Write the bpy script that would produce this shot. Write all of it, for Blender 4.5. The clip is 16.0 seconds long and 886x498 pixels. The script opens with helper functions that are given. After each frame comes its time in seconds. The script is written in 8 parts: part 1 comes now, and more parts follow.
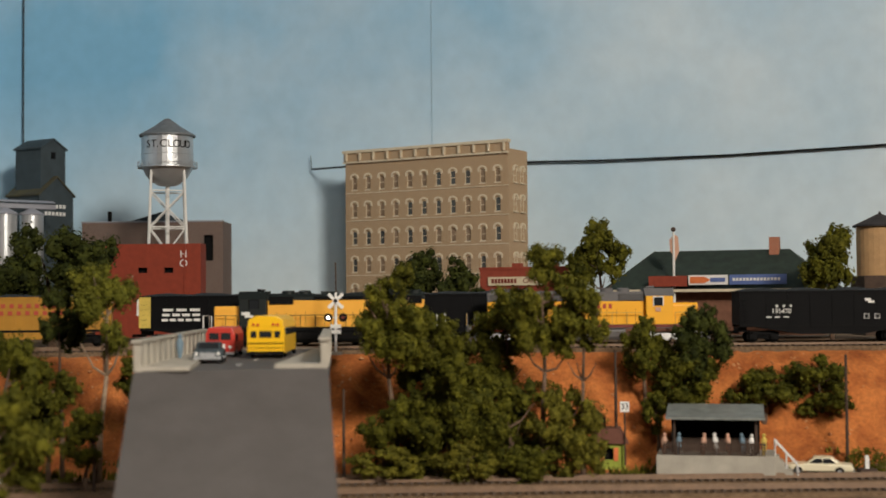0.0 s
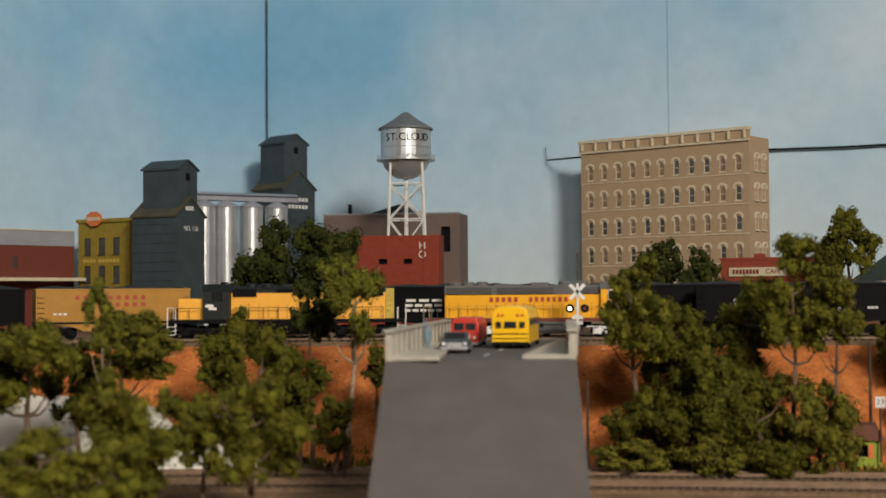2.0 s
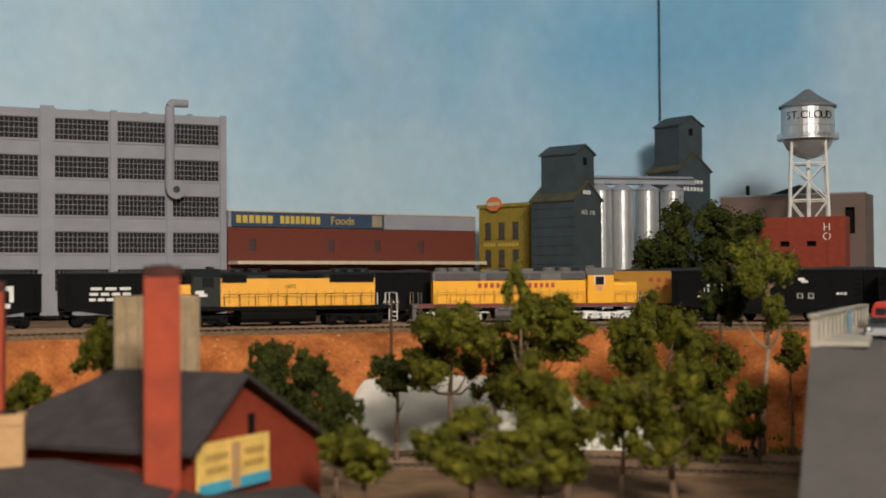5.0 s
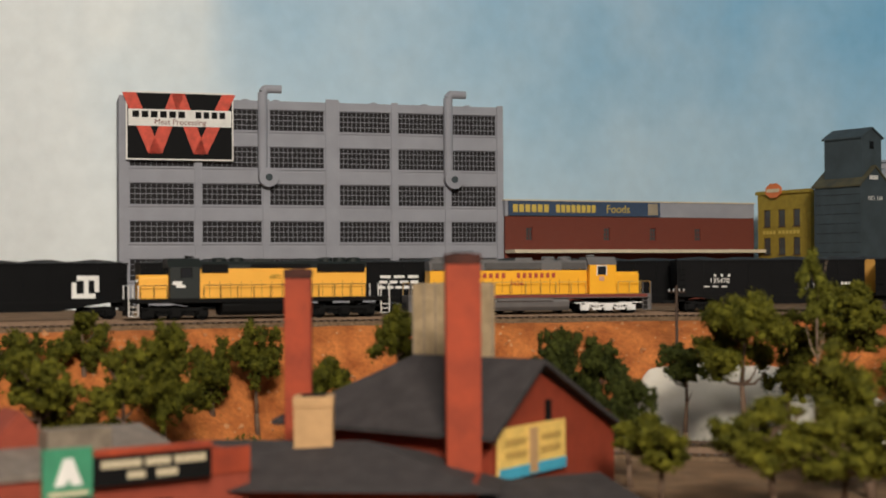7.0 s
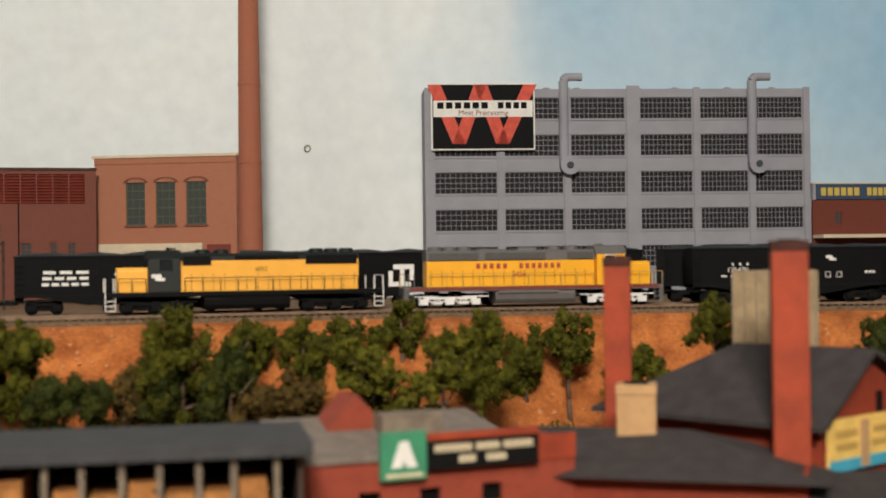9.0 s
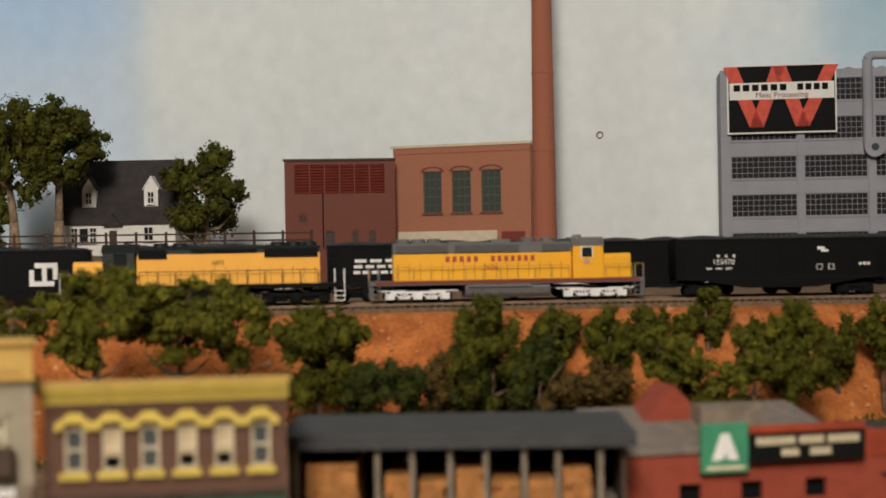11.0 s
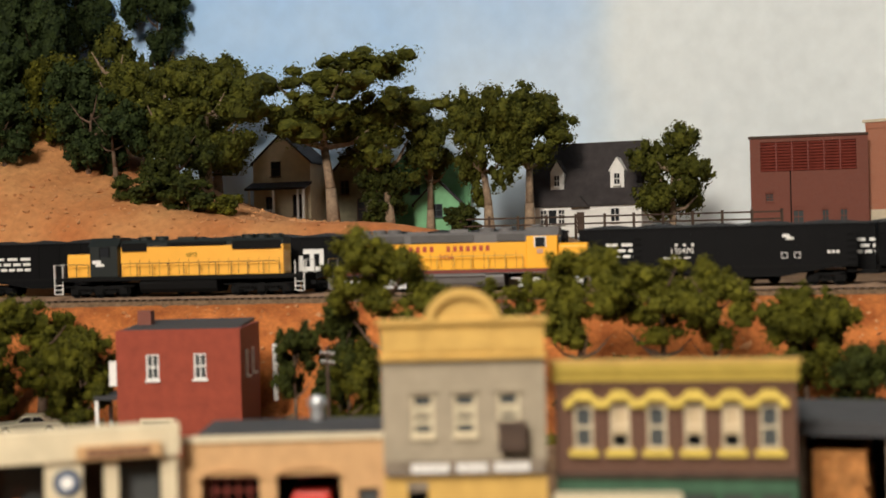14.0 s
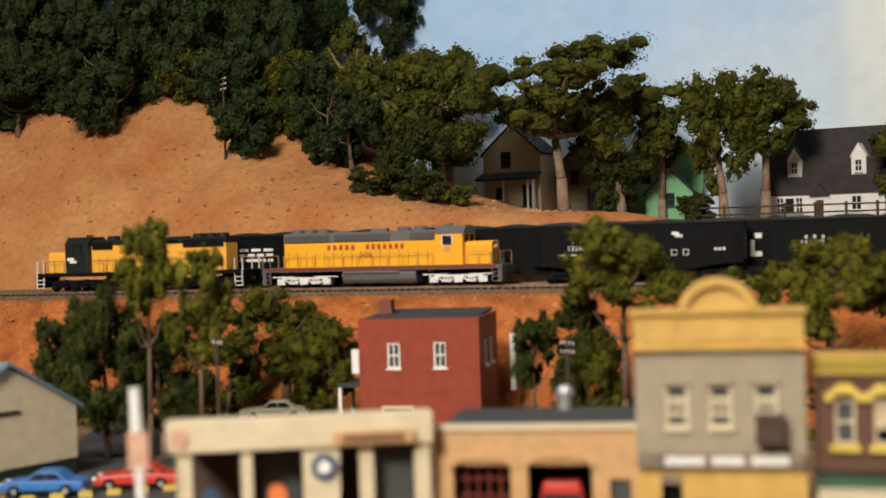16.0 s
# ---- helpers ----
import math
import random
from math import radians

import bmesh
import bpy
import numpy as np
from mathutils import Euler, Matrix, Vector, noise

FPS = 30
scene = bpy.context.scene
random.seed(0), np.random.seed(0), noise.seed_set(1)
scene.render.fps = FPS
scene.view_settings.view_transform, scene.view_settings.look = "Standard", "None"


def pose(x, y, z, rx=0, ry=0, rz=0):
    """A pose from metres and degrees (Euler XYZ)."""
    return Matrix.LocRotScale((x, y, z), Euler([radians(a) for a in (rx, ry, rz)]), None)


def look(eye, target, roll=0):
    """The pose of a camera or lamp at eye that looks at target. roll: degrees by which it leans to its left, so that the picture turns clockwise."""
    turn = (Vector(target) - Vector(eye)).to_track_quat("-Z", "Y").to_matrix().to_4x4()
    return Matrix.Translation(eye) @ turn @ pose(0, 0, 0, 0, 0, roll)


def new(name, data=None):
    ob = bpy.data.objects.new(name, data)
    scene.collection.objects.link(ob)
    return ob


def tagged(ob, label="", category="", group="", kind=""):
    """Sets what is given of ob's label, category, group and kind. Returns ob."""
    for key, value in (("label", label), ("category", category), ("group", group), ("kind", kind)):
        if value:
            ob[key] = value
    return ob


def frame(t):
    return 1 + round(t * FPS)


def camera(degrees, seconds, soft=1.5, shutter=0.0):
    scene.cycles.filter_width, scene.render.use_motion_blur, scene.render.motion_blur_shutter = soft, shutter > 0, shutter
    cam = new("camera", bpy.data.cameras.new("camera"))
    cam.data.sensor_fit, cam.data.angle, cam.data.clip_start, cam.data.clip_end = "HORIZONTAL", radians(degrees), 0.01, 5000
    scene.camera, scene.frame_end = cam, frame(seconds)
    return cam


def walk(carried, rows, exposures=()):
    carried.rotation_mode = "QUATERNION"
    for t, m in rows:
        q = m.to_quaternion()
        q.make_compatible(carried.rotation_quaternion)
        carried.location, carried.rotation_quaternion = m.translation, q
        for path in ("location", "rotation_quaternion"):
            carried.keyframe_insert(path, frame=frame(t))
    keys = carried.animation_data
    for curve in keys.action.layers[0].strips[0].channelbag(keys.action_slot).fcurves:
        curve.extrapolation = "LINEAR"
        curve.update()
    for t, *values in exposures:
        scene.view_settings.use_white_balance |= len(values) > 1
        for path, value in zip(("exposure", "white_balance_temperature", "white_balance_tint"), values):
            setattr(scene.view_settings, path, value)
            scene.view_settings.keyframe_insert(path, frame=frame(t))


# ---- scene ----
cam = camera(35.56, 16.0, soft=1.7)
cam.data.dof.use_dof = True
cam.data.dof.focus_distance = 1.6
cam.data.dof.aperture_fstop = 9.0
walk(cam, [
    (0, pose(0.0000, 0.0000, 0.1500, 92.136, 0.476, 0.000)),
    (0.5, pose(-0.0019, 0.0004, 0.1502, 92.085, 0.485, 1.339)),
    (1, pose(-0.0061, 0.0019, 0.1507, 92.011, 0.446, 3.602)),
    (1.5, pose(-0.0115, 0.0029, 0.1498, 91.945, 0.432, 6.233)),
    (2, pose(-0.0150, 0.0032, 0.1497, 91.844, 0.387, 9.337)),
    (2.5, pose(-0.0191, 0.0023, 0.1497, 91.758, 0.430, 11.618)),
    (3, pose(-0.0230, 0.0021, 0.1498, 91.658, 0.399, 14.487)),
    (3.5, pose(-0.0266, 0.0013, 0.1495, 91.568, 0.361, 16.889)),
    (4, pose(-0.0316, 0.0002, 0.1496, 91.467, 0.339, 19.590)),
    (6.3, pose(-0.0542, -0.0119, 0.1501, 90.990, 0.372, 31.662)),
    (7, pose(-0.0600, -0.0159, 0.1488, 90.873, 0.356, 35.614)),
    (7.5, pose(-0.0646, -0.0185, 0.1489, 90.761, 0.327, 38.314)),
    (8, pose(-0.0698, -0.0196, 0.1484, 90.677, 0.413, 41.174)),
    (8.5, pose(-0.0719, -0.0254, 0.1490, 90.550, 0.593, 44.430)),
    (10.8, pose(-0.0814, -0.0491, 0.1534, 89.975, 0.927, 57.575)),
    (11.5, pose(-0.0879, -0.0538, 0.1537, 89.820, 1.044, 62.299)),
    (12, pose(-0.0897, -0.0572, 0.1533, 89.745, 1.188, 65.303)),
    (12.5, pose(-0.0928, -0.0602, 0.1533, 89.717, 1.256, 67.886)),
    (13, pose(-0.0952, -0.0645, 0.1531, 89.639, 1.323, 71.451)),
    (13.5, pose(-0.0976, -0.0686, 0.1532, 89.583, 1.397, 74.281)),
    (14, pose(-0.0995, -0.0720, 0.1532, 89.524, 1.458, 77.177)),
    (14.5, pose(-0.1006, -0.0754, 0.1530, 89.497, 1.501, 79.256)),
    (15, pose(-0.1022, -0.0788, 0.1529, 89.468, 1.584, 81.864)),
    (15.5, pose(-0.1037, -0.0823, 0.1527, 89.421, 1.629, 84.389)),
    (16, pose(-0.1056, -0.0844, 0.1526, 89.397, 1.712, 86.281)),
], exposures=[(0, -0.12), (2, -0.05), (4, 0.0), (6.5, -0.12), (8.5, 0.03), (10.8, -0.38), (11.5, -0.15), (12.5, 0.0), (16, 0.0)])

# ---- light ----
world = bpy.data.worlds.new("room_air")
scene.world = world
world.use_nodes = True
world.node_tree.nodes["Background"].inputs[0].default_value = (0.9, 0.95, 1.0, 1)
world.node_tree.nodes["Background"].inputs[1].default_value = 0.006


def lamp(name, place, target, size, watts, colour):
    data = bpy.data.lights.new(name, "AREA")
    data.shape, data.size, data.energy, data.color = "DISK", size, watts, colour
    ob = new(name, data)
    ob.matrix_world = look(place, target)
    return ob


lamp("ceiling_and_fill_lamp", (1.05, -1.0, 1.42), (-0.9, 0.9, 0.1), 0.60, 114, (1.0, 0.915, 0.80))
# added fill with no known fixture, brightens the hill side and its sky
lamp("ceiling_and_fill_lamp", (0.10, -0.55, 1.42), (-1.8, 0.1, 0.2), 0.60, 17, (1.0, 0.92, 0.82))

# ---- materials ----
def material(name, base, rough=0.6, metal=0.0, var=0.18, scale=120.0, bump=0.15, fine=900.0, second=None, spec=0.4, blend=0.5):
    m = bpy.data.materials.new(name)
    m.use_nodes = True
    n, l = m.node_tree.nodes, m.node_tree.links
    b = n["Principled BSDF"]
    co = n.new("ShaderNodeTexCoord")
    big, small = n.new("ShaderNodeTexNoise"), n.new("ShaderNodeTexNoise")
    big.inputs["Scale"].default_value, big.inputs["Detail"].default_value = scale, 5
    small.inputs["Scale"].default_value, small.inputs["Detail"].default_value = fine, 3
    l.new(co.outputs["Object"], big.inputs["Vector"])
    l.new(co.outputs["Object"], small.inputs["Vector"])
    ramp = n.new("ShaderNodeValToRGB")
    second = second or tuple(c * (1 - 2 * var) for c in base)
    ramp.color_ramp.elements[0].position, ramp.color_ramp.elements[1].position = blend - 0.22, blend + 0.2
    ramp.color_ramp.elements[0].color = (*second, 1)
    ramp.color_ramp.elements[1].color = (*base, 1)
    l.new(big.outputs["Fac"], ramp.inputs["Fac"])
    mix = n.new("ShaderNodeMix")
    mix.data_type, mix.blend_type = "RGBA", "MULTIPLY"
    mix.inputs["Factor"].default_value = 1.0
    tone = n.new("ShaderNodeMapRange")
    tone.inputs["To Min"].default_value, tone.inputs["To Max"].default_value = 1 - var, 1 + var
    l.new(small.outputs["Fac"], tone.inputs["Value"])
    l.new(ramp.outputs["Color"], mix.inputs["A"])
    l.new(tone.outputs["Result"], mix.inputs["B"])
    l.new(mix.outputs["Result"], b.inputs["Base Color"])
    b.inputs["Roughness"].default_value, b.inputs["Metallic"].default_value = rough, metal
    b.inputs["Specular IOR Level"].default_value = spec
    if bump:
        bp = n.new("ShaderNodeBump")
        bp.inputs["Strength"].default_value, bp.inputs["Distance"].default_value = bump, 0.002
        l.new(small.outputs["Fac"], bp.inputs["Height"])
        l.new(bp.outputs["Normal"], b.inputs["Normal"])
    return m


def brick_material(name, one, two, joint, size=0.0026):
    m = material(name, one, 0.85)
    n, l = m.node_tree.nodes, m.node_tree.links
    br, co = n.new("ShaderNodeTexBrick"), n.new("ShaderNodeTexCoord")
    sep, com = n.new("ShaderNodeSeparateXYZ"), n.new("ShaderNodeCombineXYZ")
    add = n.new("ShaderNodeMath")
    l.new(co.outputs["Object"], sep.inputs[0])
    l.new(sep.outputs[0], add.inputs[0])
    l.new(sep.outputs[1], add.inputs[1])
    l.new(add.outputs[0], com.inputs[0])
    l.new(sep.outputs[2], com.inputs[1])
    l.new(com.outputs[0], br.inputs["Vector"])
    br.inputs["Scale"].default_value = 1.0
    br.inputs["Brick Width"].default_value, br.inputs["Row Height"].default_value = size, size * 0.42
    br.inputs["Mortar Size"].default_value = size * 0.05
    for key, c in (("Color1", one), ("Color2", two), ("Mortar", joint)):
        br.inputs[key].default_value = (*c, 1)
    mix = [x for x in n if x.type == "MIX"][0]
    l.new(br.outputs["Color"], mix.inputs["A"])
    return m


def glass_material(name, tint):
    m = bpy.data.materials.new(name)
    m.use_nodes = True
    b = m.node_tree.nodes["Principled BSDF"]
    b.inputs["Base Color"].default_value = (*tint, 1)
    b.inputs["Roughness"].default_value, b.inputs["Specular IOR Level"].default_value = 0.12, 0.5
    return m


def glowing(name, colour, strength):
    m = bpy.data.materials.new(name)
    m.use_nodes = True
    b = m.node_tree.nodes["Principled BSDF"]
    b.inputs["Base Color"].default_value = (*colour, 1)
    b.inputs["Emission Color"].default_value = (*colour, 1)
    b.inputs["Emission Strength"].default_value = strength
    return m


def leaf_material(name, dark, light):
    m = material(name, light, 0.8, second=dark, scale=90, fine=700, var=0.25, bump=0.0, spec=0.15)
    n, l = m.node_tree.nodes, m.node_tree.links
    geo, tone = n.new("ShaderNodeNewGeometry"), n.new("ShaderNodeMapRange")
    tone.inputs["To Min"].default_value, tone.inputs["To Max"].default_value = 0.72, 1.25
    l.new(geo.outputs["Random Per Island"], tone.inputs["Value"])
    second = n.new("ShaderNodeMix")
    second.data_type, second.blend_type = "RGBA", "MULTIPLY"
    second.inputs["Factor"].default_value = 1.0
    first = [x for x in n if x.type == "MIX" and x is not second][0]
    l.new(first.outputs["Result"], second.inputs["A"])
    l.new(tone.outputs["Result"], second.inputs["B"])
    l.new(second.outputs["Result"], n["Principled BSDF"].inputs["Base Color"])
    return m


SOIL = material("red_soil", (0.56, 0.185, 0.046), 0.95, second=(0.27, 0.070, 0.014), scale=42, fine=300, var=0.5, bump=1.0)
HILLCLAY = material("tan_clay", (0.52, 0.26, 0.10), 0.95, second=(0.40, 0.13, 0.038), scale=10, fine=130, var=0.34, bump=1.0)
PALESOIL = material("pale_clay", (0.60, 0.32, 0.15), 0.95, scale=60, fine=400, var=0.3, second=(0.38, 0.15, 0.05))
DIRT = material("dry_dirt", (0.25, 0.145, 0.075), 0.95, second=(0.12, 0.072, 0.036), scale=30, fine=500, var=0.3, bump=0.6)
BALLAST = material("ballast", (0.22, 0.145, 0.088), 0.95, second=(0.10, 0.062, 0.036), scale=300, fine=1200, var=0.4, bump=0.5, spec=0.1)
PLASTER = material("pale_plaster", (0.74, 0.70, 0.62), 0.9, scale=40, var=0.08, second=(0.62, 0.57, 0.48))
ROAD = material("grey_road", (0.098, 0.088, 0.084), 0.85, scale=35, fine=600, var=0.12, second=(0.078, 0.070, 0.066), bump=0.2)
ASPHALT = material("asphalt", (0.07, 0.07, 0.075), 0.85, scale=35, fine=600, var=0.15, bump=0.2)
CONCRETE = material("concrete", (0.46, 0.42, 0.35), 0.85, scale=60, var=0.14)
RAIL = material("rail_steel", (0.20, 0.12, 0.07), 0.6, 0.2)
TIE = material("wooden_tie", (0.10, 0.07, 0.05), 0.9)
BARK = material("pale_bark", (0.36, 0.26, 0.17), 0.9, scale=200, second=(0.18, 0.12, 0.08))
DARKBARK = material("dark_bark", (0.16, 0.10, 0.065), 0.9, scale=200)
LEAF = {
    "b": leaf_material("bush_green", (0.024, 0.028, 0.003), (0.112, 0.106, 0.009)),
    "d": leaf_material("dark_green", (0.012, 0.018, 0.004), (0.055, 0.062, 0.009)),
    "y": leaf_material("yellow_green", (0.045, 0.045, 0.006), (0.165, 0.145, 0.016)),
    "o": leaf_material("olive_green", (0.034, 0.038, 0.004), (0.150, 0.138, 0.013)),
    "t": leaf_material("light_green", (0.045, 0.049, 0.006), (0.160, 0.155, 0.018)),
    "k": leaf_material("oak_green", (0.022, 0.028, 0.004), (0.105, 0.105, 0.014)),
    "h": leaf_material("wood_green", (0.010, 0.018, 0.006), (0.038, 0.055, 0.014)),
    "r": leaf_material("russet", (0.045, 0.030, 0.008), (0.12, 0.075, 0.018)),
}
BLACK = material("black_paint", (0.004, 0.004, 0.0045), 0.6, var=0.12, bump=0.03, spec=0.10)
# near-black for frames and wheels, also painted-in shade inside buildings
BLACKANDSHADE = material("dark_frame_and_shade", (0.005, 0.005, 0.005), 0.75, var=0.1, bump=0.05, spec=0.15)
COAL = material("coal", (0.02, 0.02, 0.02), 0.7, scale=500, fine=1500, bump=1.0)
YELLOW = material("armour_yellow", (0.92, 0.44, 0.02), 0.42, var=0.05, scale=40, bump=0.02)
CNWYELLOW = material("loco_yellow", (0.94, 0.46, 0.06), 0.42, var=0.05, scale=40, bump=0.02)
# shade on the parked yellow hoppers is put into this darker yellow
SHADEDYELLOW = material("shaded_car_yellow", (0.42, 0.20, 0.015), 0.5, var=0.08, scale=60, bump=0.03)
LOCOGREY = material("loco_grey", (0.14, 0.132, 0.13), 0.5, var=0.08, bump=0.05)
GRILLE = material("grey_grille", (0.085, 0.080, 0.078), 0.6, var=0.1, bump=0.05)
LOCOGREEN = material("loco_dark_green", (0.009, 0.013, 0.012), 0.5, var=0.08, bump=0.03)
SILVER = material("silver_paint", (0.84, 0.83, 0.81), 0.45, 0.1, var=0.1, bump=0.1)
WHITE = material("white_paint", (0.80, 0.78, 0.74), 0.6, var=0.06, bump=0.05)
RED = material("red_paint", (0.55, 0.045, 0.03), 0.4, var=0.08, bump=0.03)
REDLETTER = material("red_lettering", (0.42, 0.06, 0.03), 0.6, var=0.05, bump=0)
DARKRED = material("dark_red_paint_and_shade", (0.20, 0.035, 0.022), 0.6, var=0.1)
GLASS = glass_material("dark_glass", (0.02, 0.022, 0.025))
WINDOW = glass_material("window_glass", (0.07, 0.075, 0.075))
BUSYELLOW = material("bus_yellow", (0.92, 0.52, 0.012), 0.35, var=0.04, bump=0.0)
HOTEL = brick_material("tan_brick", (0.42, 0.285, 0.165), (0.37, 0.25, 0.145), (0.47, 0.36, 0.24))
HOTELTRIM = material("cream_trim", (0.70, 0.60, 0.44), 0.8, var=0.08)
CURTAIN = material("window_blind", (0.34, 0.24, 0.16), 0.8, var=0.25, scale=60)
REDBRICK = brick_material("red_brick", (0.42, 0.155, 0.085), (0.36, 0.125, 0.07), (0.40, 0.21, 0.14))
DARKBRICK = brick_material("dark_brick", (0.20, 0.062, 0.04), (0.17, 0.05, 0.034), (0.18, 0.08, 0.06))
BROWNBRICK = brick_material("brown_brick", (0.11, 0.05, 0.03), (0.09, 0.04, 0.026), (0.13, 0.075, 0.05))
GREYBRICK = brick_material("weathered_brick", (0.17, 0.115, 0.09), (0.14, 0.09, 0.075), (0.18, 0.14, 0.12))
STACK = brick_material("stack_brick", (0.40, 0.12, 0.06), (0.36, 0.10, 0.05), (0.34, 0.17, 0.12))
GREYCON = material("grey_concrete", (0.33, 0.335, 0.375), 0.85, scale=30, var=0.08)
SLATE = material("slate_paint", (0.050, 0.068, 0.077), 0.8, scale=50, var=0.15)
TOWERROOF = material("grey_tin_roof", (0.20, 0.21, 0.22), 0.6, 0.2, var=0.15)
FOODBRICK = brick_material("dark_red_brick", (0.17, 0.036, 0.020), (0.145, 0.030, 0.017), (0.15, 0.048, 0.034))
MOSS = material("mossy_roof", (0.10, 0.088, 0.045), 0.9, scale=60, second=(0.05, 0.05, 0.04))
GALV = material("galvanised", (0.62, 0.63, 0.64), 0.38, 0.75, var=0.1, scale=40, bump=0.15)
REDWALL = material("red_siding", (0.27, 0.040, 0.016), 0.75, var=0.1)
MUSTARD = material("mustard_paint", (0.34, 0.24, 0.03), 0.8, var=0.12)
GREENROOF = material("dark_green_roof", (0.030, 0.045, 0.034), 0.85, var=0.2, scale=80)
DARKROOF = material("dark_shingle", (0.050, 0.042, 0.042), 0.9, var=0.2, scale=90, fine=700, bump=0.5)
TARROOF = material("tar_roof", (0.055, 0.055, 0.058), 0.9, var=0.15, scale=60)
MINT = material("mint_siding", (0.20, 0.46, 0.24), 0.75, var=0.08)
CREAM = material("cream_siding", (0.66, 0.56, 0.38), 0.75, var=0.08)
TAN = material("tan_stucco", (0.55, 0.33, 0.155), 0.85, var=0.1)
STONEGREY = material("grey_stucco", (0.34, 0.285, 0.205), 0.85, var=0.1)
OCHRE = material("ochre_cornice", (0.58, 0.36, 0.095), 0.75, var=0.1)
LEMON = material("yellow_trim", (0.64, 0.47, 0.095), 0.7, var=0.1)
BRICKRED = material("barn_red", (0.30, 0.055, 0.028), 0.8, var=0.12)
CHIMRED = material("painted_red_brick", (0.40, 0.058, 0.018), 0.7, var=0.3, scale=45, second=(0.20, 0.030, 0.012))
SOOTRED = material("sooty_brick", (0.075, 0.022, 0.014), 0.85, var=0.3, scale=80)
LUMBER = material("stacked_lumber", (0.54, 0.23, 0.065), 0.8, var=0.25, scale=200)
TIMBER = material("grey_timber", (0.24, 0.19, 0.14), 0.85, var=0.2, scale=150)
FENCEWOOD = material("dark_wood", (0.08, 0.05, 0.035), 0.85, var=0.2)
GREENSIGN = material("green_sign", (0.05, 0.26, 0.14), 0.6, var=0.08)
BLUE = material("blue_paint", (0.04, 0.17, 0.46), 0.45, var=0.06)
NAVY = material("navy_paint", (0.04, 0.07, 0.13), 0.6, var=0.08)
SIGNBLUE = material("sign_blue", (0.10, 0.15, 0.36), 0.6, var=0.06)
PAINTLINE = material("sky_paint_line", (0.40, 0.55, 0.64), 0.8, var=0.1)
PALEBLUE = material("pale_blue_roof", (0.16, 0.24, 0.30), 0.7, var=0.1)
SIGNYELLOW = material("sign_yellow", (0.90, 0.60, 0.16), 0.7, var=0.12)
SKYBLUE = material("sign_sky_blue", (0.07, 0.42, 0.60), 0.7, var=0.1)
ORANGE = material("orange_paint", (0.75, 0.20, 0.06), 0.6, var=0.08)
PINK = material("skin_paint", (0.62, 0.36, 0.25), 0.7, var=0.1)
HUTGREEN = material("lime_siding", (0.30, 0.36, 0.05), 0.8, var=0.1)
HUTROOF = material("brown_roof", (0.18, 0.075, 0.05), 0.9, var=0.15)
CARWHITE = material("ivory_car_paint", (0.78, 0.70, 0.50), 0.3, var=0.03, bump=0)
WALLPAINT = material("room_wall_paint", (0.24, 0.22, 0.20), 0.9, scale=4, fine=60)
LAMPGLOW = glowing("signal_lamp_glow", (1.0, 0.85, 0.7), 6.0)

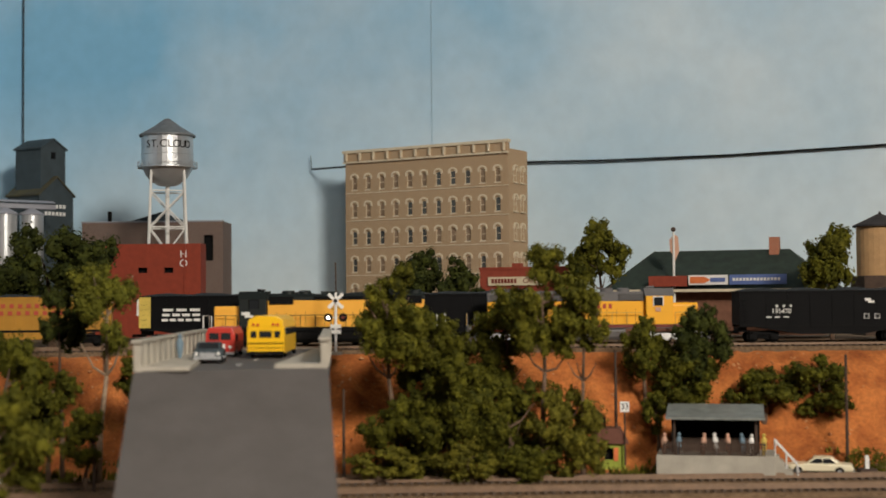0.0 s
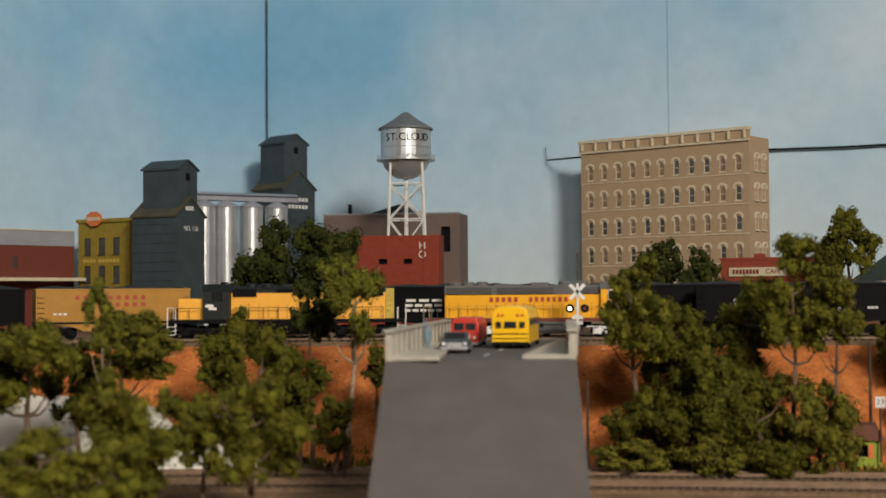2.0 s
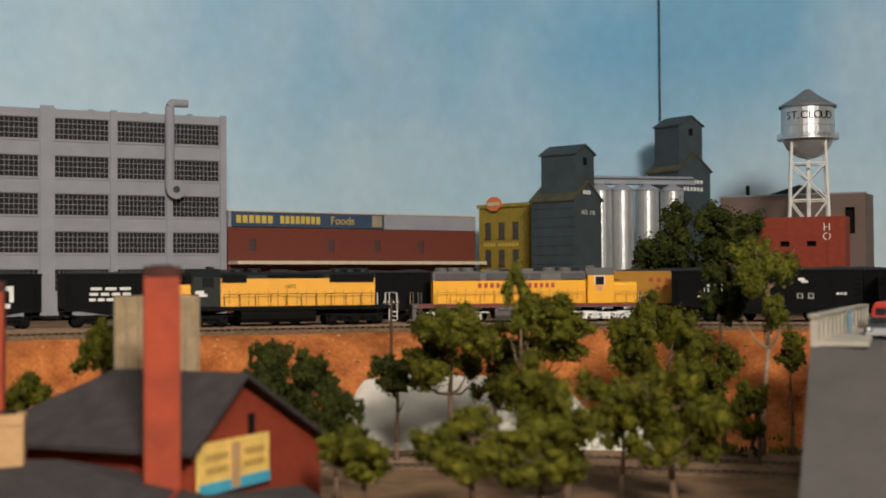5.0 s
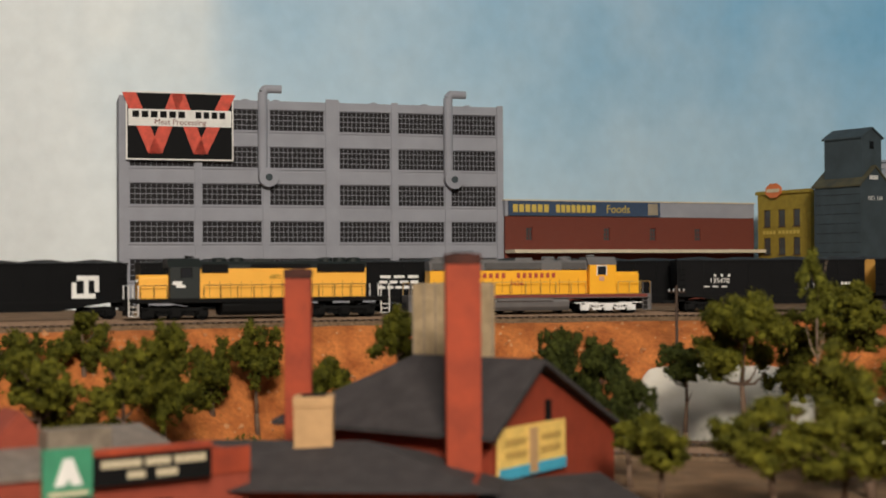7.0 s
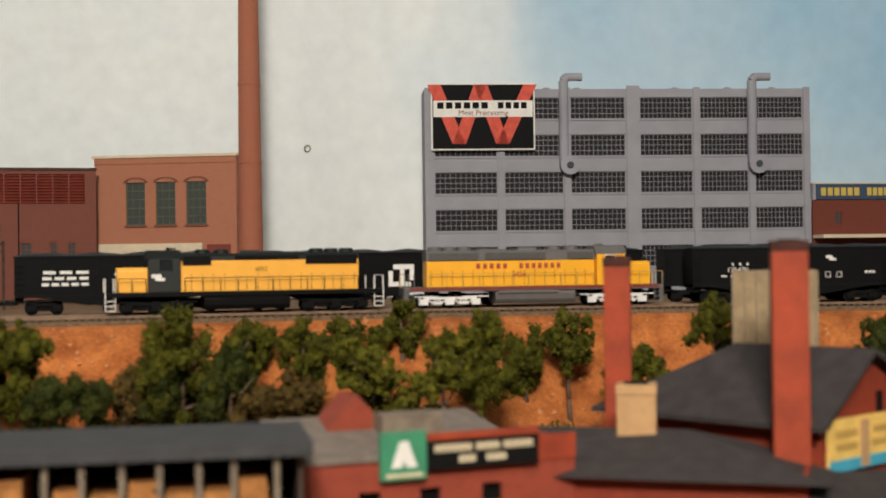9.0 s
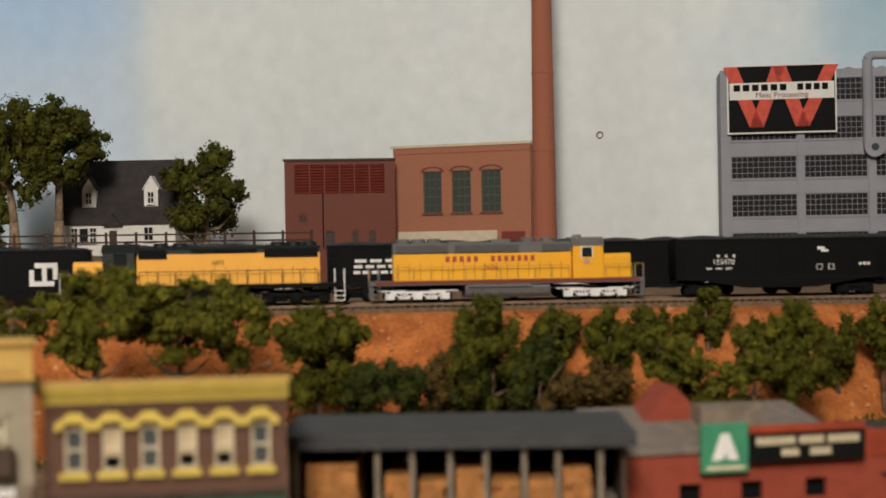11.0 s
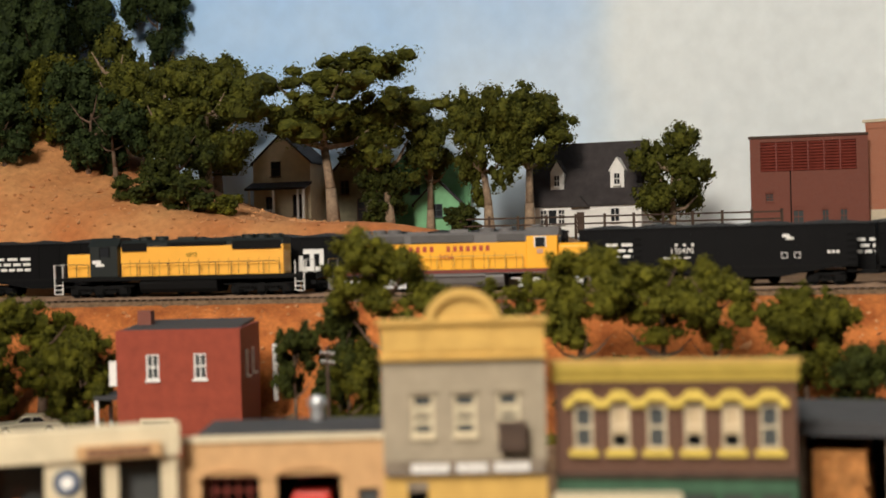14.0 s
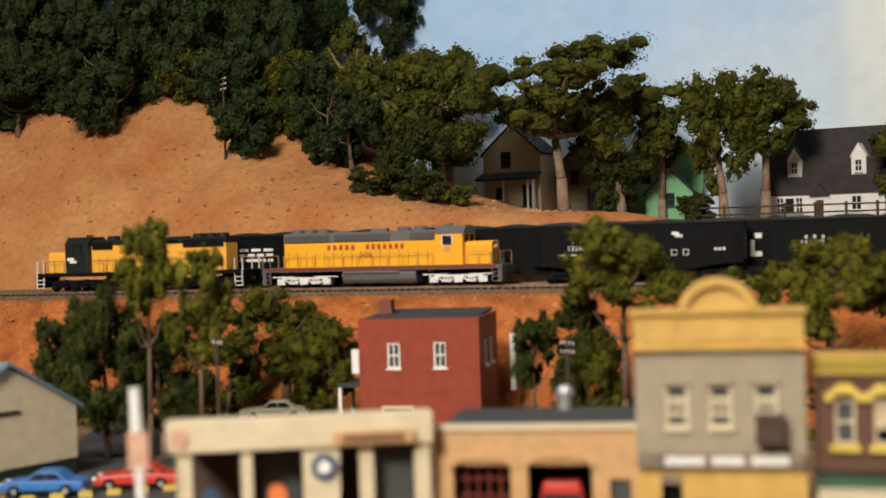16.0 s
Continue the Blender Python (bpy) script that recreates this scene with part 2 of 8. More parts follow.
# ---- mesh tools ----
class Solid:
    """Collects faces of one mesh."""

    def __init__(self):
        self.v, self.f = [], []

    def add(self, verts, faces, m=None):
        o = len(self.v)
        self.v += [tuple(m @ Vector(p)) for p in verts] if m else [tuple(p) for p in verts]
        self.f += [tuple(o + i for i in f) for f in faces]
        return self

    def box(self, x0, x1, y0, y1, z0, z1, m=None):
        v = [(x, y, z) for x in (x0, x1) for y in (y0, y1) for z in (z0, z1)]
        return self.add(v, [(0, 1, 3, 2), (4, 6, 7, 5), (0, 4, 5, 1), (2, 3, 7, 6), (0, 2, 6, 4), (1, 5, 7, 3)], m)

    def prism(self, outline, y0, y1, m=None):
        """An outline in x, z (counter-clockwise seen from -y) carried from y0 to y1."""
        k = len(outline)
        v = [(x, y0, z) for x, z in outline] + [(x, y1, z) for x, z in outline]
        return self.add(v, [tuple(range(k)), tuple(range(2 * k - 1, k - 1, -1))] + [((i + 1) % k, i, i + k, (i + 1) % k + k) for i in range(k)], m)

    def extrude_x(self, outline, x0, x1, m=None):
        """An outline in y, z carried from x0 to x1."""
        k = len(outline)
        v = [(x0, y, z) for y, z in outline] + [(x1, y, z) for y, z in outline]
        return self.add(v, [tuple(range(k - 1, -1, -1)), tuple(range(k, 2 * k))] + [(i, (i + 1) % k, (i + 1) % k + k, i + k) for i in range(k)], m)

    def tube(self, p, q, r0, r1=None, n=8):
        r1 = r0 if r1 is None else r1
        p, q = Vector(p), Vector(q)
        t = (q - p).to_track_quat("Z", "Y").to_matrix()
        v = []
        for c, r in ((p, r0), (q, r1)):
            v += [c + t @ Vector((r * math.cos(6.2832 * i / n), r * math.sin(6.2832 * i / n), 0)) for i in range(n)]
        return self.add(v, [tuple(range(n - 1, -1, -1)), tuple(range(n, 2 * n))] + [(i, (i + 1) % n, (i + 1) % n + n, i + n) for i in range(n)])

    def lathe(self, profile, n=24, centre=(0, 0, 0)):
        """A profile of (radius, z) turned round the upright axis."""
        v, f = [], []
        for r, z in profile:
            v += [(centre[0] + r * math.cos(6.2832 * i / n), centre[1] + r * math.sin(6.2832 * i / n), centre[2] + z) for i in range(n)]
        for k in range(len(profile) - 1):
            f += [(k * n + i, k * n + (i + 1) % n, (k + 1) * n + (i + 1) % n, (k + 1) * n + i) for i in range(n)]
        return self.add(v, f)

    def ball(self, c, r, n=8, squash=1.0):
        return self.lathe([(max(1e-5, r * math.sin(math.pi * k / n)), -r * squash * math.cos(math.pi * k / n)) for k in range(n + 1)], n + 4, c)

    def mesh(self, name, mat, smooth=False):
        me = bpy.data.meshes.new(name)
        me.from_pydata(self.v, [], self.f)
        me.materials.append(mat)
        if smooth:
            me.polygons.foreach_set("use_smooth", [True] * len(me.polygons))
        me.update()
        return me


def part(name, solid, mat, parent, label="", smooth=False, bevel=0.0):
    ob = new(name, solid.mesh(name, mat, smooth))
    ob.parent = parent
    if label:
        tagged(ob, label)
    if bevel:
        b = ob.modifiers.new("edge", "BEVEL")
        b.width, b.segments, b.limit_method = bevel, 2, "ANGLE"
    return ob


def piece(name, mesh, parent, m):
    ob = new(name, mesh)
    ob.parent = parent
    ob.matrix_basis = m
    return ob


def thing(name, m, label, category, group="", kind=""):
    ob = new(name)
    ob.empty_display_size = 0.01
    ob.matrix_basis = m
    return tagged(ob, label, category, group, kind)


def stand(name, solid, mat, label, category, m=None, group="", kind="", smooth=False):
    ob = new(name, solid.mesh(name, mat, smooth))
    if m:
        ob.matrix_basis = m
    return tagged(ob, label, category, group, kind)


def site(xl, yl, xr, yr, z):
    """Pose whose x runs along a front from its left to its right end, y going away behind it; and the front's width."""
    return pose(xl, yl, z, 0, 0, math.degrees(math.atan2(yr - yl, xr - xl))), math.hypot(xr - xl, yr - yl)


def writing(text, size, mat, parent, m, name="lettering", align="CENTER"):
    c = bpy.data.curves.new(name, "FONT")
    c.body, c.size, c.extrude, c.align_x, c.align_y = text, size, 0.0001, align, "CENTER"
    tmp = bpy.data.objects.new(name, c)
    me = bpy.data.meshes.new_from_object(tmp)
    bpy.data.objects.remove(tmp)
    me.materials.append(mat)
    ob = new(name, me)
    ob.parent = parent
    ob.matrix_basis = m
    return ob


FRONT = pose(0, 0, 0, 90, 0, 0)


def on_front(x, y, z):
    return pose(x, y, z) @ FRONT


def bars(name, x0, x1, z, h, mat, parent, y, count, gap=0.3):
    """A row of plain bars that stands for letters, each one a part."""
    w = (x1 - x0) / count
    me = Solid().box(0, (1 - gap) * w, y, y + 0.0004, z, z + h).mesh(name, mat)
    for i in range(count):
        piece(name, me, parent, pose(x0 + i * w, 0, 0))


def wall_with_openings(w, h, openings, depth, y0=0.0, z0=0.0):
    """A wall from y0 to y0 + depth with rectangular holes (x0, x1, z0, z1)."""
    s = Solid()
    zs = sorted({z0, z0 + h, *[o[2] for o in openings], *[o[3] for o in openings]})
    for a, b in zip(zs, zs[1:]):
        x = 0.0
        for o in sorted(o for o in openings if o[2] <= a + 1e-6 and o[3] >= b - 1e-6):
            if o[0] > x:
                s.box(x, o[0], y0, y0 + depth, a, b)
            x = o[1]
        if x < w:
            s.box(x, w, y0, y0 + depth, a, b)
    return s


def sash(w, h, bar=0.0006, cols=1, rows=2, depth=0.001):
    s = Solid().box(0, w, 0, depth, 0, bar).box(0, w, 0, depth, h - bar, h).box(0, bar, 0, depth, bar, h - bar).box(w - bar, w, 0, depth, bar, h - bar)
    for i in range(1, cols):
        s.box(w * i / cols - bar / 3, w * i / cols + bar / 3, 0, depth * 0.8, bar, h - bar)
    for i in range(1, rows):
        s.box(bar, w - bar, 0, depth * 0.9, h * i / rows - bar / 2, h * i / rows + bar / 2)
    return s

# ---- the lines of the place ----
def curve_through(points, n=24):
    p = np.array(points, float)
    q = np.vstack([2 * p[0] - p[1], p, 2 * p[-1] - p[-2]])
    out = []
    for i in range(1, len(q) - 2):
        a, b, c, d = q[i - 1:i + 3]
        for k in range(n):
            u = k / n
            out.append(0.5 * (2 * b + (c - a) * u + (2 * a - 5 * b + 4 * c - d) * u * u + (3 * b - 3 * c + d - a) * u ** 3))
    return np.array(out + [p[-1]])


class Line:
    """A curve in plan that is walked by its length."""

    def __init__(self, pts):
        self.p = np.array(pts)
        self.s = np.concatenate([[0], np.cumsum(np.hypot(*np.diff(self.p, axis=0).T))])

    def at(self, s):
        return np.array([np.interp(s, self.s, self.p[:, 0]), np.interp(s, self.s, self.p[:, 1])])

    def shifted(self, d):
        t = np.gradient(self.p, axis=0)
        t /= np.linalg.norm(t, axis=1)[:, None]
        return Line(self.p + d * np.stack([-t[:, 1], t[:, 0]], 1))

    def side(self, xy):
        """Signed distance of points from the line, positive on the camera's side, and the length along the line."""
        best, where = np.full(len(xy), 9.0), np.zeros(len(xy), int)
        for i in range(0, len(self.p), 3):
            d = np.hypot(*(xy - self.p[i]).T)
            m = d < best
            best[m], where[m] = d[m], i
        t = np.gradient(self.p, axis=0)[where]
        r = xy - self.p[where]
        return np.where(t[:, 0] * r[:, 1] - t[:, 1] * r[:, 0] > 0, best, -best), self.s[where]


RAIL_Z = 0.107
MAIN = Line(curve_through([(1.9, 1.30), (1.2, 1.32), (.6, 1.333), (.3, 1.335), (.1, 1.334), (-.1, 1.334), (-.3, 1.332), (-.467, 1.301), (-.606, 1.216), (-.736, 1.09), (-.856, .944), (-.957, .791), (-1.049, .618), (-1.131, .446), (-1.22, .262), (-1.312, .041), (-1.418, -.197), (-1.53, -.44), (-1.683, -.789), (-1.894, -1.263)])).shifted(-0.008)
BACK = MAIN.shifted(-0.052)
LOW_A = Line(curve_through([(1.9, 1.13), (1.0, 1.14), (.3, 1.135), (-.1, 1.125), (-.4, 1.095), (-.6, 1.03), (-.78, .92), (-.93, .76)]))
LOW_B = LOW_A.shifted(0.062)


def smooth(a, b, x):
    u = np.clip((x - a) / (b - a), 0, 1)
    return u * u * (3 - 2 * u)


def wander(x, y, f, seed=0.0):
    return np.array([noise.noise((f * a + seed, f * b, seed)) for a, b in zip(np.atleast_1d(x), np.atleast_1d(y))])


def ground_height(x, y):
    x, y = np.atleast_1d(np.asarray(x, float)), np.atleast_1d(np.asarray(y, float))
    d, s = MAIN.side(np.stack([x, y], 1))
    n1, n2, n3 = wander(x, y, 9.0), wander(x, y, 30.0, 3.0), wander(x, y, 75.0, 7.0)
    reach = 0.105 + 0.03 * n1
    u = np.clip((d - 0.030) / reach, 0, 1)
    rough = np.sin(np.pi * u)
    bank = 0.100 * (1 - smooth(0, 1, u) * 0.55 - 0.45 * u)
    z = bank + rough * (0.015 * n2 + 0.011 * n3 + 0.008 * n1) + (u >= 1) * 0.0012 * n3
    turn = np.degrees(np.arctan2(-x, y))
    behind = np.clip(-d, 0, 9)
    terrace = 0.055 * smooth(71, 77, turn) * smooth(0.095, 0.17, behind)
    hill = smooth(84, 104, turn) * (0.29 * smooth(0.085, 0.44, behind) + 0.02 * n1 * smooth(0.09, 0.2, behind) + (0.012 * n2 + 0.006 * n3) * smooth(0.09, 0.15, behind))
    hump = 0.016 * smooth(79, 84, turn) * smooth(0.09, 0.13, behind)
    return z + terrace + hill + hump + 0.0012 * n3 * (behind > 0.09)


def ground_z(x, y):
    return float(ground_height(x, y)[0])


def ground_sheet():
    step = 0.0105
    xs, ys = np.arange(-2.35, 1.75, step), np.arange(-1.25, 2.3, step)
    gx, gy = np.meshgrid(xs, ys, indexing="ij")
    z = ground_height(gx.ravel(), gy.ravel())
    v = np.stack([gx.ravel(), gy.ravel(), z], 1)
    i, j = np.meshgrid(np.arange(len(xs) - 1), np.arange(len(ys) - 1), indexing="ij")
    a = (i * len(ys) + j).ravel()
    f = np.stack([a, a + len(ys), a + len(ys) + 1, a + 1], 1)
    # the aisle where the camera stands is open
    c = v[f].mean(1)
    d, s = MAIN.side(c[:, :2])
    f = f[d < 0.86]
    me = bpy.data.meshes.new("ground")
    me.from_pydata(v.tolist(), [], f.tolist())
    c, d = c[d < 0.86], d[d < 0.86]
    me.materials.append(SOIL)
    me.materials.append(DIRT)
    me.materials.append(HILLCLAY)
    n = wander(c[:, 0], c[:, 1], 12.0, 5.0)
    turn = np.degrees(np.arctan2(-c[:, 0], c[:, 1]))
    flat = (d > 0.135 + 0.03 * n) | ((d < -0.03) & (turn < 80))
    tan = (d < -0.085) & (turn + 4 * n > 78)
    me.polygons.foreach_set("material_index", np.where(tan, 2, flat).astype(np.int32))
    me.polygons.foreach_set("use_smooth", [True] * len(f))
    me.update()
    return tagged(new("ground", me), "red clay ground with a steep bank and a hill", "ground", kind="structure")


ground_sheet()


def ribbon(line, s0, s1, profile, step=0.012):
    """A profile of (offset to the camera's side, z) swept along a line."""
    s = Solid()
    t = np.arange(s0, min(s1, line.s[-1] - 0.001), step)
    p = np.array([line.at(k) for k in t])
    g = np.gradient(p, axis=0)
    g /= np.linalg.norm(g, axis=1)[:, None]
    nrm = np.stack([-g[:, 1], g[:, 0]], 1)
    k = len(profile)
    v = [(a[0] + b[0] * o, a[1] + b[1] * o, z) for a, b in zip(p, nrm) for o, z in profile]
    f = [(i * k + (j + 1) % k, (i + 1) * k + (j + 1) % k, (i + 1) * k + j, i * k + j) for i in range(len(t) - 1) for j in range(k)]
    return s.add(v, f + [tuple(range(k)), tuple(range((len(t) - 1) * k + k - 1, (len(t) - 1) * k - 1, -1))])


def rail_track(name, line, s0, s1, z, label, near):
    t = thing(name, pose(0, 0, 0), label, "railway track", "railway tracks", "structure")
    part("ballast_bed", ribbon(line, s0, s1, [(-0.030, z - 0.012), (0.030, z - 0.012), (0.022, z - 0.0035), (-0.022, z - 0.0035)]), BALLAST, t)
    for off in (-0.00825, 0.00825):
        part("rail", ribbon(line, s0, s1, [(off - 0.0010, z - 0.0022), (off + 0.0010, z - 0.0022), (off + 0.0005, z), (off - 0.0005, z)]), RAIL, t)
    tie = Solid().box(-0.0012, 0.0012, -0.0150, 0.0150, -0.0040, -0.0021).mesh("tie", TIE)
    rest = Solid()
    count = 0
    for s in np.arange(s0, min(s1, line.s[-1] - 0.01), 0.0065):
        a, b = line.at(s), line.at(s + 0.002)
        m = pose(a[0], a[1], z, 0, 0, math.degrees(math.atan2(b[1] - a[1], b[0] - a[0])))
        if near[0] < s < near[1] and count < 290:
            piece("tie", tie, t, m)
            count += 1
        else:
            rest.box(-0.0012, 0.0012, -0.0150, 0.0150, -0.0040, -0.0021, m)
    ob = part("more_ties", rest, TIE, t)
    tagged(ob, kind="stuff")
    return t


rail_track("main_track", MAIN, 0.6, 4.9, RAIL_Z, "upper main track on brown ballast along the bank", (2.4, 4.3))
rail_track("back_track", BACK, 0.6, 4.9, RAIL_Z, "rear track beside the main track", (2.4, 3.2))
rail_track("lower_track", LOW_A, 0.9, 2.95, 0.006, "rusty lower track below the clay bank", (1.2, 2.8))
rail_track("lower_track", LOW_B, 0.9, 2.95, 0.006, "rusty lower track beside its twin", (1.2, 2.8))

# ---- painted backdrop and the room ----
def backdrop():
    right = [(1.75, 1.72), (1.2, 1.84), (.5, 1.97), (-.2, 2.10), (-.67, 2.19)]
    left = curve_through([(-.67, 2.19), (-.93, 1.96), (-1.13, 1.63), (-1.44, 1.21), (-1.62, 1.09), (-1.77, .93), (-1.83, .72), (-1.88, .5), (-1.95, .25), (-2.03, 0), (-2.1, -.3), (-2.2, -.8), (-2.3, -1.25)], 6)
    pts = np.array(right[:-1] + left.tolist())
    s = np.concatenate([[0], np.cumsum(np.hypot(*np.diff(pts, axis=0).T))])
    hs = np.linspace(-0.05, 1.5, 12)
    v = [(x, y, h) for x, y in pts for h in hs]
    k = len(hs)
    f = [(i * k + j, (i + 1) * k + j, (i + 1) * k + j + 1, i * k + j + 1) for i in range(len(pts) - 1) for j in range(k - 1)]
    me = bpy.data.meshes.new("backdrop")
    me.from_pydata(v, [], f)
    uv = me.uv_layers.new(name="paint")
    for lp in me.loops:
        i, j = divmod(lp.vertex_index, k)
        uv.data[lp.index].uv = (s[i] / s[-1], (hs[j] + 0.05) / 1.55)
    m = bpy.data.materials.new("painted_sky")
    m.use_nodes = True
    n, l = m.node_tree.nodes, m.node_tree.links
    b = n["Principled BSDF"]
    b.inputs["Roughness"].default_value = 0.8
    b.inputs["Specular IOR Level"].default_value = 0.2
    uvn, sep = n.new("ShaderNodeUVMap"), n.new("ShaderNodeSeparateXYZ")
    uvn.uv_map = "paint"
    l.new(uvn.outputs[0], sep.inputs[0])
    blue = n.new("ShaderNodeValToRGB")          # from the horizon up
    blue.color_ramp.elements[0].position, blue.color_ramp.elements[1].position = 0.12, 0.36
    blue.color_ramp.elements[0].color, blue.color_ramp.elements[1].color = (0.53, 0.69, 0.79, 1), (0.21, 0.46, 0.68, 1)
    l.new(sep.outputs[1], blue.inputs[0])
    haze = n.new("ShaderNodeValToRGB")          # how white the paint is, along the wall
    stops = SKY_STOPS
    while len(haze.color_ramp.elements) < len(stops):
        haze.color_ramp.elements.new(0.5)
    for e, (p, c) in zip(haze.color_ramp.elements, stops):
        e.position, e.color = p, (c, c, c, 1)
    l.new(sep.outputs[0], haze.inputs[0])
    co, cloud = n.new("ShaderNodeTexCoord"), n.new("ShaderNodeTexNoise")
    cloud.inputs["Scale"].default_value, cloud.inputs["Detail"].default_value = 3.2, 6
    l.new(co.outputs["Object"], cloud.inputs["Vector"])
    tone = n.new("ShaderNodeMapRange")
    tone.inputs["From Min"].default_value, tone.inputs["From Max"].default_value = 0.3, 0.72
    tone.inputs["To Min"].default_value, tone.inputs["To Max"].default_value = -0.22, 0.28
    l.new(cloud.outputs["Fac"], tone.inputs["Value"])
    add = n.new("ShaderNodeMath")
    add.use_clamp = True
    l.new(haze.outputs["Color"], add.inputs[0])
    l.new(tone.outputs["Result"], add.inputs[1])
    mix = n.new("ShaderNodeMix")
    mix.data_type = "RGBA"
    mix.inputs["B"].default_value = (0.80, 0.85, 0.86, 1)
    l.new(add.outputs[0], mix.inputs["Factor"])
    # beyond the last board joint the sky is a purer blue
    clear, join, two = n.new("ShaderNodeValToRGB"), n.new("ShaderNodeMapRange"), n.new("ShaderNodeMix")
    clear.color_ramp.elements[0].position, clear.color_ramp.elements[1].position = 0.12, 0.36
    clear.color_ramp.elements[0].color, clear.color_ramp.elements[1].color = (0.66, 0.80, 0.94, 1), (0.30, 0.56, 0.95, 1)
    l.new(sep.outputs[1], clear.inputs[0])
    join.inputs["From Min"].default_value, join.inputs["From Max"].default_value = 0.700, 0.716
    l.new(sep.outputs[0], join.inputs["Value"])
    two.data_type = "RGBA"
    l.new(join.outputs["Result"], two.inputs["Factor"])
    l.new(blue.outputs["Color"], two.inputs["A"])
    l.new(clear.outputs["Color"], two.inputs["B"])
    l.new(two.outputs["Result"], mix.inputs["A"])
    grain = n.new("ShaderNodeTexNoise")
    grain.inputs["Scale"].default_value, grain.inputs["Detail"].default_value = 40, 6
    l.new(co.outputs["Object"], grain.inputs["Vector"])
    g2 = n.new("ShaderNodeMapRange")
    g2.inputs["To Min"].default_value, g2.inputs["To Max"].default_value = 0.9, 1.1
    l.new(grain.outputs["Fac"], g2.inputs["Value"])
    mul = n.new("ShaderNodeMix")
    mul.data_type, mul.blend_type = "RGBA", "MULTIPLY"
    mul.inputs["Factor"].default_value = 1.0
    l.new(mix.outputs["Result"], mul.inputs["A"])
    l.new(g2.outputs["Result"], mul.inputs["B"])
    l.new(mul.outputs["Result"], b.inputs["Base Color"])
    me.materials.append(m)
    me.polygons.foreach_set("use_smooth", [True] * len(f))
    me.update()
    ob = tagged(new("backdrop", me), "sky-painted backdrop boards with pale clouds and seams", "backdrop", kind="structure")
    thick = ob.modifiers.new("board", "SOLIDIFY")
    thick.thickness, thick.offset = 0.006, -1.0
    return ob


SKY_STOPS = [(0.0, 0.55), (0.22, 0.48), (0.33, 0.22), (0.378, 0.02), (0.40, 0.08), (0.48, 0.20), (0.545, 0.40), (0.561, 0.55), (0.565, 0.88), (0.62, 1.0), (0.706, 0.95), (0.713, 0.45), (0.76, 0.28), (0.82, 0.12), (1.0, 0.1)]
backdrop()
stand("board_seam", Solid().box(-0.0011, 0.0011, -0.003, 0.002, 0, 1.2), SLATE, "dark vertical joint where two backdrop boards meet", "seam", pose(-0.662, 2.178, 0.10, 0, 0, 20), kind="structure")
for x, y, a, z, h in ((-.0145, 2.058, -11, .37, .50),):
    stand("board_seam", Solid().box(-0.0002, 0.0002, -0.0001, 0.002, 0, h), PAINTLINE, "faint vertical paint line on the backdrop", "seam", pose(x, y, z, 0, 0, a), kind="structure")


def room():
    s = Solid().box(-2.6, 3.0, -2.9, 2.6, -1.06, -1.0)
    stand("floor", s, WALLPAINT, "plain grey floor of the layout room", "floor", kind="structure")
    stand("ceiling", Solid().box(-2.6, 3.0, -2.9, 2.6, 1.5, 1.55), WALLPAINT, "plain pale ceiling", "ceiling", kind="structure")
    stand("wall_south", Solid().box(-2.6, 3.0, -2.96, -2.9, -1, 1.5), WALLPAINT, "plain painted wall behind the aisle", "wall", kind="structure")
    stand("wall_east", Solid().box(3.0, 3.06, -2.9, 2.6, -1, 1.5), WALLPAINT, "plain painted wall beside the aisle", "wall", kind="structure")
    stand("wall_west", Solid().box(-2.66, -2.6, -2.9, 2.6, -1, 1.5), WALLPAINT, "plain painted wall behind the hill", "wall", kind="structure")
    stand("wall_north", Solid().box(-2.6, 3.0, 2.6, 2.66, -1, 1.5), WALLPAINT, "plain painted wall behind the backdrop", "wall", kind="structure")


room()

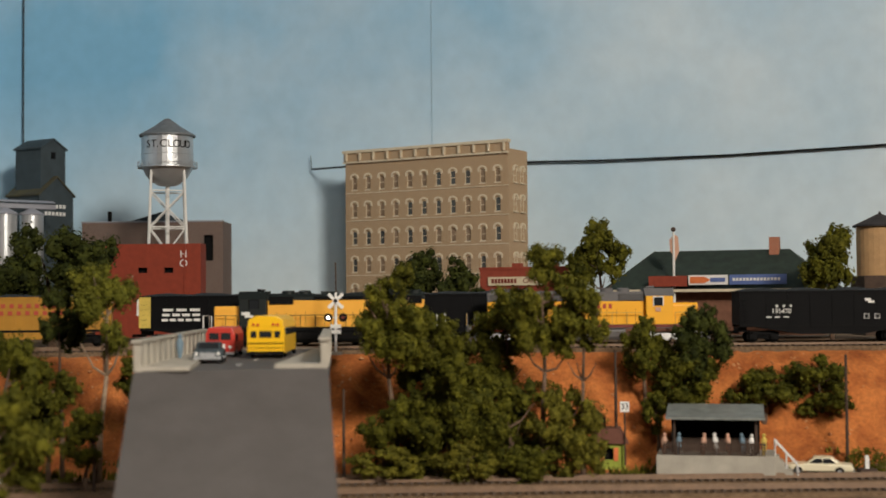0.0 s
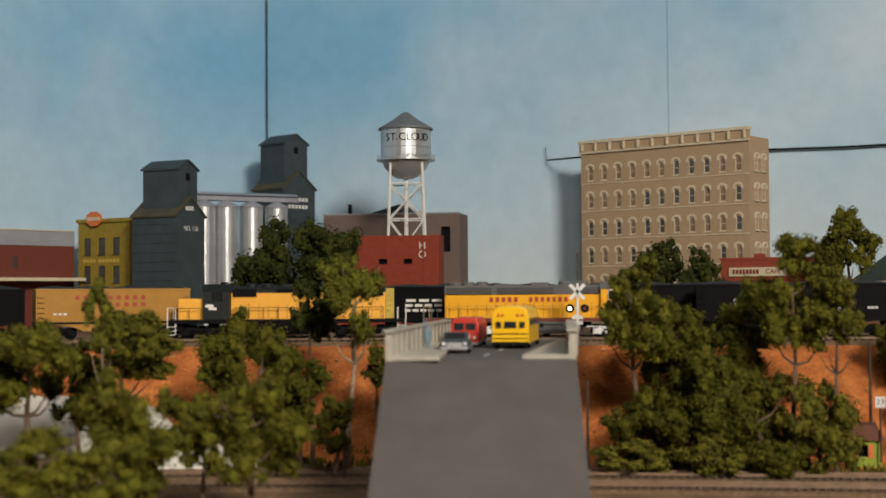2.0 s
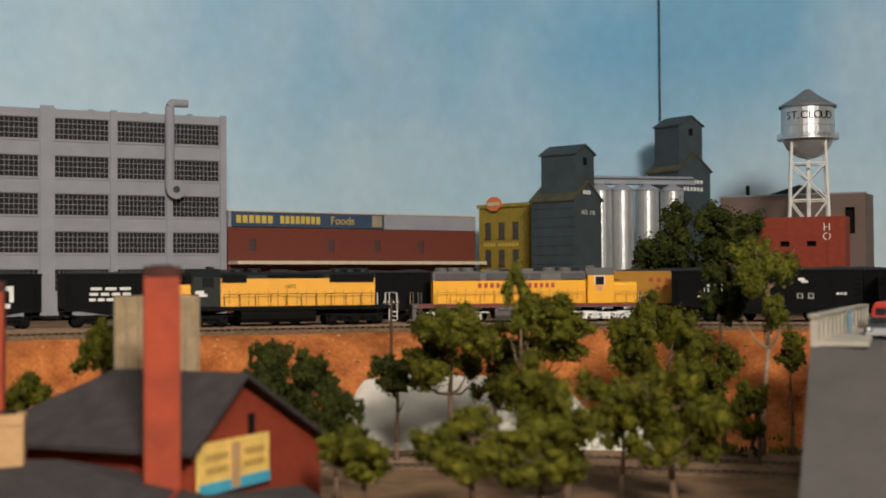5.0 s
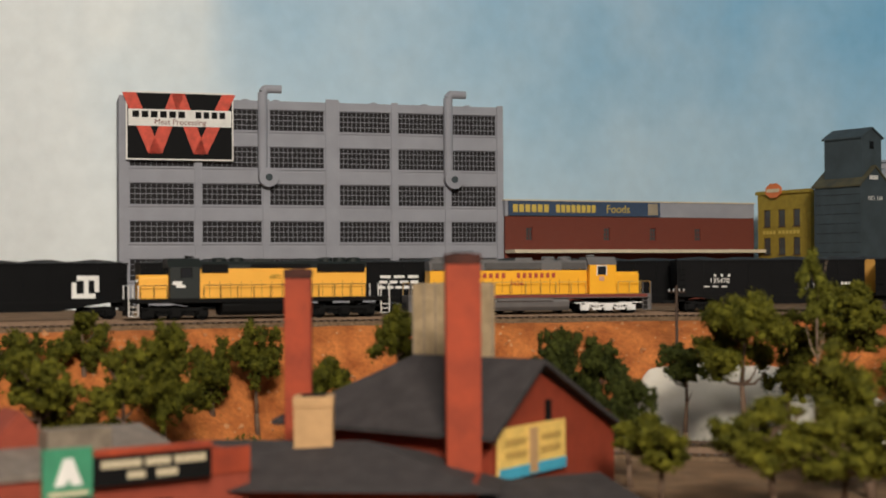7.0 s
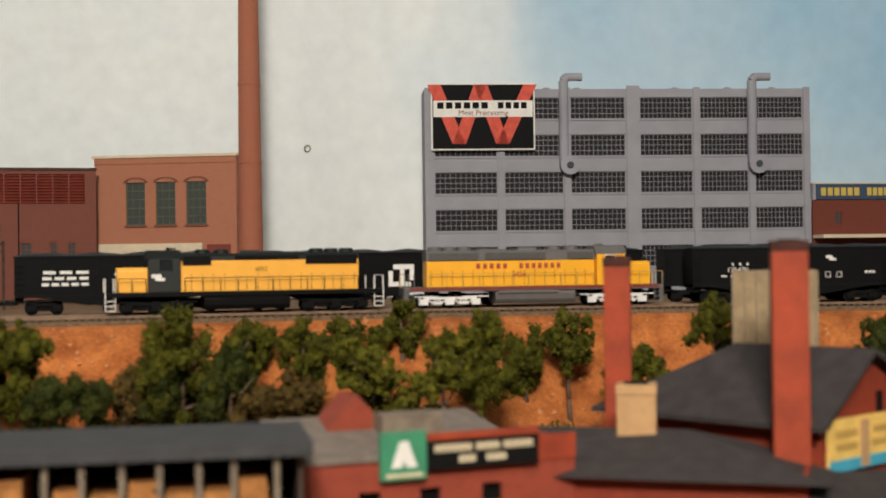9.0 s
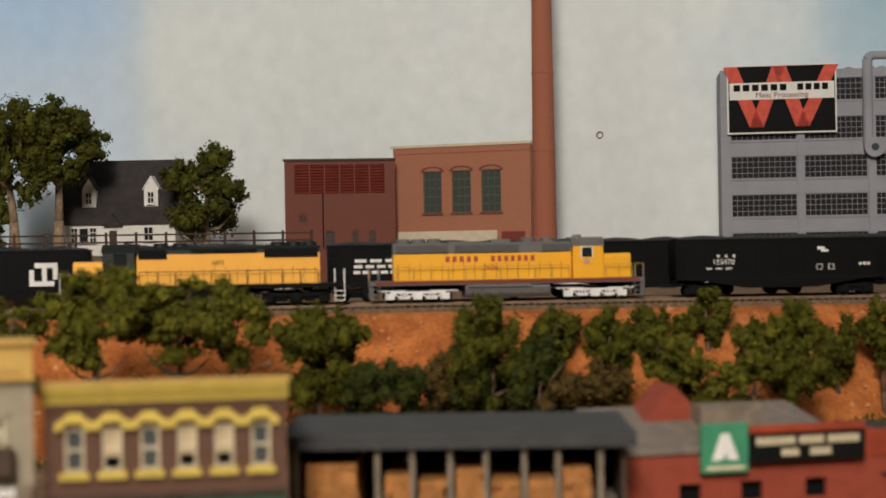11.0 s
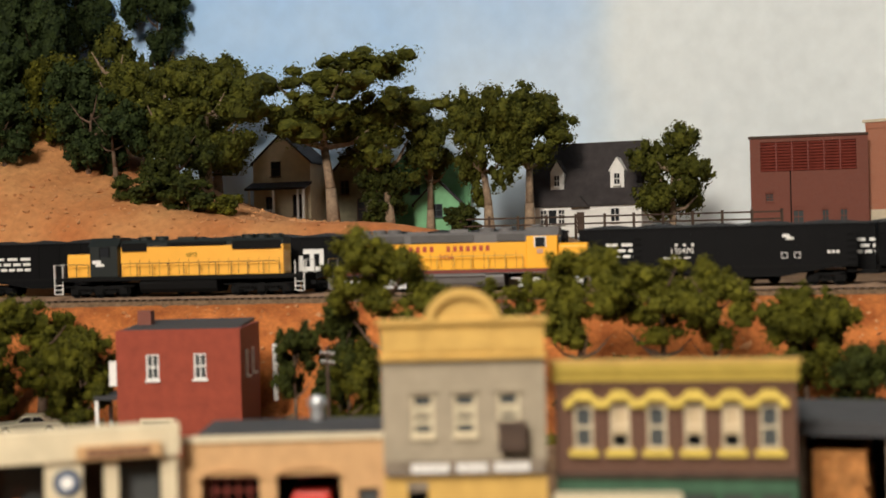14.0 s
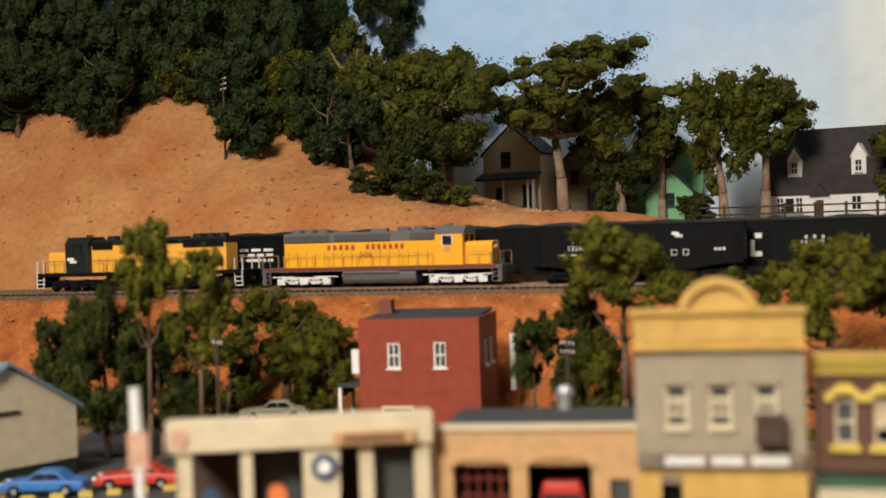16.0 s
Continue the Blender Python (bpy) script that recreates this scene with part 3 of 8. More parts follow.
# ---- trains ----
def truck(parent, x, mat, axles=3, half=0.034, label="sideframe"):
    """A bogie: wheels and a shaped sideframe on both sides."""
    t = part("truck", Solid().box(x - half * 0.8, x + half * 0.8, -0.007, 0.007, 0.005, 0.011), BLACKANDSHADE, parent)
    xs = [x + half * 0.68 * (2 * k / (axles - 1) - 1) for k in range(axles)]
    for wx in xs:
        s = Solid()
        for y in (-0.0085, 0.0085):
            s.tube((wx, y - 0.0012, 0.0058), (wx, y + 0.0012, 0.0058), 0.0058, n=14)
        s.tube((wx, -0.009, 0.0058), (wx, 0.009, 0.0058), 0.001, n=6)
        part("wheelset", s, BLACKANDSHADE, t)
    for y in (-0.0128, 0.0113):
        s = Solid()
        low, top = 0.0058, 0.0112
        for wx in xs:
            s.box(wx - 0.0034, wx + 0.0034, y - 0.0003, y + 0.0018, 0.0032, 0.0085)
            s.tube((wx, y - 0.0008, low), (wx, y + 0.0023, low), 0.0017, n=8)
        for a, b in zip(xs, xs[1:]):
            m = (a + b) / 2
            s.add([(a, y, 0.008), (b, y, 0.008), (b, y + 0.0014, 0.008), (a, y + 0.0014, 0.008), (a, y, 0.0100), (b, y, 0.0100), (b, y + 0.0014, 0.0100), (a, y + 0.0014, 0.0100)],
                  [(0, 1, 5, 4), (3, 7, 6, 2), (4, 5, 6, 7), (0, 3, 2, 1), (0, 4, 7, 3), (1, 2, 6, 5)])
            s.box(m - 0.0045, m + 0.0045, y, y + 0.0016, 0.0036, 0.0056)
            for k in (-0.0025, 0.0, 0.0025):
                s.tube((m + k, y + 0.0012, 0.0054), (m + k, y + 0.0012, 0.0084), 0.0009, n=6)
        for a, b in zip(xs, xs[1:]):
            m = (a + b) / 2
            for p, q in (((a, 0.0085), (m - 0.003, 0.0050)), ((m + 0.003, 0.0050), (b, 0.0085))):
                s.tube((p[0], y + 0.0004, p[1]), (q[0], y + 0.0004, q[1]), 0.0008, n=5)
        for wx in xs:
            s.tube((wx - 0.0042, y + 0.0006, 0.0030), (wx - 0.0042, y + 0.0006, 0.0100), 0.0006, n=5)
        s.box(x - half, x - half * 0.3, y + 0.0003, y + 0.0012, 0.0098, 0.0108).box(x + half * 0.3, x + half, y + 0.0003, y + 0.0012, 0.0098, 0.0108)
        part("sideframe", s, mat, t)
    return t


def rails_of(parent, side, x0, x1, z0, z1, step, mat, y=0.0165):
    s = Solid()
    n = max(2, round((x1 - x0) / step))
    for k in range(n + 1):
        x = x0 + (x1 - x0) * k / n
        s.tube((x, side * y, z0), (x, side * y, z1), 0.00035, n=5)
    s.tube((x0, side * y, z1), (x1, side * y, z1), 0.00035, n=5)
    return part("handrail", s, mat, parent)


def locomotive(name, body, roof, frame_mat, rail_mat, sill_mat, label, truck_mat, side, cab_mat, top=0.0412):
    """A six-axle hood diesel, its cab towards +x; side is the flank that carries the writing."""
    t = thing(name, pose(0, 0, 0), label, "locomotive", "locomotives of the moving train")
    part("platform", Solid().box(-0.115, 0.115, -0.0175, 0.0175, 0.0148, 0.0185).box(-0.117, -0.113, -0.016, 0.016, 0.004, 0.0185).box(0.113, 0.117, -0.016, 0.016, 0.004, 0.0185), frame_mat, t, bevel=0.0004)
    part("sill_stripe", Solid().box(-0.112, 0.112, -0.0179, 0.0179, 0.0158, 0.0184), sill_mat, t)
    part("long_hood", Solid().extrude_x([(-0.0110, 0.0185), (0.0110, 0.0185), (0.0110, top), (-0.0110, top)], -0.096, 0.055), body, t, bevel=0.0006)
    part("hood_roof", Solid().extrude_x([(-0.0112, top), (0.0112, top), (0.0112, 0.0475), (0.0085, 0.0502), (-0.0085, 0.0502), (-0.0112, 0.0475)], -0.0962, 0.0552), roof, t)
    # dark radiator and brake grilles on the hood's shoulder, deeper on the dark-roofed engine
    deep = 0.0042 if body is CNWYELLOW else 0.0
    for a, b, low in ((-0.094, -0.050, deep), (-0.044, 0.010, 0.0), (0.030, 0.053, deep)):
        for y in (-0.0126, 0.0112):
            s = Solid().box(a, b, y, y + 0.0014, top + 0.0006 - low, 0.0480)
            k = a + 0.002
            while k < b - 0.001:
                s.box(k, k + 0.0006, y - 0.0003, y + 0.0017, top + 0.001 - low, 0.0476)
                k += 0.0022
            part("grille", s, GRILLE if roof is LOCOGREY else BLACKANDSHADE, t)
    for x in (-0.087, -0.074, -0.061, 0.020, 0.036):
        part("roof_fan", Solid().lathe([(0.0062, 0), (0.0062, 0.0030), (0.0052, 0.0038), (0.0005, 0.0038)], 18, (x, 0, 0.0500)), roof, t)
    part("exhaust", Solid().box(-0.012, 0.004, -0.003, 0.003, 0.0502, 0.0528).box(-0.048, -0.030, -0.006, 0.006, 0.0502, 0.0514), roof, t)
    s = Solid()
    k = -0.092
    while k < 0.05:
        s.box(k, k + 0.0003, -0.0113, -0.0109, 0.0195, 0.0330).box(k, k + 0.0003, 0.0109, 0.0113, 0.0195, 0.0330)
        k += 0.0092
    part("hood_door_line", s, DARKRED if body is YELLOW else FENCEWOOD, t)
    # cab with windows, and the low nose
    cab = part("cab", Solid().extrude_x([(-0.0172, 0.0185), (0.0172, 0.0185), (0.0172, 0.0460), (0.0100, 0.0530), (-0.0100, 0.0530), (-0.0172, 0.0460)], 0.0555, 0.0815), cab_mat, t, bevel=0.0005)
    part("cab_roof", Solid().extrude_x([(-0.0174, 0.0458), (0.0174, 0.0458), (0.0102, 0.0533), (-0.0102, 0.0533)], 0.0545, 0.0825), roof, cab)
    s = Solid()
    for y in (-0.0176, 0.0170):
        s.box(0.0630, 0.0715, y, y + 0.0006, 0.0365, 0.0445)
    part("cab_window", s, GLASS, cab)
    f = Solid()
    for y in (-0.0180, 0.0174):
        f.box(0.0622, 0.0630, y, y + 0.0006, 0.0357, 0.0453).box(0.0715, 0.0723, y, y + 0.0006, 0.0357, 0.0453).box(0.0630, 0.0715, y, y + 0.0006, 0.0445, 0.0453)
    part("window_frame", f, SILVER if body is YELLOW else BLACKANDSHADE, cab)
    part("windscreen", Solid().box(0.0813, 0.0819, -0.012, -0.002, 0.038, 0.045).box(0.0813, 0.0819, 0.002, 0.012, 0.038, 0.045), GLASS, cab)
    part("nose", Solid().extrude_x([(-0.0105, 0.0185), (0.0105, 0.0185), (0.0105, 0.0370), (0.0085, 0.0392), (-0.0085, 0.0392), (-0.0105, 0.0370)], 0.0815, 0.1065), body, t, bevel=0.0008)
    part("headlight", Solid().tube((0.1062, -0.002, 0.034), (0.1075, -0.002, 0.034), 0.0014).tube((0.1062, 0.002, 0.034), (0.1075, 0.002, 0.034), 0.0014), WHITE, t)
    part("fuel_tank", Solid().extrude_x([(-0.0160, 0.0120), (-0.0150, 0.0070), (-0.0120, 0.0036), (0.0120, 0.0036), (0.0150, 0.0070), (0.0160, 0.0120), (0.0150, 0.0148), (-0.0150, 0.0148)], -0.036, 0.036), LOCOGREY if body is YELLOW else BLACKANDSHADE, t, bevel=0.0006)
    s = Solid()
    for y in (-0.0165, 0.0150):
        s.tube((-0.034, y, 0.0135), (0.020, y, 0.0135), 0.0014)
    part("air_reservoir", s, LOCOGREY if body is YELLOW else BLACKANDSHADE, t)
    for x in (-0.0755, 0.0755):
        truck(t, x, truck_mat)
    for sd in (-1, 1):
        rails_of(t, sd, -0.094, 0.052, 0.0185, 0.0300, 0.0140, rail_mat)
        rails_of(t, sd, 0.0835, 0.106, 0.0185, 0.0300, 0.011, rail_mat)
        for x in (-0.112, 0.112):
            st = Solid()
            for k in range(4):
                st.box(x - 0.0035, x + 0.0035, sd * 0.0150 - 0.002, sd * 0.0150 + 0.002, 0.0035 + 0.004 * k, 0.0042 + 0.004 * k)
            part("step_ladder", st, WHITE if body is CNWYELLOW else frame_mat, t)
            part("grab_iron", Solid().tube((x - 0.004, sd * 0.0168, 0.004), (x - 0.004, sd * 0.0168, 0.0300), 0.0005, n=5).tube((x + 0.004, sd * 0.0168, 0.004), (x + 0.004, sd * 0.0168, 0.0300), 0.0005, n=5), WHITE if body is CNWYELLOW else frame_mat, t)
    for x in (-0.116, 0.116):
        part("end_rail", Solid().tube((x, -0.015, 0.030), (x, 0.015, 0.030), 0.0004, n=5).tube((x, -0.015, 0.0185), (x, -0.015, 0.030), 0.0004, n=5).tube((x, 0.015, 0.0185), (x, 0.015, 0.030), 0.0004, n=5), WHITE if body is CNWYELLOW else rail_mat, t)
        part("coupler", Solid().box(x - 0.006, x + 0.006, -0.0018, 0.0018, 0.0085, 0.0120), BLACKANDSHADE, t)
    part("horn", Solid().tube((0.058, 0.002, 0.0545), (0.066, 0.002, 0.0545), 0.0006, 0.0012).tube((0.061, 0.002, 0.0525), (0.061, 0.002, 0.0545), 0.0005), frame_mat, cab)
    return t


def flank(side, x, z, y=0.0116):
    """A pose for writing on a car's side."""
    return pose(x, side * y, z, 90, 0, 180 if side > 0 else 0)


def letters(name, side, x0, x1, z, h, count, mat, parent, y=0.0113, gap=0.35):
    """Letter-sized bars on a car's side, each one a part."""
    w = (x1 - x0) / count
    me = Solid().box(0, (1 - gap) * w, min(side * y, side * (y + 0.0003)), max(side * y, side * (y + 0.0003)), z, z + h).mesh(name, mat)
    for k in range(count):
        piece(name, me, parent, pose(x0 + k * w, 0, 0))


def lead_engine():
    t = locomotive("diesel_locomotive", CNWYELLOW, LOCOGREEN, BLACKANDSHADE, FENCEWOOD, BLACKANDSHADE, "yellow and dark green six-axle diesel locomotive leading the train", BLACKANDSHADE, 1, LOCOGREEN, 0.0445)
    writing("6892", 0.0052, MUSTARD, t, flank(1, -0.012, 0.0368))
    emblem = Solid().box(0.071, 0.079, 0.0173, 0.0176, 0.0305, 0.0335).box(0.068, 0.076, 0.0173, 0.0176, 0.0280, 0.0305)
    part("emblem", emblem, WHITE, t, "plain white emblem on the cab side")
    return t


def second_engine():
    t = locomotive("diesel_locomotive", YELLOW, LOCOGREY, LOCOGREY, OCHRE, DARKRED, "yellow and grey six-axle diesel locomotive with silver trucks", SILVER, -1, YELLOW)
    letters("name_bar", -1, -0.052, -0.022, 0.0340, 0.0046, 5, REDLETTER, t, y=0.0112, gap=0.45)
    letters("name_bar", -1, -0.0135, 0.026, 0.0340, 0.0046, 7, REDLETTER, t, y=0.0112, gap=0.45)
    writing("3456", 0.0068, REDLETTER, t, flank(-1, -0.014, 0.0290))
    part("shield", Solid().box(0.0645, 0.0695, -0.0182, -0.0178, 0.0310, 0.0350), PINK, t, "small red and white shield")
    return t


def hopper(body, label, marks, end_mat=None, length=0.178, group="hopper cars"):
    t = thing("hopper_car", pose(0, 0, 0), label, "hopper car", group)
    h = length / 2
    # a side with sloped ends, then the deep belly between the trucks
    side_outline = [(-h, 0.0175), (-h + 0.036, 0.0120), (-0.030, 0.0080), (0.030, 0.0080), (h - 0.036, 0.0120), (h, 0.0175), (h, 0.0490), (-h, 0.0490)]
    part("body", Solid().prism(side_outline, -0.0180, 0.0180), body, t)
    top = Solid().box(-h - 0.0006, h + 0.0006, -0.0187, -0.0172, 0.0478, 0.0497).box(-h - 0.0006, h + 0.0006, 0.0172, 0.0187, 0.0478, 0.0497)
    top.box(-h - 0.0006, -h + 0.0012, -0.0172, 0.0172, 0.0478, 0.0497).box(h - 0.0012, h + 0.0006, -0.0172, 0.0172, 0.0478, 0.0497)
    part("top_chord", top, body, t)
    part("side_sill", Solid().box(-h, h, -0.0184, -0.0172, 0.0150, 0.0172).box(-h, h, 0.0172, 0.0184, 0.0150, 0.0172), BLACKANDSHADE, t)
    for y in (-0.0186, 0.0180):
        rib = Solid().box(0, 0.0010, y, y + 0.0006, 0.0172, 0.0478).mesh("side_rib", body)
        for k in range(9):
            piece("side_rib", rib, t, pose(-h + 0.004 + (length - 0.0092) * k / 8, 0, 0))
    coal, n = Solid(), 22
    rnd = random.Random(len(label) + len(marks))
    g = [[(-h + 0.002 + (length - 0.004) * i / n, -0.0168 + 0.0336 * j / 6, 0.0482 + 0.0042 * math.sin(math.pi * j / 6) * (0.5 + 0.5 * abs(math.sin(4 * math.pi * i / n))) + rnd.uniform(0, 0.0008)) for j in range(7)] for i in range(n + 1)]
    coal.add([p for r in g for p in r], [(i * 7 + j, (i + 1) * 7 + j, (i + 1) * 7 + j + 1, i * 7 + j + 1) for i in range(n) for j in range(6)])
    part("coal_load", coal, COAL, t, "heaped black coal", smooth=True)
    for sx in (-1, 1):
        truck(t, sx * (h - 0.024), BLACKANDSHADE, 2, 0.015)
        part("coupler", Solid().box(sx * (h + 0.004) - 0.007, sx * (h + 0.004) + 0.007, -0.0016, 0.0016, 0.0085, 0.0115).box(sx * (h - 0.004) - 0.004, sx * (h - 0.004) + 0.004, -0.012, 0.012, 0.0105, 0.0150), BLACKANDSHADE, t)
        lad = Solid()
        for k in range(6):
            for sy in (-1, 1):
                lad.tube((sx * (h - 0.001), sy * 0.0188, 0.016 + 0.005 * k), (sx * (h - 0.008), sy * 0.0188, 0.016 + 0.005 * k), 0.0003, n=4)
        part("ladder", lad, BLACKANDSHADE, t)
    if end_mat:
        part("end_panel", Solid().box(h - 0.011, h + 0.0007, 0.0187, 0.0190, 0.0180, 0.0485), end_mat, t, "bright end panel")
    if "number" in marks:
        writing("135470", 0.0064, WHITE, t, flank(1, h - 0.040, 0.0300, 0.0188))
        letters("name_bar", 1, h - 0.050, h - 0.030, 0.0340, 0.0022, 3, WHITE, t, 0.0187, 0.7)
        letters("data_bar", 1, h - 0.047, h - 0.022, 0.0240, 0.0012, 3, WHITE, t, 0.0187, 0.4)
        part("emblem", Solid().box(-h + 0.052, -h + 0.058, 0.0187, 0.0190, 0.0395, 0.0420).box(-h + 0.049, -h + 0.055, 0.0187, 0.0190, 0.0375, 0.0396), WHITE, t)
        for x in (-h + 0.054, -h + 0.044):
            part("panel_mark", Solid().box(x, x + 0.005, 0.0187, 0.0190, 0.0225, 0.0230).box(x, x + 0.005, 0.0187, 0.0190, 0.0268, 0.0273).box(x, x + 0.0005, 0.0187, 0.0190, 0.0225, 0.0273).box(x + 0.0045, x + 0.005, 0.0187, 0.0190, 0.0225, 0.0273), WHITE, t)
        letters("data_bar", 1, -h + 0.014, -h + 0.024, 0.0260, 0.0022, 3, WHITE, t, 0.0187, 0.3)
    if "block" in marks:
        x = -h + 0.030
        emb = Solid().box(x - 0.002, x + 0.0185, 0.0187, 0.0190, 0.0190, 0.0232).box(x - 0.005, x + 0.0140, 0.0187, 0.0190, 0.0345, 0.0388)
        emb.box(x + 0.0145, x + 0.0185, 0.0187, 0.0190, 0.0232, 0.0330).box(x + 0.004, x + 0.0080, 0.0187, 0.0190, 0.0232, 0.0345).box(x - 0.005, x - 0.001, 0.0187, 0.0190, 0.0245, 0.0345)
        part("emblem", emb, WHITE, t, "large plain white block emblem")
    if "lines" in marks:
        for k in range(3):
            letters("data_bar", 1, h - 0.060, h - 0.020, 0.0245 + 0.0050 * k, 0.0026, 5 - k, WHITE, t, 0.0187, 0.25)
    if "words" in marks:
        letters("name_bar", 1, -0.030, 0.042, 0.0390, 0.0040, 9, REDLETTER, t, 0.0187, 0.5)
        letters("name_bar", 1, -0.030, 0.036, 0.0320, 0.0040, 8, REDLETTER, t, 0.0187, 0.5)
        letters("data_bar", 1, 0.046, 0.060, 0.0240, 0.0020, 3, WHITE, t, 0.0187, 0.3)
    return t


def car_pose(line, s, base):
    """The pose of a car whose middle is at length s of a line and whose trucks are base apart; its x looks ahead."""
    a, b = line.at(s - base / 2), line.at(s + base / 2)
    m = (a + b) / 2
    return pose(m[0], m[1], RAIL_Z, 0, 0, math.degrees(math.atan2(b[1] - a[1], b[0] - a[0])))


LEAD, SECOND = lead_engine(), second_engine()
CARS = [hopper(BLACK, "black steel coal hopper with white numbers behind the locomotives", ["number"], group="hopper cars of the moving train"),
        hopper(BLACK, "black steel coal hopper second in the moving string", ["number"], group="hopper cars of the moving train"),
        hopper(BLACK, "black steel coal hopper third in the moving string", ["number"], group="hopper cars of the moving train"),
        hopper(BLACK, "black steel coal hopper near the end of the string", ["lines"], group="hopper cars of the moving train")]

# the parked string on the back track
def parked(s, *args, **keys):
    t = hopper(*args, group="parked hopper cars", **keys)
    t.matrix_basis = car_pose(BACK, s, 0.13)


parked(2.115, BLACK, "black steel hopper with a yellow end panel", ["lines"], LEMON)
parked(1.915, BLACK, "black steel hopper on the back track", ["lines"])
parked(2.310, SHADEDYELLOW, "weathered yellow hopper with red lettering", ["words"], length=0.150)
parked(2.484, SHADEDYELLOW, "weathered yellow hopper with red lettering", ["words"], length=0.150)
for k, s in enumerate((2.662, 2.852)):
    parked(s, BLACK, "black steel hopper on the back track", ["lines"])
for k in range(7):
    parked(3.052 + 0.1915 * k, BLACK, "black steel hopper with a large white block emblem", ["block", "lines"])

# ---- buildings along the backdrop ----
def half_ring(s, cx, cz, r0, r1, y0, y1, n=8, squash=1.0):
    for k in range(n):
        a, b = math.pi * k / n, math.pi * (k + 1) / n
        s.prism([(cx + r0 * math.cos(a), cz + squash * r0 * math.sin(a)), (cx + r1 * math.cos(a), cz + squash * r1 * math.sin(a)), (cx + r1 * math.cos(b), cz + squash * r1 * math.sin(b)), (cx + r0 * math.cos(b), cz + squash * r0 * math.sin(b))], y0, y1)
    return s


def window_set(w, h, bar=0.0007, cols=1, rows=2, hood=0.0, sill=True, frame_mat=None, pane_mat=None, recess=0.0012):
    """Meshes of a framed window and its pane, their lower left corner at the origin."""
    s = sash(w, h, bar, cols, rows)
    if sill:
        s.box(-0.0008, w + 0.0008, -0.0022, 0.0, -0.0014, 0.0)
    if hood:
        half_ring(s, w / 2, h - 0.0005, w / 2, w / 2 + hood, -0.0020, 0.0004, 8, 0.75)
        s.box(-hood, 0, -0.0018, 0.0004, h - 0.0035, h - 0.0005).box(w, w + hood, -0.0018, 0.0004, h - 0.0035, h - 0.0005)
    return s.mesh("window", frame_mat or WHITE), Solid().box(bar, w - bar, recess, recess + 0.0006, bar, h - bar).mesh("pane", pane_mat or WINDOW)


def put_window(meshes, parent, x, y, z, turn=0.0, blind=None):
    ob = piece("window", meshes[0], parent, pose(x, y, z, 0, 0, turn))
    piece("pane", blind or meshes[1], ob, pose(0, 0, 0))
    return ob


def hotel():
    m, w = site(-0.139, 1.985, 0.089, 1.848, 0.105)
    t = thing("hotel", m, "five-storey tan brick hotel with arched cream window heads", "building")
    H, D = 0.261, 0.055
    cols = [0.0155 + 0.0234 * k for k in range(11)]
    rows = [H - 0.057 - 0.0392 * k for k in range(6)]
    ww, wh = 0.0086, 0.0190
    op = [(c - ww / 2, c + ww / 2, r, r + wh) for c in cols for r in rows]
    part("front_wall", wall_with_openings(w, H - 0.016, op, 0.004), HOTEL, t)
    part("side_wall", Solid().box(w - 0.004, w, 0.004, D, 0, H - 0.012), HOTEL, t)
    part("side_wall", Solid().box(0, 0.004, 0.004, D, 0, H - 0.012), HOTEL, t)
    part("rear_wall", Solid().box(0.004, w - 0.004, D - 0.003, D, 0, H - 0.012), HOTEL, t)
    part("flat_roof", Solid().box(0.004, w - 0.004, 0.004, D - 0.003, H - 0.022, H - 0.018), TARROOF, t)
    # black sheet behind the windows stands in for the unlit rooms
    part("interior_shade", Solid().box(0.006, w - 0.006, 0.010, 0.012, 0.0, H - 0.022), BLACKANDSHADE, t)
    part("cornice", Solid().box(-0.003, w + 0.002, -0.0045, 0.004, H - 0.004, H).box(-0.0025, w + 0.001, -0.0035, 0.0, H - 0.0185, H - 0.016), HOTELTRIM, t)
    part("frieze", Solid().box(-0.0015, w, -0.0022, 0.004, H - 0.016, H - 0.004), HOTEL, t)
    bracket = Solid().box(0, 0.0022, -0.0040, 0, 0, 0.0105).mesh("bracket", HOTELTRIM)
    for k in range(12):
        piece("bracket", bracket, t, pose(0.0035 + 0.0234 * k, -0.0022, H - 0.0150))
    for r in rows:
        part("string_course", Solid().box(-0.0004, w, -0.0009, 0.0, r - 0.0052, r - 0.0040), HOTELTRIM, t)
    meshes = window_set(ww, wh, 0.0007, 1, 2, 0.0030, True, HOTELTRIM)
    blind = Solid().box(0.0007, ww - 0.0007, 0.0012, 0.0018, 0.0007, wh - 0.0007).mesh("pane", CURTAIN)
    rnd = random.Random(4)
    for r in rows:
        for c in cols:
            put_window(meshes, t, c - ww / 2, 0.0012, r, 0, blind if rnd.random() < 0.55 else None)
    for r in rows[:5]:
        for y in (0.014, 0.034):
            put_window(meshes, t, w + 0.0006, y, r, 90, blind)


hotel()


def backdrop_marks():
    """A small ring hook and flecks of bare board left on the painted sky."""
    t = thing("ring_hook", pose(-1.585, 1.108, 0.303, 0, 0, 52), "small steel ring hook in the painted backdrop", "hook")
    ring = Solid()
    for k in range(10):
        a, b = 0.6283 * k, 0.6283 * (k + 1)
        ring.tube((0.0042 * math.cos(a), -0.004, 0.0042 * math.sin(a)), (0.0042 * math.cos(b), -0.004, 0.0042 * math.sin(b)), 0.0008, n=5)
    part("ring", ring, TIMBER, t)
    part("screw", Solid().tube((0, -0.004, -0.0042), (0, 0.004, -0.0042), 0.0009, n=6), TIMBER, t)


backdrop_marks()


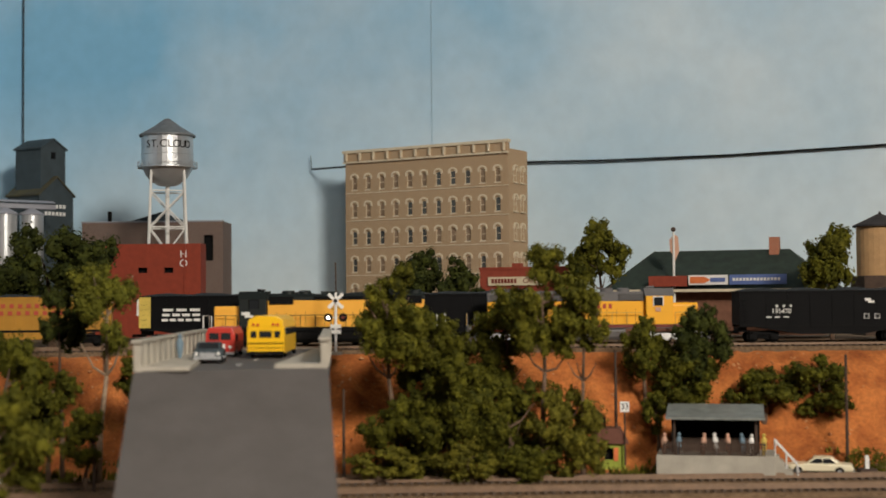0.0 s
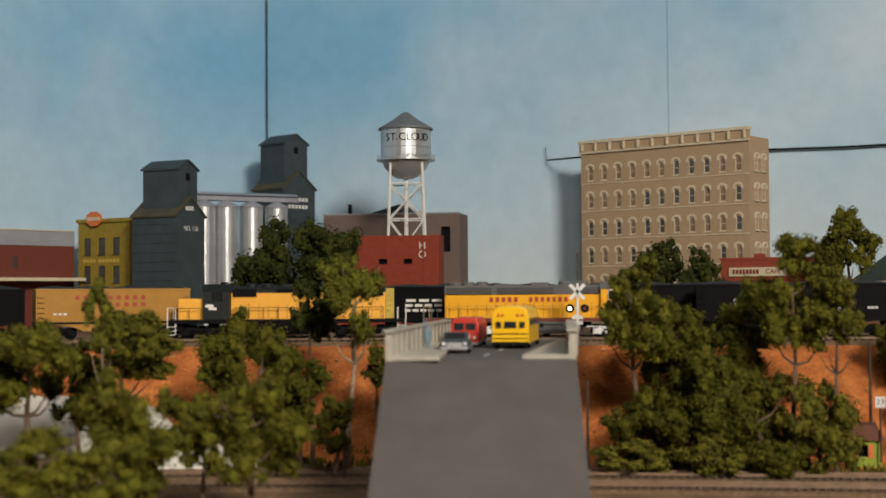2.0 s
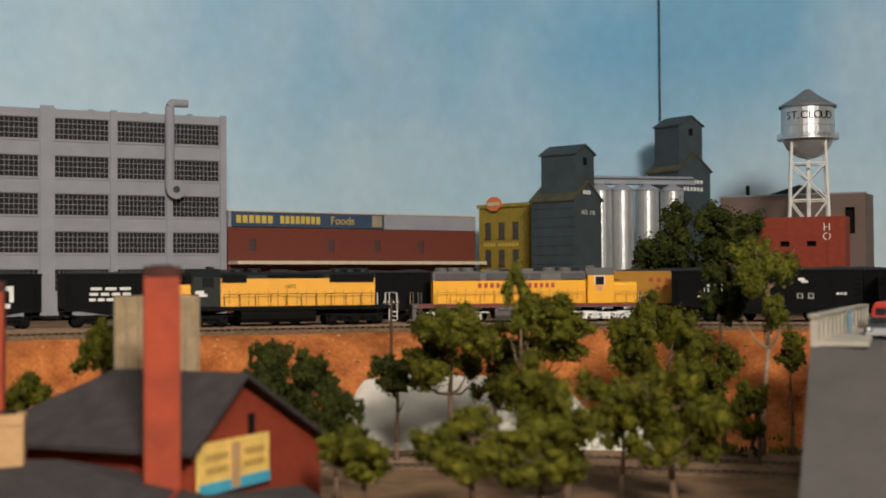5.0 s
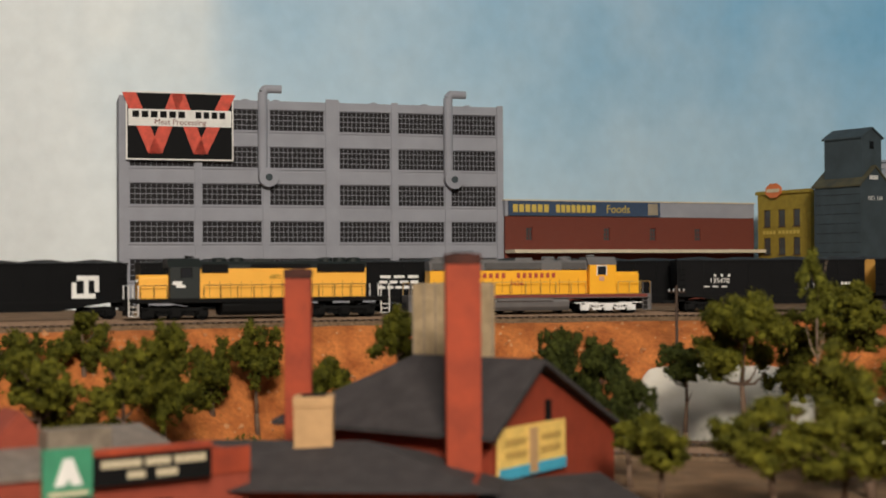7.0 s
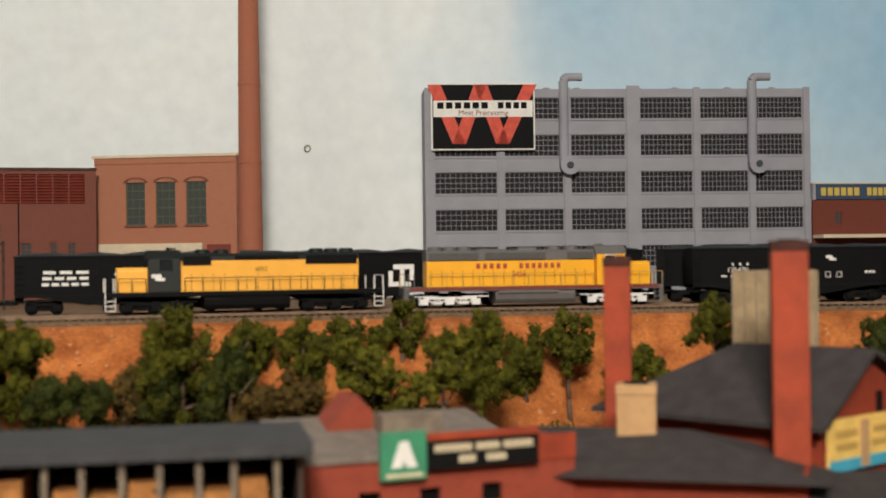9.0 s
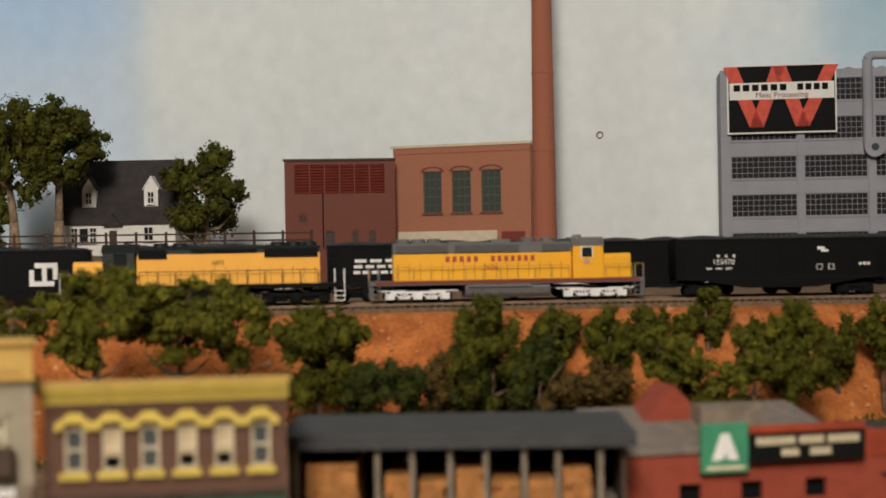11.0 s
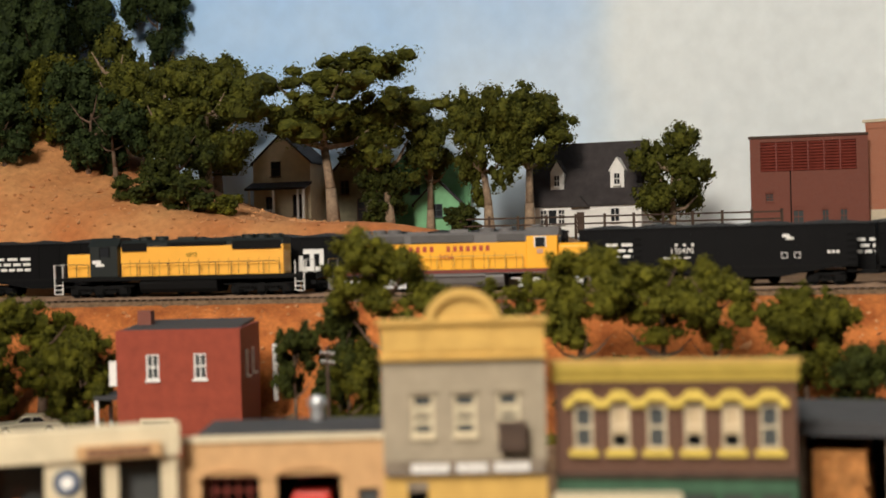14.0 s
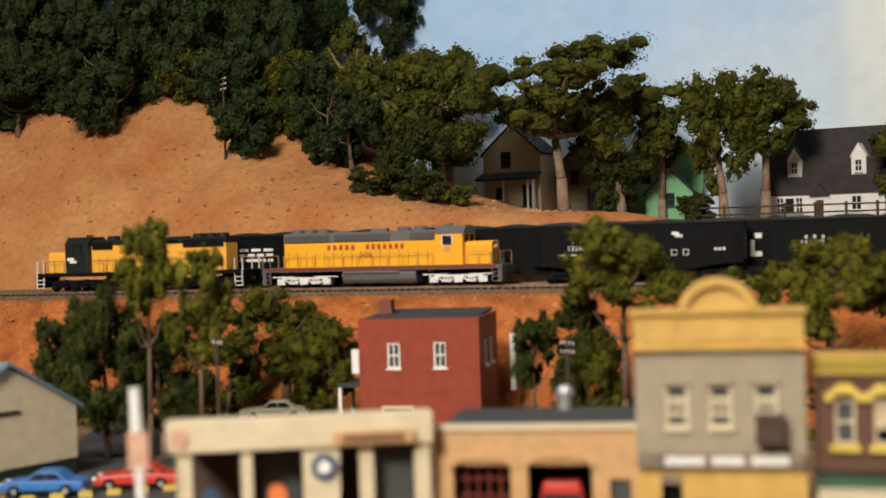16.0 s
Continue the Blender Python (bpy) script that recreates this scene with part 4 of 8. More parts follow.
def wires():
    pts = [(0.108, 2.030, 0.3527), (0.234, 2.006, 0.352), (0.415, 1.974, 0.355), (0.62, 1.935, 0.3635), (0.87, 1.888, 0.377), (1.2, 1.828, 0.392)]
    s = Solid()
    for a, b in zip(pts, pts[1:]):
        s.tube(a, b, 0.0016, n=6)
    stand("cable", s, BLACKANDSHADE, "thick black cable strung along the backdrop", "cable")
    s = Solid().tube((-0.197, 2.085, 0.350), (-0.135, 1.995, 0.345), 0.0014, n=6).tube((-0.197, 2.085, 0.350), (-0.199, 2.088, 0.370), 0.0005, n=5)
    stand("cable", s, BLACKANDSHADE, "short black cable end beside the brick hotel", "cable")


wires()


def water_tower():
    z0 = 0.105
    t = thing("water_tower", pose(-0.371, 1.862, z0), "silver steel water tower on four braced legs", "water tower")
    part("tank", Solid().lathe([(0.0330, 0.226), (0.0345, 0.230), (0.0345, 0.269), (0.0335, 0.271), (0.0002, 0.271)], 32), GALV, t, smooth=False)
    part("bowl", Solid().lathe([(0.0002, 0.2015), (0.012, 0.203), (0.022, 0.2085), (0.029, 0.217), (0.0330, 0.226)], 32), GALV, t, smooth=True)
    part("roof", Solid().lathe([(0.0375, 0.269), (0.0375, 0.2715), (0.018, 0.283), (0.004, 0.2935), (0.0002, 0.2945)], 32), TOWERROOF, t, "grey conical roof")
    part("balcony", Solid().lathe([(0.034, 0.2265), (0.040, 0.2265), (0.040, 0.2285), (0.034, 0.2285)], 32), GALV, t)
    rail = Solid().lathe([(0.0393, 0.2338), (0.0400, 0.2338), (0.0400, 0.2345), (0.0393, 0.2345), (0.0393, 0.2338)], 32)
    for k in range(24):
        a = 6.2832 * k / 24
        rail.tube((0.0396 * math.cos(a), 0.0396 * math.sin(a), 0.2285), (0.0396 * math.cos(a), 0.0396 * math.sin(a), 0.2340), 0.0004, n=4)
    part("balcony_rail", rail, GALV, t)
    part("hoop", Solid().lathe([(0.0346, 0.244), (0.0352, 0.2445), (0.0352, 0.2452), (0.0346, 0.2455)], 32), GALV, t)
    legs = [(1, 1), (-1, 1), (-1, -1), (1, -1)]
    spot = lambda k, u: (legs[k][0] * (0.0290 - 0.0078 * u) * 1.0, legs[k][1] * (0.0290 - 0.0078 * u), 0.232 * u)
    turn = pose(0, 0, 0, 0, 0, 12)
    for k in range(4):
        part("leg", Solid().tube(turn @ Vector(spot(k, 0)), turn @ Vector(spot(k, 1.0)), 0.0022, 0.0019, 8), WHITE, t)
    for u in (0.33, 0.63, 0.84):
        for k in range(4):
            part("strut", Solid().tube(turn @ Vector(spot(k, u)), turn @ Vector(spot((k + 1) % 4, u)), 0.0011, n=6), WHITE, t)
    for a, b in ((0.02, 0.33), (0.33, 0.63), (0.63, 0.84)):
        for k in range(4):
            part("brace", Solid().tube(turn @ Vector(spot(k, a)), turn @ Vector(spot((k + 1) % 4, b)), 0.0010, n=5).tube(turn @ Vector(spot(k, b)), turn @ Vector(spot((k + 1) % 4, a)), 0.0010, n=5), WHITE, t)
    part("riser_pipe", Solid().tube((0, 0, 0), (0, 0, 0.203), 0.0028, n=10), WHITE, t)
    # the town's name round the tank
    word, r = "ST.CLOUD", 0.0349
    for k, c in enumerate(word):
        a = -90 - 44 + 14.6 * (k if k < 2 else k - 0.35 if k == 2 else k - 0.5)
        x, y = r * math.cos(math.radians(a + 10)), r * math.sin(math.radians(a + 10))
        writing(c, 0.0145, BLACKANDSHADE, t, pose(x, y, 0.2565, 90, 0, a + 100), "letter")


water_tower()


def brick_works():
    m, w = site(-0.520, 1.991, -0.315, 1.980, 0.105)
    t = thing("warehouse", m, "weathered brown brick warehouse with a flat roof", "building")
    H = 0.161
    part("front_wall", wall_with_openings(w, H, [(w - 0.028, w - 0.014, 0.105, 0.142)], 0.004), GREYBRICK, t)
    part("side_wall", Solid().box(w - 0.004, w, 0.004, 0.06, 0, H), GREYBRICK, t)
    part("side_wall", Solid().box(0, 0.004, 0.004, 0.06, 0, H), GREYBRICK, t)
    part("roof", Solid().box(0.004, w - 0.004, 0.004, 0.06, H - 0.012, H - 0.008), TARROOF, t)
    # shade behind the upper opening, put in as a black sheet
    part("room_shade", Solid().box(w - 0.03, w - 0.012, 0.008, 0.010, 0.10, 0.145), BLACKANDSHADE, t)
    part("coping", Solid().box(-0.001, w + 0.001, -0.001, 0.005, H, H + 0.002), GREYCON, t)
    part("pipe", Solid().tube((0.040, 0.002, H), (0.040, 0.002, H + 0.016), 0.003), BLACKANDSHADE, t)
    part("roof_light", Solid().prism([(0.055, H), (0.150, H), (0.110, H + 0.016)], 0.02, 0.05), SLATE, t)
    m, w = site(-0.453, 1.801, -0.315, 1.798, 0.105)
    t = thing("factory", m, "red painted flat-roofed factory with white letters", "building")
    H = 0.122
    op = [(0.098, 0.106, 0.028, 0.050), (0.054, 0.063, 0.030, 0.050), (0.056, 0.068, 0.084, 0.091), (0.090, 0.102, 0.084, 0.091)]
    part("front_wall", wall_with_openings(w, H, op, 0.004), REDWALL, t)
    # black sheet paints in the shade behind the factory openings
    part("room_shade", Solid().box(0.01, w - 0.01, 0.008, 0.010, 0.0, H - 0.02), BLACKANDSHADE, t)
    part("side_wall", Solid().box(w - 0.004, w, 0.004, 0.035, 0, H), REDWALL, t)
    part("side_wall", Solid().box(0, 0.004, 0.004, 0.035, 0, H), REDWALL, t)
    part("pilaster", Solid().box(w - 0.022, w - 0.020, -0.0015, 0, 0, H), REDWALL, t)
    part("roof", Solid().box(0.004, w - 0.004, 0.004, 0.035, H - 0.008, H - 0.005), TARROOF, t)
    for x0, x1, a, b in op[:2]:
        put_window(window_set(x1 - x0, b - a, 0.0009, 2, 2), t, x0, 0.001, a)
    part("door", Solid().box(0.0545, 0.0625, 0.002, 0.003, 0.0305, 0.0495), WHITE, t)
    writing("H", 0.0135, WHITE, t, on_front(0.1155, -0.0004, 0.108))
    writing("O", 0.0135, WHITE, t, on_front(0.1155, -0.0004, 0.096))


brick_works()


def elevator(name, L, C, depth, z0, eave, ridge, cup, label, side_marks):
    """A slate-coloured grain elevator: gabled body, and a gabled head house (x0, x1, y0, y1, eave, ridge) on its ridge."""
    m, w = site(*L, *C, z0)
    t = thing(name, m, label, "grain elevator", "grain elevators")
    e, r, d = eave - z0, ridge - z0, depth
    part("body", Solid().extrude_x([(0, 0), (d, 0), (d, e), (d / 2, r), (0, e)], 0, w), SLATE, t)
    k = 0.0025
    part("roof", Solid().extrude_x([(-k, e - k), (-k, e), (d / 2, r + 0.0022), (d / 2, r)], -k, w + k), MOSS, t)
    part("roof", Solid().extrude_x([(d / 2, r), (d / 2, r + 0.0022), (d + k, e), (d + k, e - k)], -k, w + k), MOSS, t)
    x0, x1, y0, y1, ce, cr = cup
    ce, cr, c = ce - z0, cr - z0, (y0 + y1) / 2
    h = part("head_house", Solid().extrude_x([(y0, e - 0.004), (y1, e - 0.004), (y1, ce), (c, cr), (y0, ce)], x0, x1), SLATE, t)
    part("head_roof", Solid().extrude_x([(y0 - k, ce - k), (y0 - k, ce), (c, cr + 0.002), (c, cr)], x0 - k, x1 + k), SLATE, h)
    part("head_roof", Solid().extrude_x([(c, cr), (c, cr + 0.002), (y1 + k, ce), (y1 + k, ce - k)], x0 - k, x1 + k), SLATE, h)
    part("head_window", Solid().box(x1, x1 + 0.0008, c - 0.004, c + 0.004, ce - 0.016, ce - 0.006), BLACKANDSHADE, h)
    part("doorway", Solid().box(w * 0.35, w * 0.62, -0.0008, 0, 0, 0.030), BLACKANDSHADE, t)
    part("doorway", Solid().box(w, w + 0.0008, d * 0.3, d * 0.7, 0, 0.030), BLACKANDSHADE, t)
    for k in range(1, 12):
        part("siding_line", Solid().box(0, w, -0.0003, 0, e * k / 12, e * k / 12 + 0.0004), BLACKANDSHADE, t)
    for kind, y, z, size in side_marks:
        if kind == "bar":
            for i in range(6):
                part("name_bar", Solid().box(w + 0.0003, w + 0.0007, y + size * i, y + size * (i + 0.7), z, z + 0.0055), WHITE, t)
        else:
            writing(kind, size, WHITE, t, pose(w + 0.0007, y, z, 90, 0, 90))
    return t


elevator("grain_elevator", (-0.739, 1.795), (-0.668, 1.772), 0.062, 0.105, 0.258, 0.282, (0.010, 0.070, 0.010, 0.052, 0.322, 0.333), "slate-blue grain elevator with a head house on its roof", [("NO. 118", 0.031, 0.135, 0.0085), ("bar", 0.020, 0.160, 0.003)])
elevator("grain_elevator", (-0.650, 2.062), (-0.592, 2.026), 0.066, 0.105, 0.312, 0.338, (0.008, 0.062, 0.008, 0.056, 0.382, 0.395), "tall slate-blue grain elevator with a head house beside the silos", [("bar", 0.010, 0.187, 0.007), ("bar", 0.010, 0.176, 0.007)])


def silos():
    group = "steel silos"
    for x, y in ((-0.642, 1.905), (-0.612, 1.930), (-0.582, 1.955), (-0.668, 1.885)):
        t = thing("silo", pose(x, y, 0.105), "shiny galvanised steel grain silo with a conical lid", "silo", group)
        prof = [(0.0165, 0)]
        for k in range(1, 8):
            prof.append((0.0165, 0.172 * k / 8))
        part("shell", Solid().lathe(prof + [(0.0165, 0.172)], 24), GALV, t)
        part("lid", Solid().lathe([(0.0178, 0.170), (0.0178, 0.1725), (0.004, 0.1800), (0.0002, 0.1805)], 24), GREYCON, t)
    m, w = site(-0.690, 1.880, -0.560, 1.985, 0.285)
    t = thing("conveyor_gallery", m, "grey gabled conveyor gallery over the silos", "conveyor")
    part("casing", Solid().extrude_x([(-0.010, 0), (0.010, 0), (0.010, 0.008), (0, 0.0125), (-0.010, 0.008)], 0, w), GREYCON, t)
    part("eaves", Solid().box(0, w, -0.012, -0.010, 0.0070, 0.0085), SLATE, t)


silos()


def mustard_house():
    m, w = site(-0.854, 1.877, -0.761, 1.840, 0.105)
    t = thing("corner_store", m, "mustard-yellow three-storey store with a round red sign", "building")
    H = 0.152
    cols, rows = [0.018, 0.046, 0.074], [H - 0.049, H - 0.089, H - 0.125]
    op = [(c - 0.0065, c + 0.0065, r, r + 0.024) for c in cols for r in rows]
    part("front_wall", wall_with_openings(w, H, op, 0.004), MUSTARD, t)
    part("side_wall", Solid().box(w - 0.004, w, 0.004, 0.05, 0, H), MUSTARD, t)
    part("side_wall", Solid().box(0, 0.004, 0.004, 0.05, 0, H), MUSTARD, t)
    part("roof", Solid().box(0.004, w - 0.004, 0.004, 0.05, H - 0.01, H - 0.007), TARROOF, t)
    # unlit inside of the store, drawn as a black sheet
    part("interior_shade", Solid().box(0.006, w - 0.006, 0.008, 0.01, 0, H - 0.012), BLACKANDSHADE, t)
    part("cornice", Solid().box(-0.002, w + 0.002, -0.003, 0.004, H - 0.003, H + 0.002), MUSTARD, t)
    meshes = window_set(0.013, 0.024, 0.0008, 1, 2, 0.0, True, FENCEWOOD)
    for c in cols:
        for r in rows:
            put_window(meshes, t, c - 0.0065, 0.001, r)
    bars("word_bar", 0.010, 0.036, H - 0.060, 0.005, LEMON, t, -0.0006, 4)
    bars("word_bar", 0.040, 0.082, H - 0.060, 0.005, LEMON, t, -0.0006, 6)
    sign = part("roof_sign", Solid().prism([(0.036 + 0.016 * math.cos(a * 6.2832 / 8 + 0.39), H + 0.002 + 0.011 * math.sin(a * 6.2832 / 8 + 0.39)) for a in range(8)], -0.006, -0.004), ORANGE, t, "red rounded roof sign")
    part("sign_bar", Solid().box(0.024, 0.048, -0.0066, -0.006, H - 0.0005, H + 0.0045), CREAM, sign)


mustard_house()


def foods_warehouse():
    m, w = site(-1.074, 1.544, -0.863, 1.883, 0.105)
    t = thing("food_warehouse", m, "long dark red brick food warehouse with a grey parapet", "building")
    H = 0.137
    op = [(w * u - 0.005, w * u + 0.005, 0.083, 0.101) for u in (0.09, 0.39, 0.575, 0.76)]
    part("front_wall", wall_with_openings(w, 0.116, op, 0.004), FOODBRICK, t)
    # black sheet added for the shade behind the brick front
    part("interior_shade", Solid().box(0.006, w - 0.006, 0.0045, 0.006, 0, 0.11), BLACKANDSHADE, t)
    part("parapet", Solid().box(0, w, -0.001, 0.008, 0.116, H), GREYCON, t, bevel=0.0004)
    part("coping", Solid().box(-0.001, w + 0.001, -0.0025, 0.0085, H, H + 0.0016), HOTELTRIM, t)
    part("side_wall", Solid().box(w - 0.003, w, 0.004, 0.03, 0, 0.116), WHITE, t)
    part("canopy", Solid().box(0, w, -0.030, 0.0, 0.066, 0.0705), HOTELTRIM, t, "pale loading canopy edge")
    meshes = window_set(0.010, 0.018, 0.0007, 2, 3, 0, True, DARKRED)
    for o in op:
        put_window(meshes, t, o[0], 0.001, o[2])
    sign = part("sign_board", Solid().box(0.004, w * 0.60, -0.0035, -0.0012, 0.117, H - 0.0005), NAVY, t, "long navy blue sign board")
    bars("name_bar", 0.010, 0.066, 0.1215, 0.0105, LEMON, sign, -0.0042, 6, 0.25)
    bars("name_bar", 0.075, 0.138, 0.1215, 0.0105, LEMON, sign, -0.0042, 8, 0.25)
    writing("Foods", 0.0155, LEMON, sign, on_front(0.172, -0.0038, 0.1265))
    part("emblem", Solid().box(w * 0.55, w * 0.59, -0.0042, -0.0035, 0.119, 0.135), STONEGREY, sign)


foods_warehouse()


def packing_plant():
    m, w = site(-1.392, 1.150, -1.081, 1.550, 0.105)
    t = thing("packing_plant", m, "grey concrete five-storey packing plant with steel windows", "building")
    H = 0.267
    k = w / 1180.0
    bays = [(30, 217), (240, 418), (442, 608), (655, 815), (840, 988), (1010, 1158)]
    rows = [H - 0.0425 - 0.0480 * i for i in range(5)]
    op = [(a * k, b * k, r, r + 0.0275) for a, b in bays for r in rows]
    part("front_wall", wall_with_openings(w, H - 0.004, op, 0.005), GREYCON, t)
    pil = [(0, 28), (219, 238), (420, 440), (612, 652), (818, 838), (990, 1008), (1160, 1180)]
    for a, b in pil:
        part("pilaster", Solid().box(a * k, b * k, -0.0020, 0.0, 0, H - (0.0 if b - a > 30 else 0.002)), GREYCON, t, bevel=0.0003)
    for r in rows:
        part("sill", Solid().box(0.012, w - 0.008, -0.0015, 0.0, r - 0.0022, r), GREYCON, t)
    # shade of the plant floors is painted in with a black sheet
    part("interior_shade", Solid().box(0.006, w - 0.006, 0.007, 0.009, 0, H - 0.01), BLACKANDSHADE, t)
    part("side_wall", Solid().box(0, 0.004, 0.005, 0.05, 0, H - 0.004), GREYCON, t)
    part("side_wall", Solid().box(w - 0.004, w, 0.005, 0.05, 0, H - 0.004), GREYCON, t)
    part("roof", Solid().box(0.004, w - 0.004, 0.005, 0.05, H - 0.010, H - 0.007), TARROOF, t)
    for x in (0.05, 0.09, 0.16, 0.20, 0.28, 0.33, 0.40, 0.46):
        part("roof_vent", Solid().lathe([(0.006, 0), (0.006, 0.0025), (0.003, 0.004), (0.0002, 0.0042)], 12, (x, 0.012, H - 0.005)), GREYCON, t)
    sets = {}
    for a, b in bays:
        ww = round((b - a) * k, 5)
        sets[ww] = window_set(ww, 0.0275, 0.0006, 12, 4, 0, False, GREYCON, glass_material("plant_glass", (0.030, 0.028, 0.030)))
        for r in rows:
            put_window(sets[ww], t, a * k, 0.0014, r)
    for x in (418 * k, 996 * k):
        duct = part("duct", Solid().tube((x, -0.007, 0.166), (x, -0.007, H + 0.006), 0.0062, n=12).tube((x, -0.007, H + 0.0055), (x + 0.004, -0.007, H + 0.011), 0.0062, 0.0055, 12).tube((x + 0.002, -0.007, H + 0.0105), (x + 0.024, -0.007, H + 0.0105), 0.0052, n=12), GREYCON, t)
        fan = part("fan_housing", Solid().tube((x + 0.007, -0.013, 0.164), (x + 0.007, -0.001, 0.164), 0.0125, n=20), GREYCON, duct)
        part("fan_hub", Solid().tube((x + 0.007, -0.0145, 0.164), (x + 0.007, -0.013, 0.164), 0.0045, n=12), SLATE, fan)
    # the sign: a red zigzag behind a white strip
    sx0, sx1, sz0, sz1 = 0.008, 0.142, 0.184, 0.270
    sign = part("sign_board", Solid().box(sx0, sx1, -0.0075, -0.0045, sz0, sz1), WHITE, t, "black sign with a red zigzag and a white strip")
    part("sign_face", Solid().box(sx0 + 0.002, sx1 - 0.002, -0.0080, -0.0075, sz0 + 0.002, sz1 - 0.002), BLACK, sign)
    zig = Solid()
    pts = [(sx0 + 0.004, sz1 - 0.002), (sx0 + 0.036, sz0 + 0.008), (sx0 + 0.064, sz1 - 0.002), (sx0 + 0.092, sz0 + 0.008), (sx1 - 0.006, sz1 - 0.002)]
    hw = 0.0085
    for a, b in zip(pts, pts[1:]):
        zig.prism([(a[0] - hw, a[1]), (b[0] - hw, b[1]), (b[0] + hw, b[1]), (a[0] + hw, a[1])] if b[1] < a[1] else [(b[0] - hw, b[1]), (a[0] - hw, a[1]), (a[0] + hw, a[1]), (b[0] + hw, b[1])], -0.0086, -0.0080)
    part("zigzag", zig, material("sign_red", (0.72, 0.085, 0.045), 0.6), sign)
    part("strip", Solid().box(sx0 + 0.003, sx1 - 0.003, -0.0092, -0.0086, 0.2265, 0.2475), WHITE, sign)
    bars("name_bar", sx0 + 0.008, sx0 + 0.076, 0.2372, 0.0080, BLACKANDSHADE, sign, -0.0097, 6, 0.28)
    bars("name_bar", sx0 + 0.086, sx1 - 0.008, 0.2372, 0.0080, BLACKANDSHADE, sign, -0.0097, 4, 0.28)
    writing("Meat Processing", 0.0098, DARKRED, sign, on_front((sx0 + sx1) / 2, -0.0096, 0.2315))


packing_plant()


def power_house():
    m, w = site(-1.712, 0.856, -1.564, 0.977, 0.105)
    t = thing("power_house", m, "red brick power house with three tall arched windows", "building")
    H = 0.182
    wins = [(0.0425, 0.0260), (0.083, 0.0265), (0.124, 0.0270)]
    op = [(x, x + d, 0.094, 0.150) for x, d in wins]
    part("front_wall", wall_with_openings(w, H, op, 0.005), REDBRICK, t)
    for x, d in wins:
        a = Solid()
        half_ring(a, x + d / 2, 0.149, d / 2, d / 2 + 0.0035, -0.0012, 0.0, 10, 0.45)
        a.box(x - 0.002, x + d + 0.002, -0.0022, 0, 0.0915, 0.094)
        part("window_arch", a, DARKBRICK, t)
        put_window(window_set(d, 0.056, 0.0014, 3, 5, 0, False, material("green_sash", (0.10, 0.13, 0.07)), WINDOW), t, x, 0.002, 0.094)
    # black sheet in place of the shade behind the tall windows
    part("interior_shade", Solid().box(0.006, w - 0.006, 0.010, 0.012, 0, H - 0.02), BLACKANDSHADE, t)
    part("coping", Solid().box(-0.003, w + 0.002, -0.003, 0.006, H, H + 0.0035), HOTELTRIM, t)
    part("corbel", Solid().box(0, w, -0.0012, 0, H - 0.008, H), REDBRICK, t)
    part("side_wall", Solid().box(w - 0.004, w, 0.005, 0.04, 0, H), REDBRICK, t)
    part("side_wall", Solid().box(0, 0.004, 0.005, 0.04, 0, H), REDBRICK, t)
    part("roof", Solid().box(0.004, w - 0.004, 0.005, 0.04, H - 0.01, H - 0.007), TARROOF, t)
    part("plinth", Solid().box(0.006, w - 0.045, -0.004, 0, 0, 0.070), HOTELTRIM, t, "pale concrete plinth")
    part("side_door", Solid().box(w - 0.040, w - 0.008, -0.001, 0, 0.04, 0.068), DARKRED, t)
    m, w = site(-1.751, 0.713, -1.685, 0.843, 0.105)
    t = thing("boiler_house", m, "dark red brick boiler house with a louvred upper wall", "building")
    H = 0.165
    lou = (0.013, w - 0.014, 0.122, 0.160)
    op = [lou, (0.018, 0.029, 0.084, 0.094), (0.052, 0.066, 0.046, 0.072), (0.088, 0.097, 0.046, 0.072), (0.110, 0.120, 0.046, 0.072)]
    part("front_wall", wall_with_openings(w, H, op, 0.004), DARKBRICK, t)
    # shade behind louvres and windows, added as a black sheet
    part("interior_shade", Solid().box(0.006, w - 0.006, 0.008, 0.010, 0, H - 0.003), BLACKANDSHADE, t)
    slat = Solid().add([(0, 0, 0), (lou[1] - lou[0], 0, 0), (lou[1] - lou[0], 0.003, 0.003), (0, 0.003, 0.003), (0, -0.0006, 0.0006), (lou[1] - lou[0], -0.0006, 0.0006), (lou[1] - lou[0], 0.0024, 0.0036), (0, 0.0024, 0.0036)], [(0, 1, 5, 4), (4, 5, 6, 7), (0, 3, 2, 1), (3, 7, 6, 2), (0, 4, 7, 3), (1, 2, 6, 5)]).mesh("slat", DARKRED)
    for k in range(10):
        piece("slat", slat, t, pose(lou[0], 0.001, lou[2] + 0.0005 + 0.0038 * k))
    for k in range(1, 6):
        part("mullion", Solid().box(lou[0] + (lou[1] - lou[0]) * k / 6 - 0.0008, lou[0] + (lou[1] - lou[0]) * k / 6 + 0.0008, -0.0006, 0.004, lou[2], lou[3]), DARKRED, t)
    for o in op[1:]:
        put_window(window_set(o[1] - o[0], o[3] - o[2], 0.0009, 2, 3, 0.0015, True, DARKBRICK), t, o[0], 0.001, o[2])
    part("coping", Solid().box(-0.002, w + 0.001, -0.002, 0.005, H, H + 0.003), FENCEWOOD, t)
    part("side_wall", Solid().box(0, 0.004, 0.004, 0.035, 0, H), DARKBRICK, t)
    part("drain_pipe", Solid().tube((0.050, -0.001, 0.05), (0.050, -0.001, 0.122), 0.0008, n=6), BLACKANDSHADE, t)
    t = thing("smokestack", pose(-1.540, 0.982, 0.105), "tall tapered red brick smokestack with bands", "smokestack")
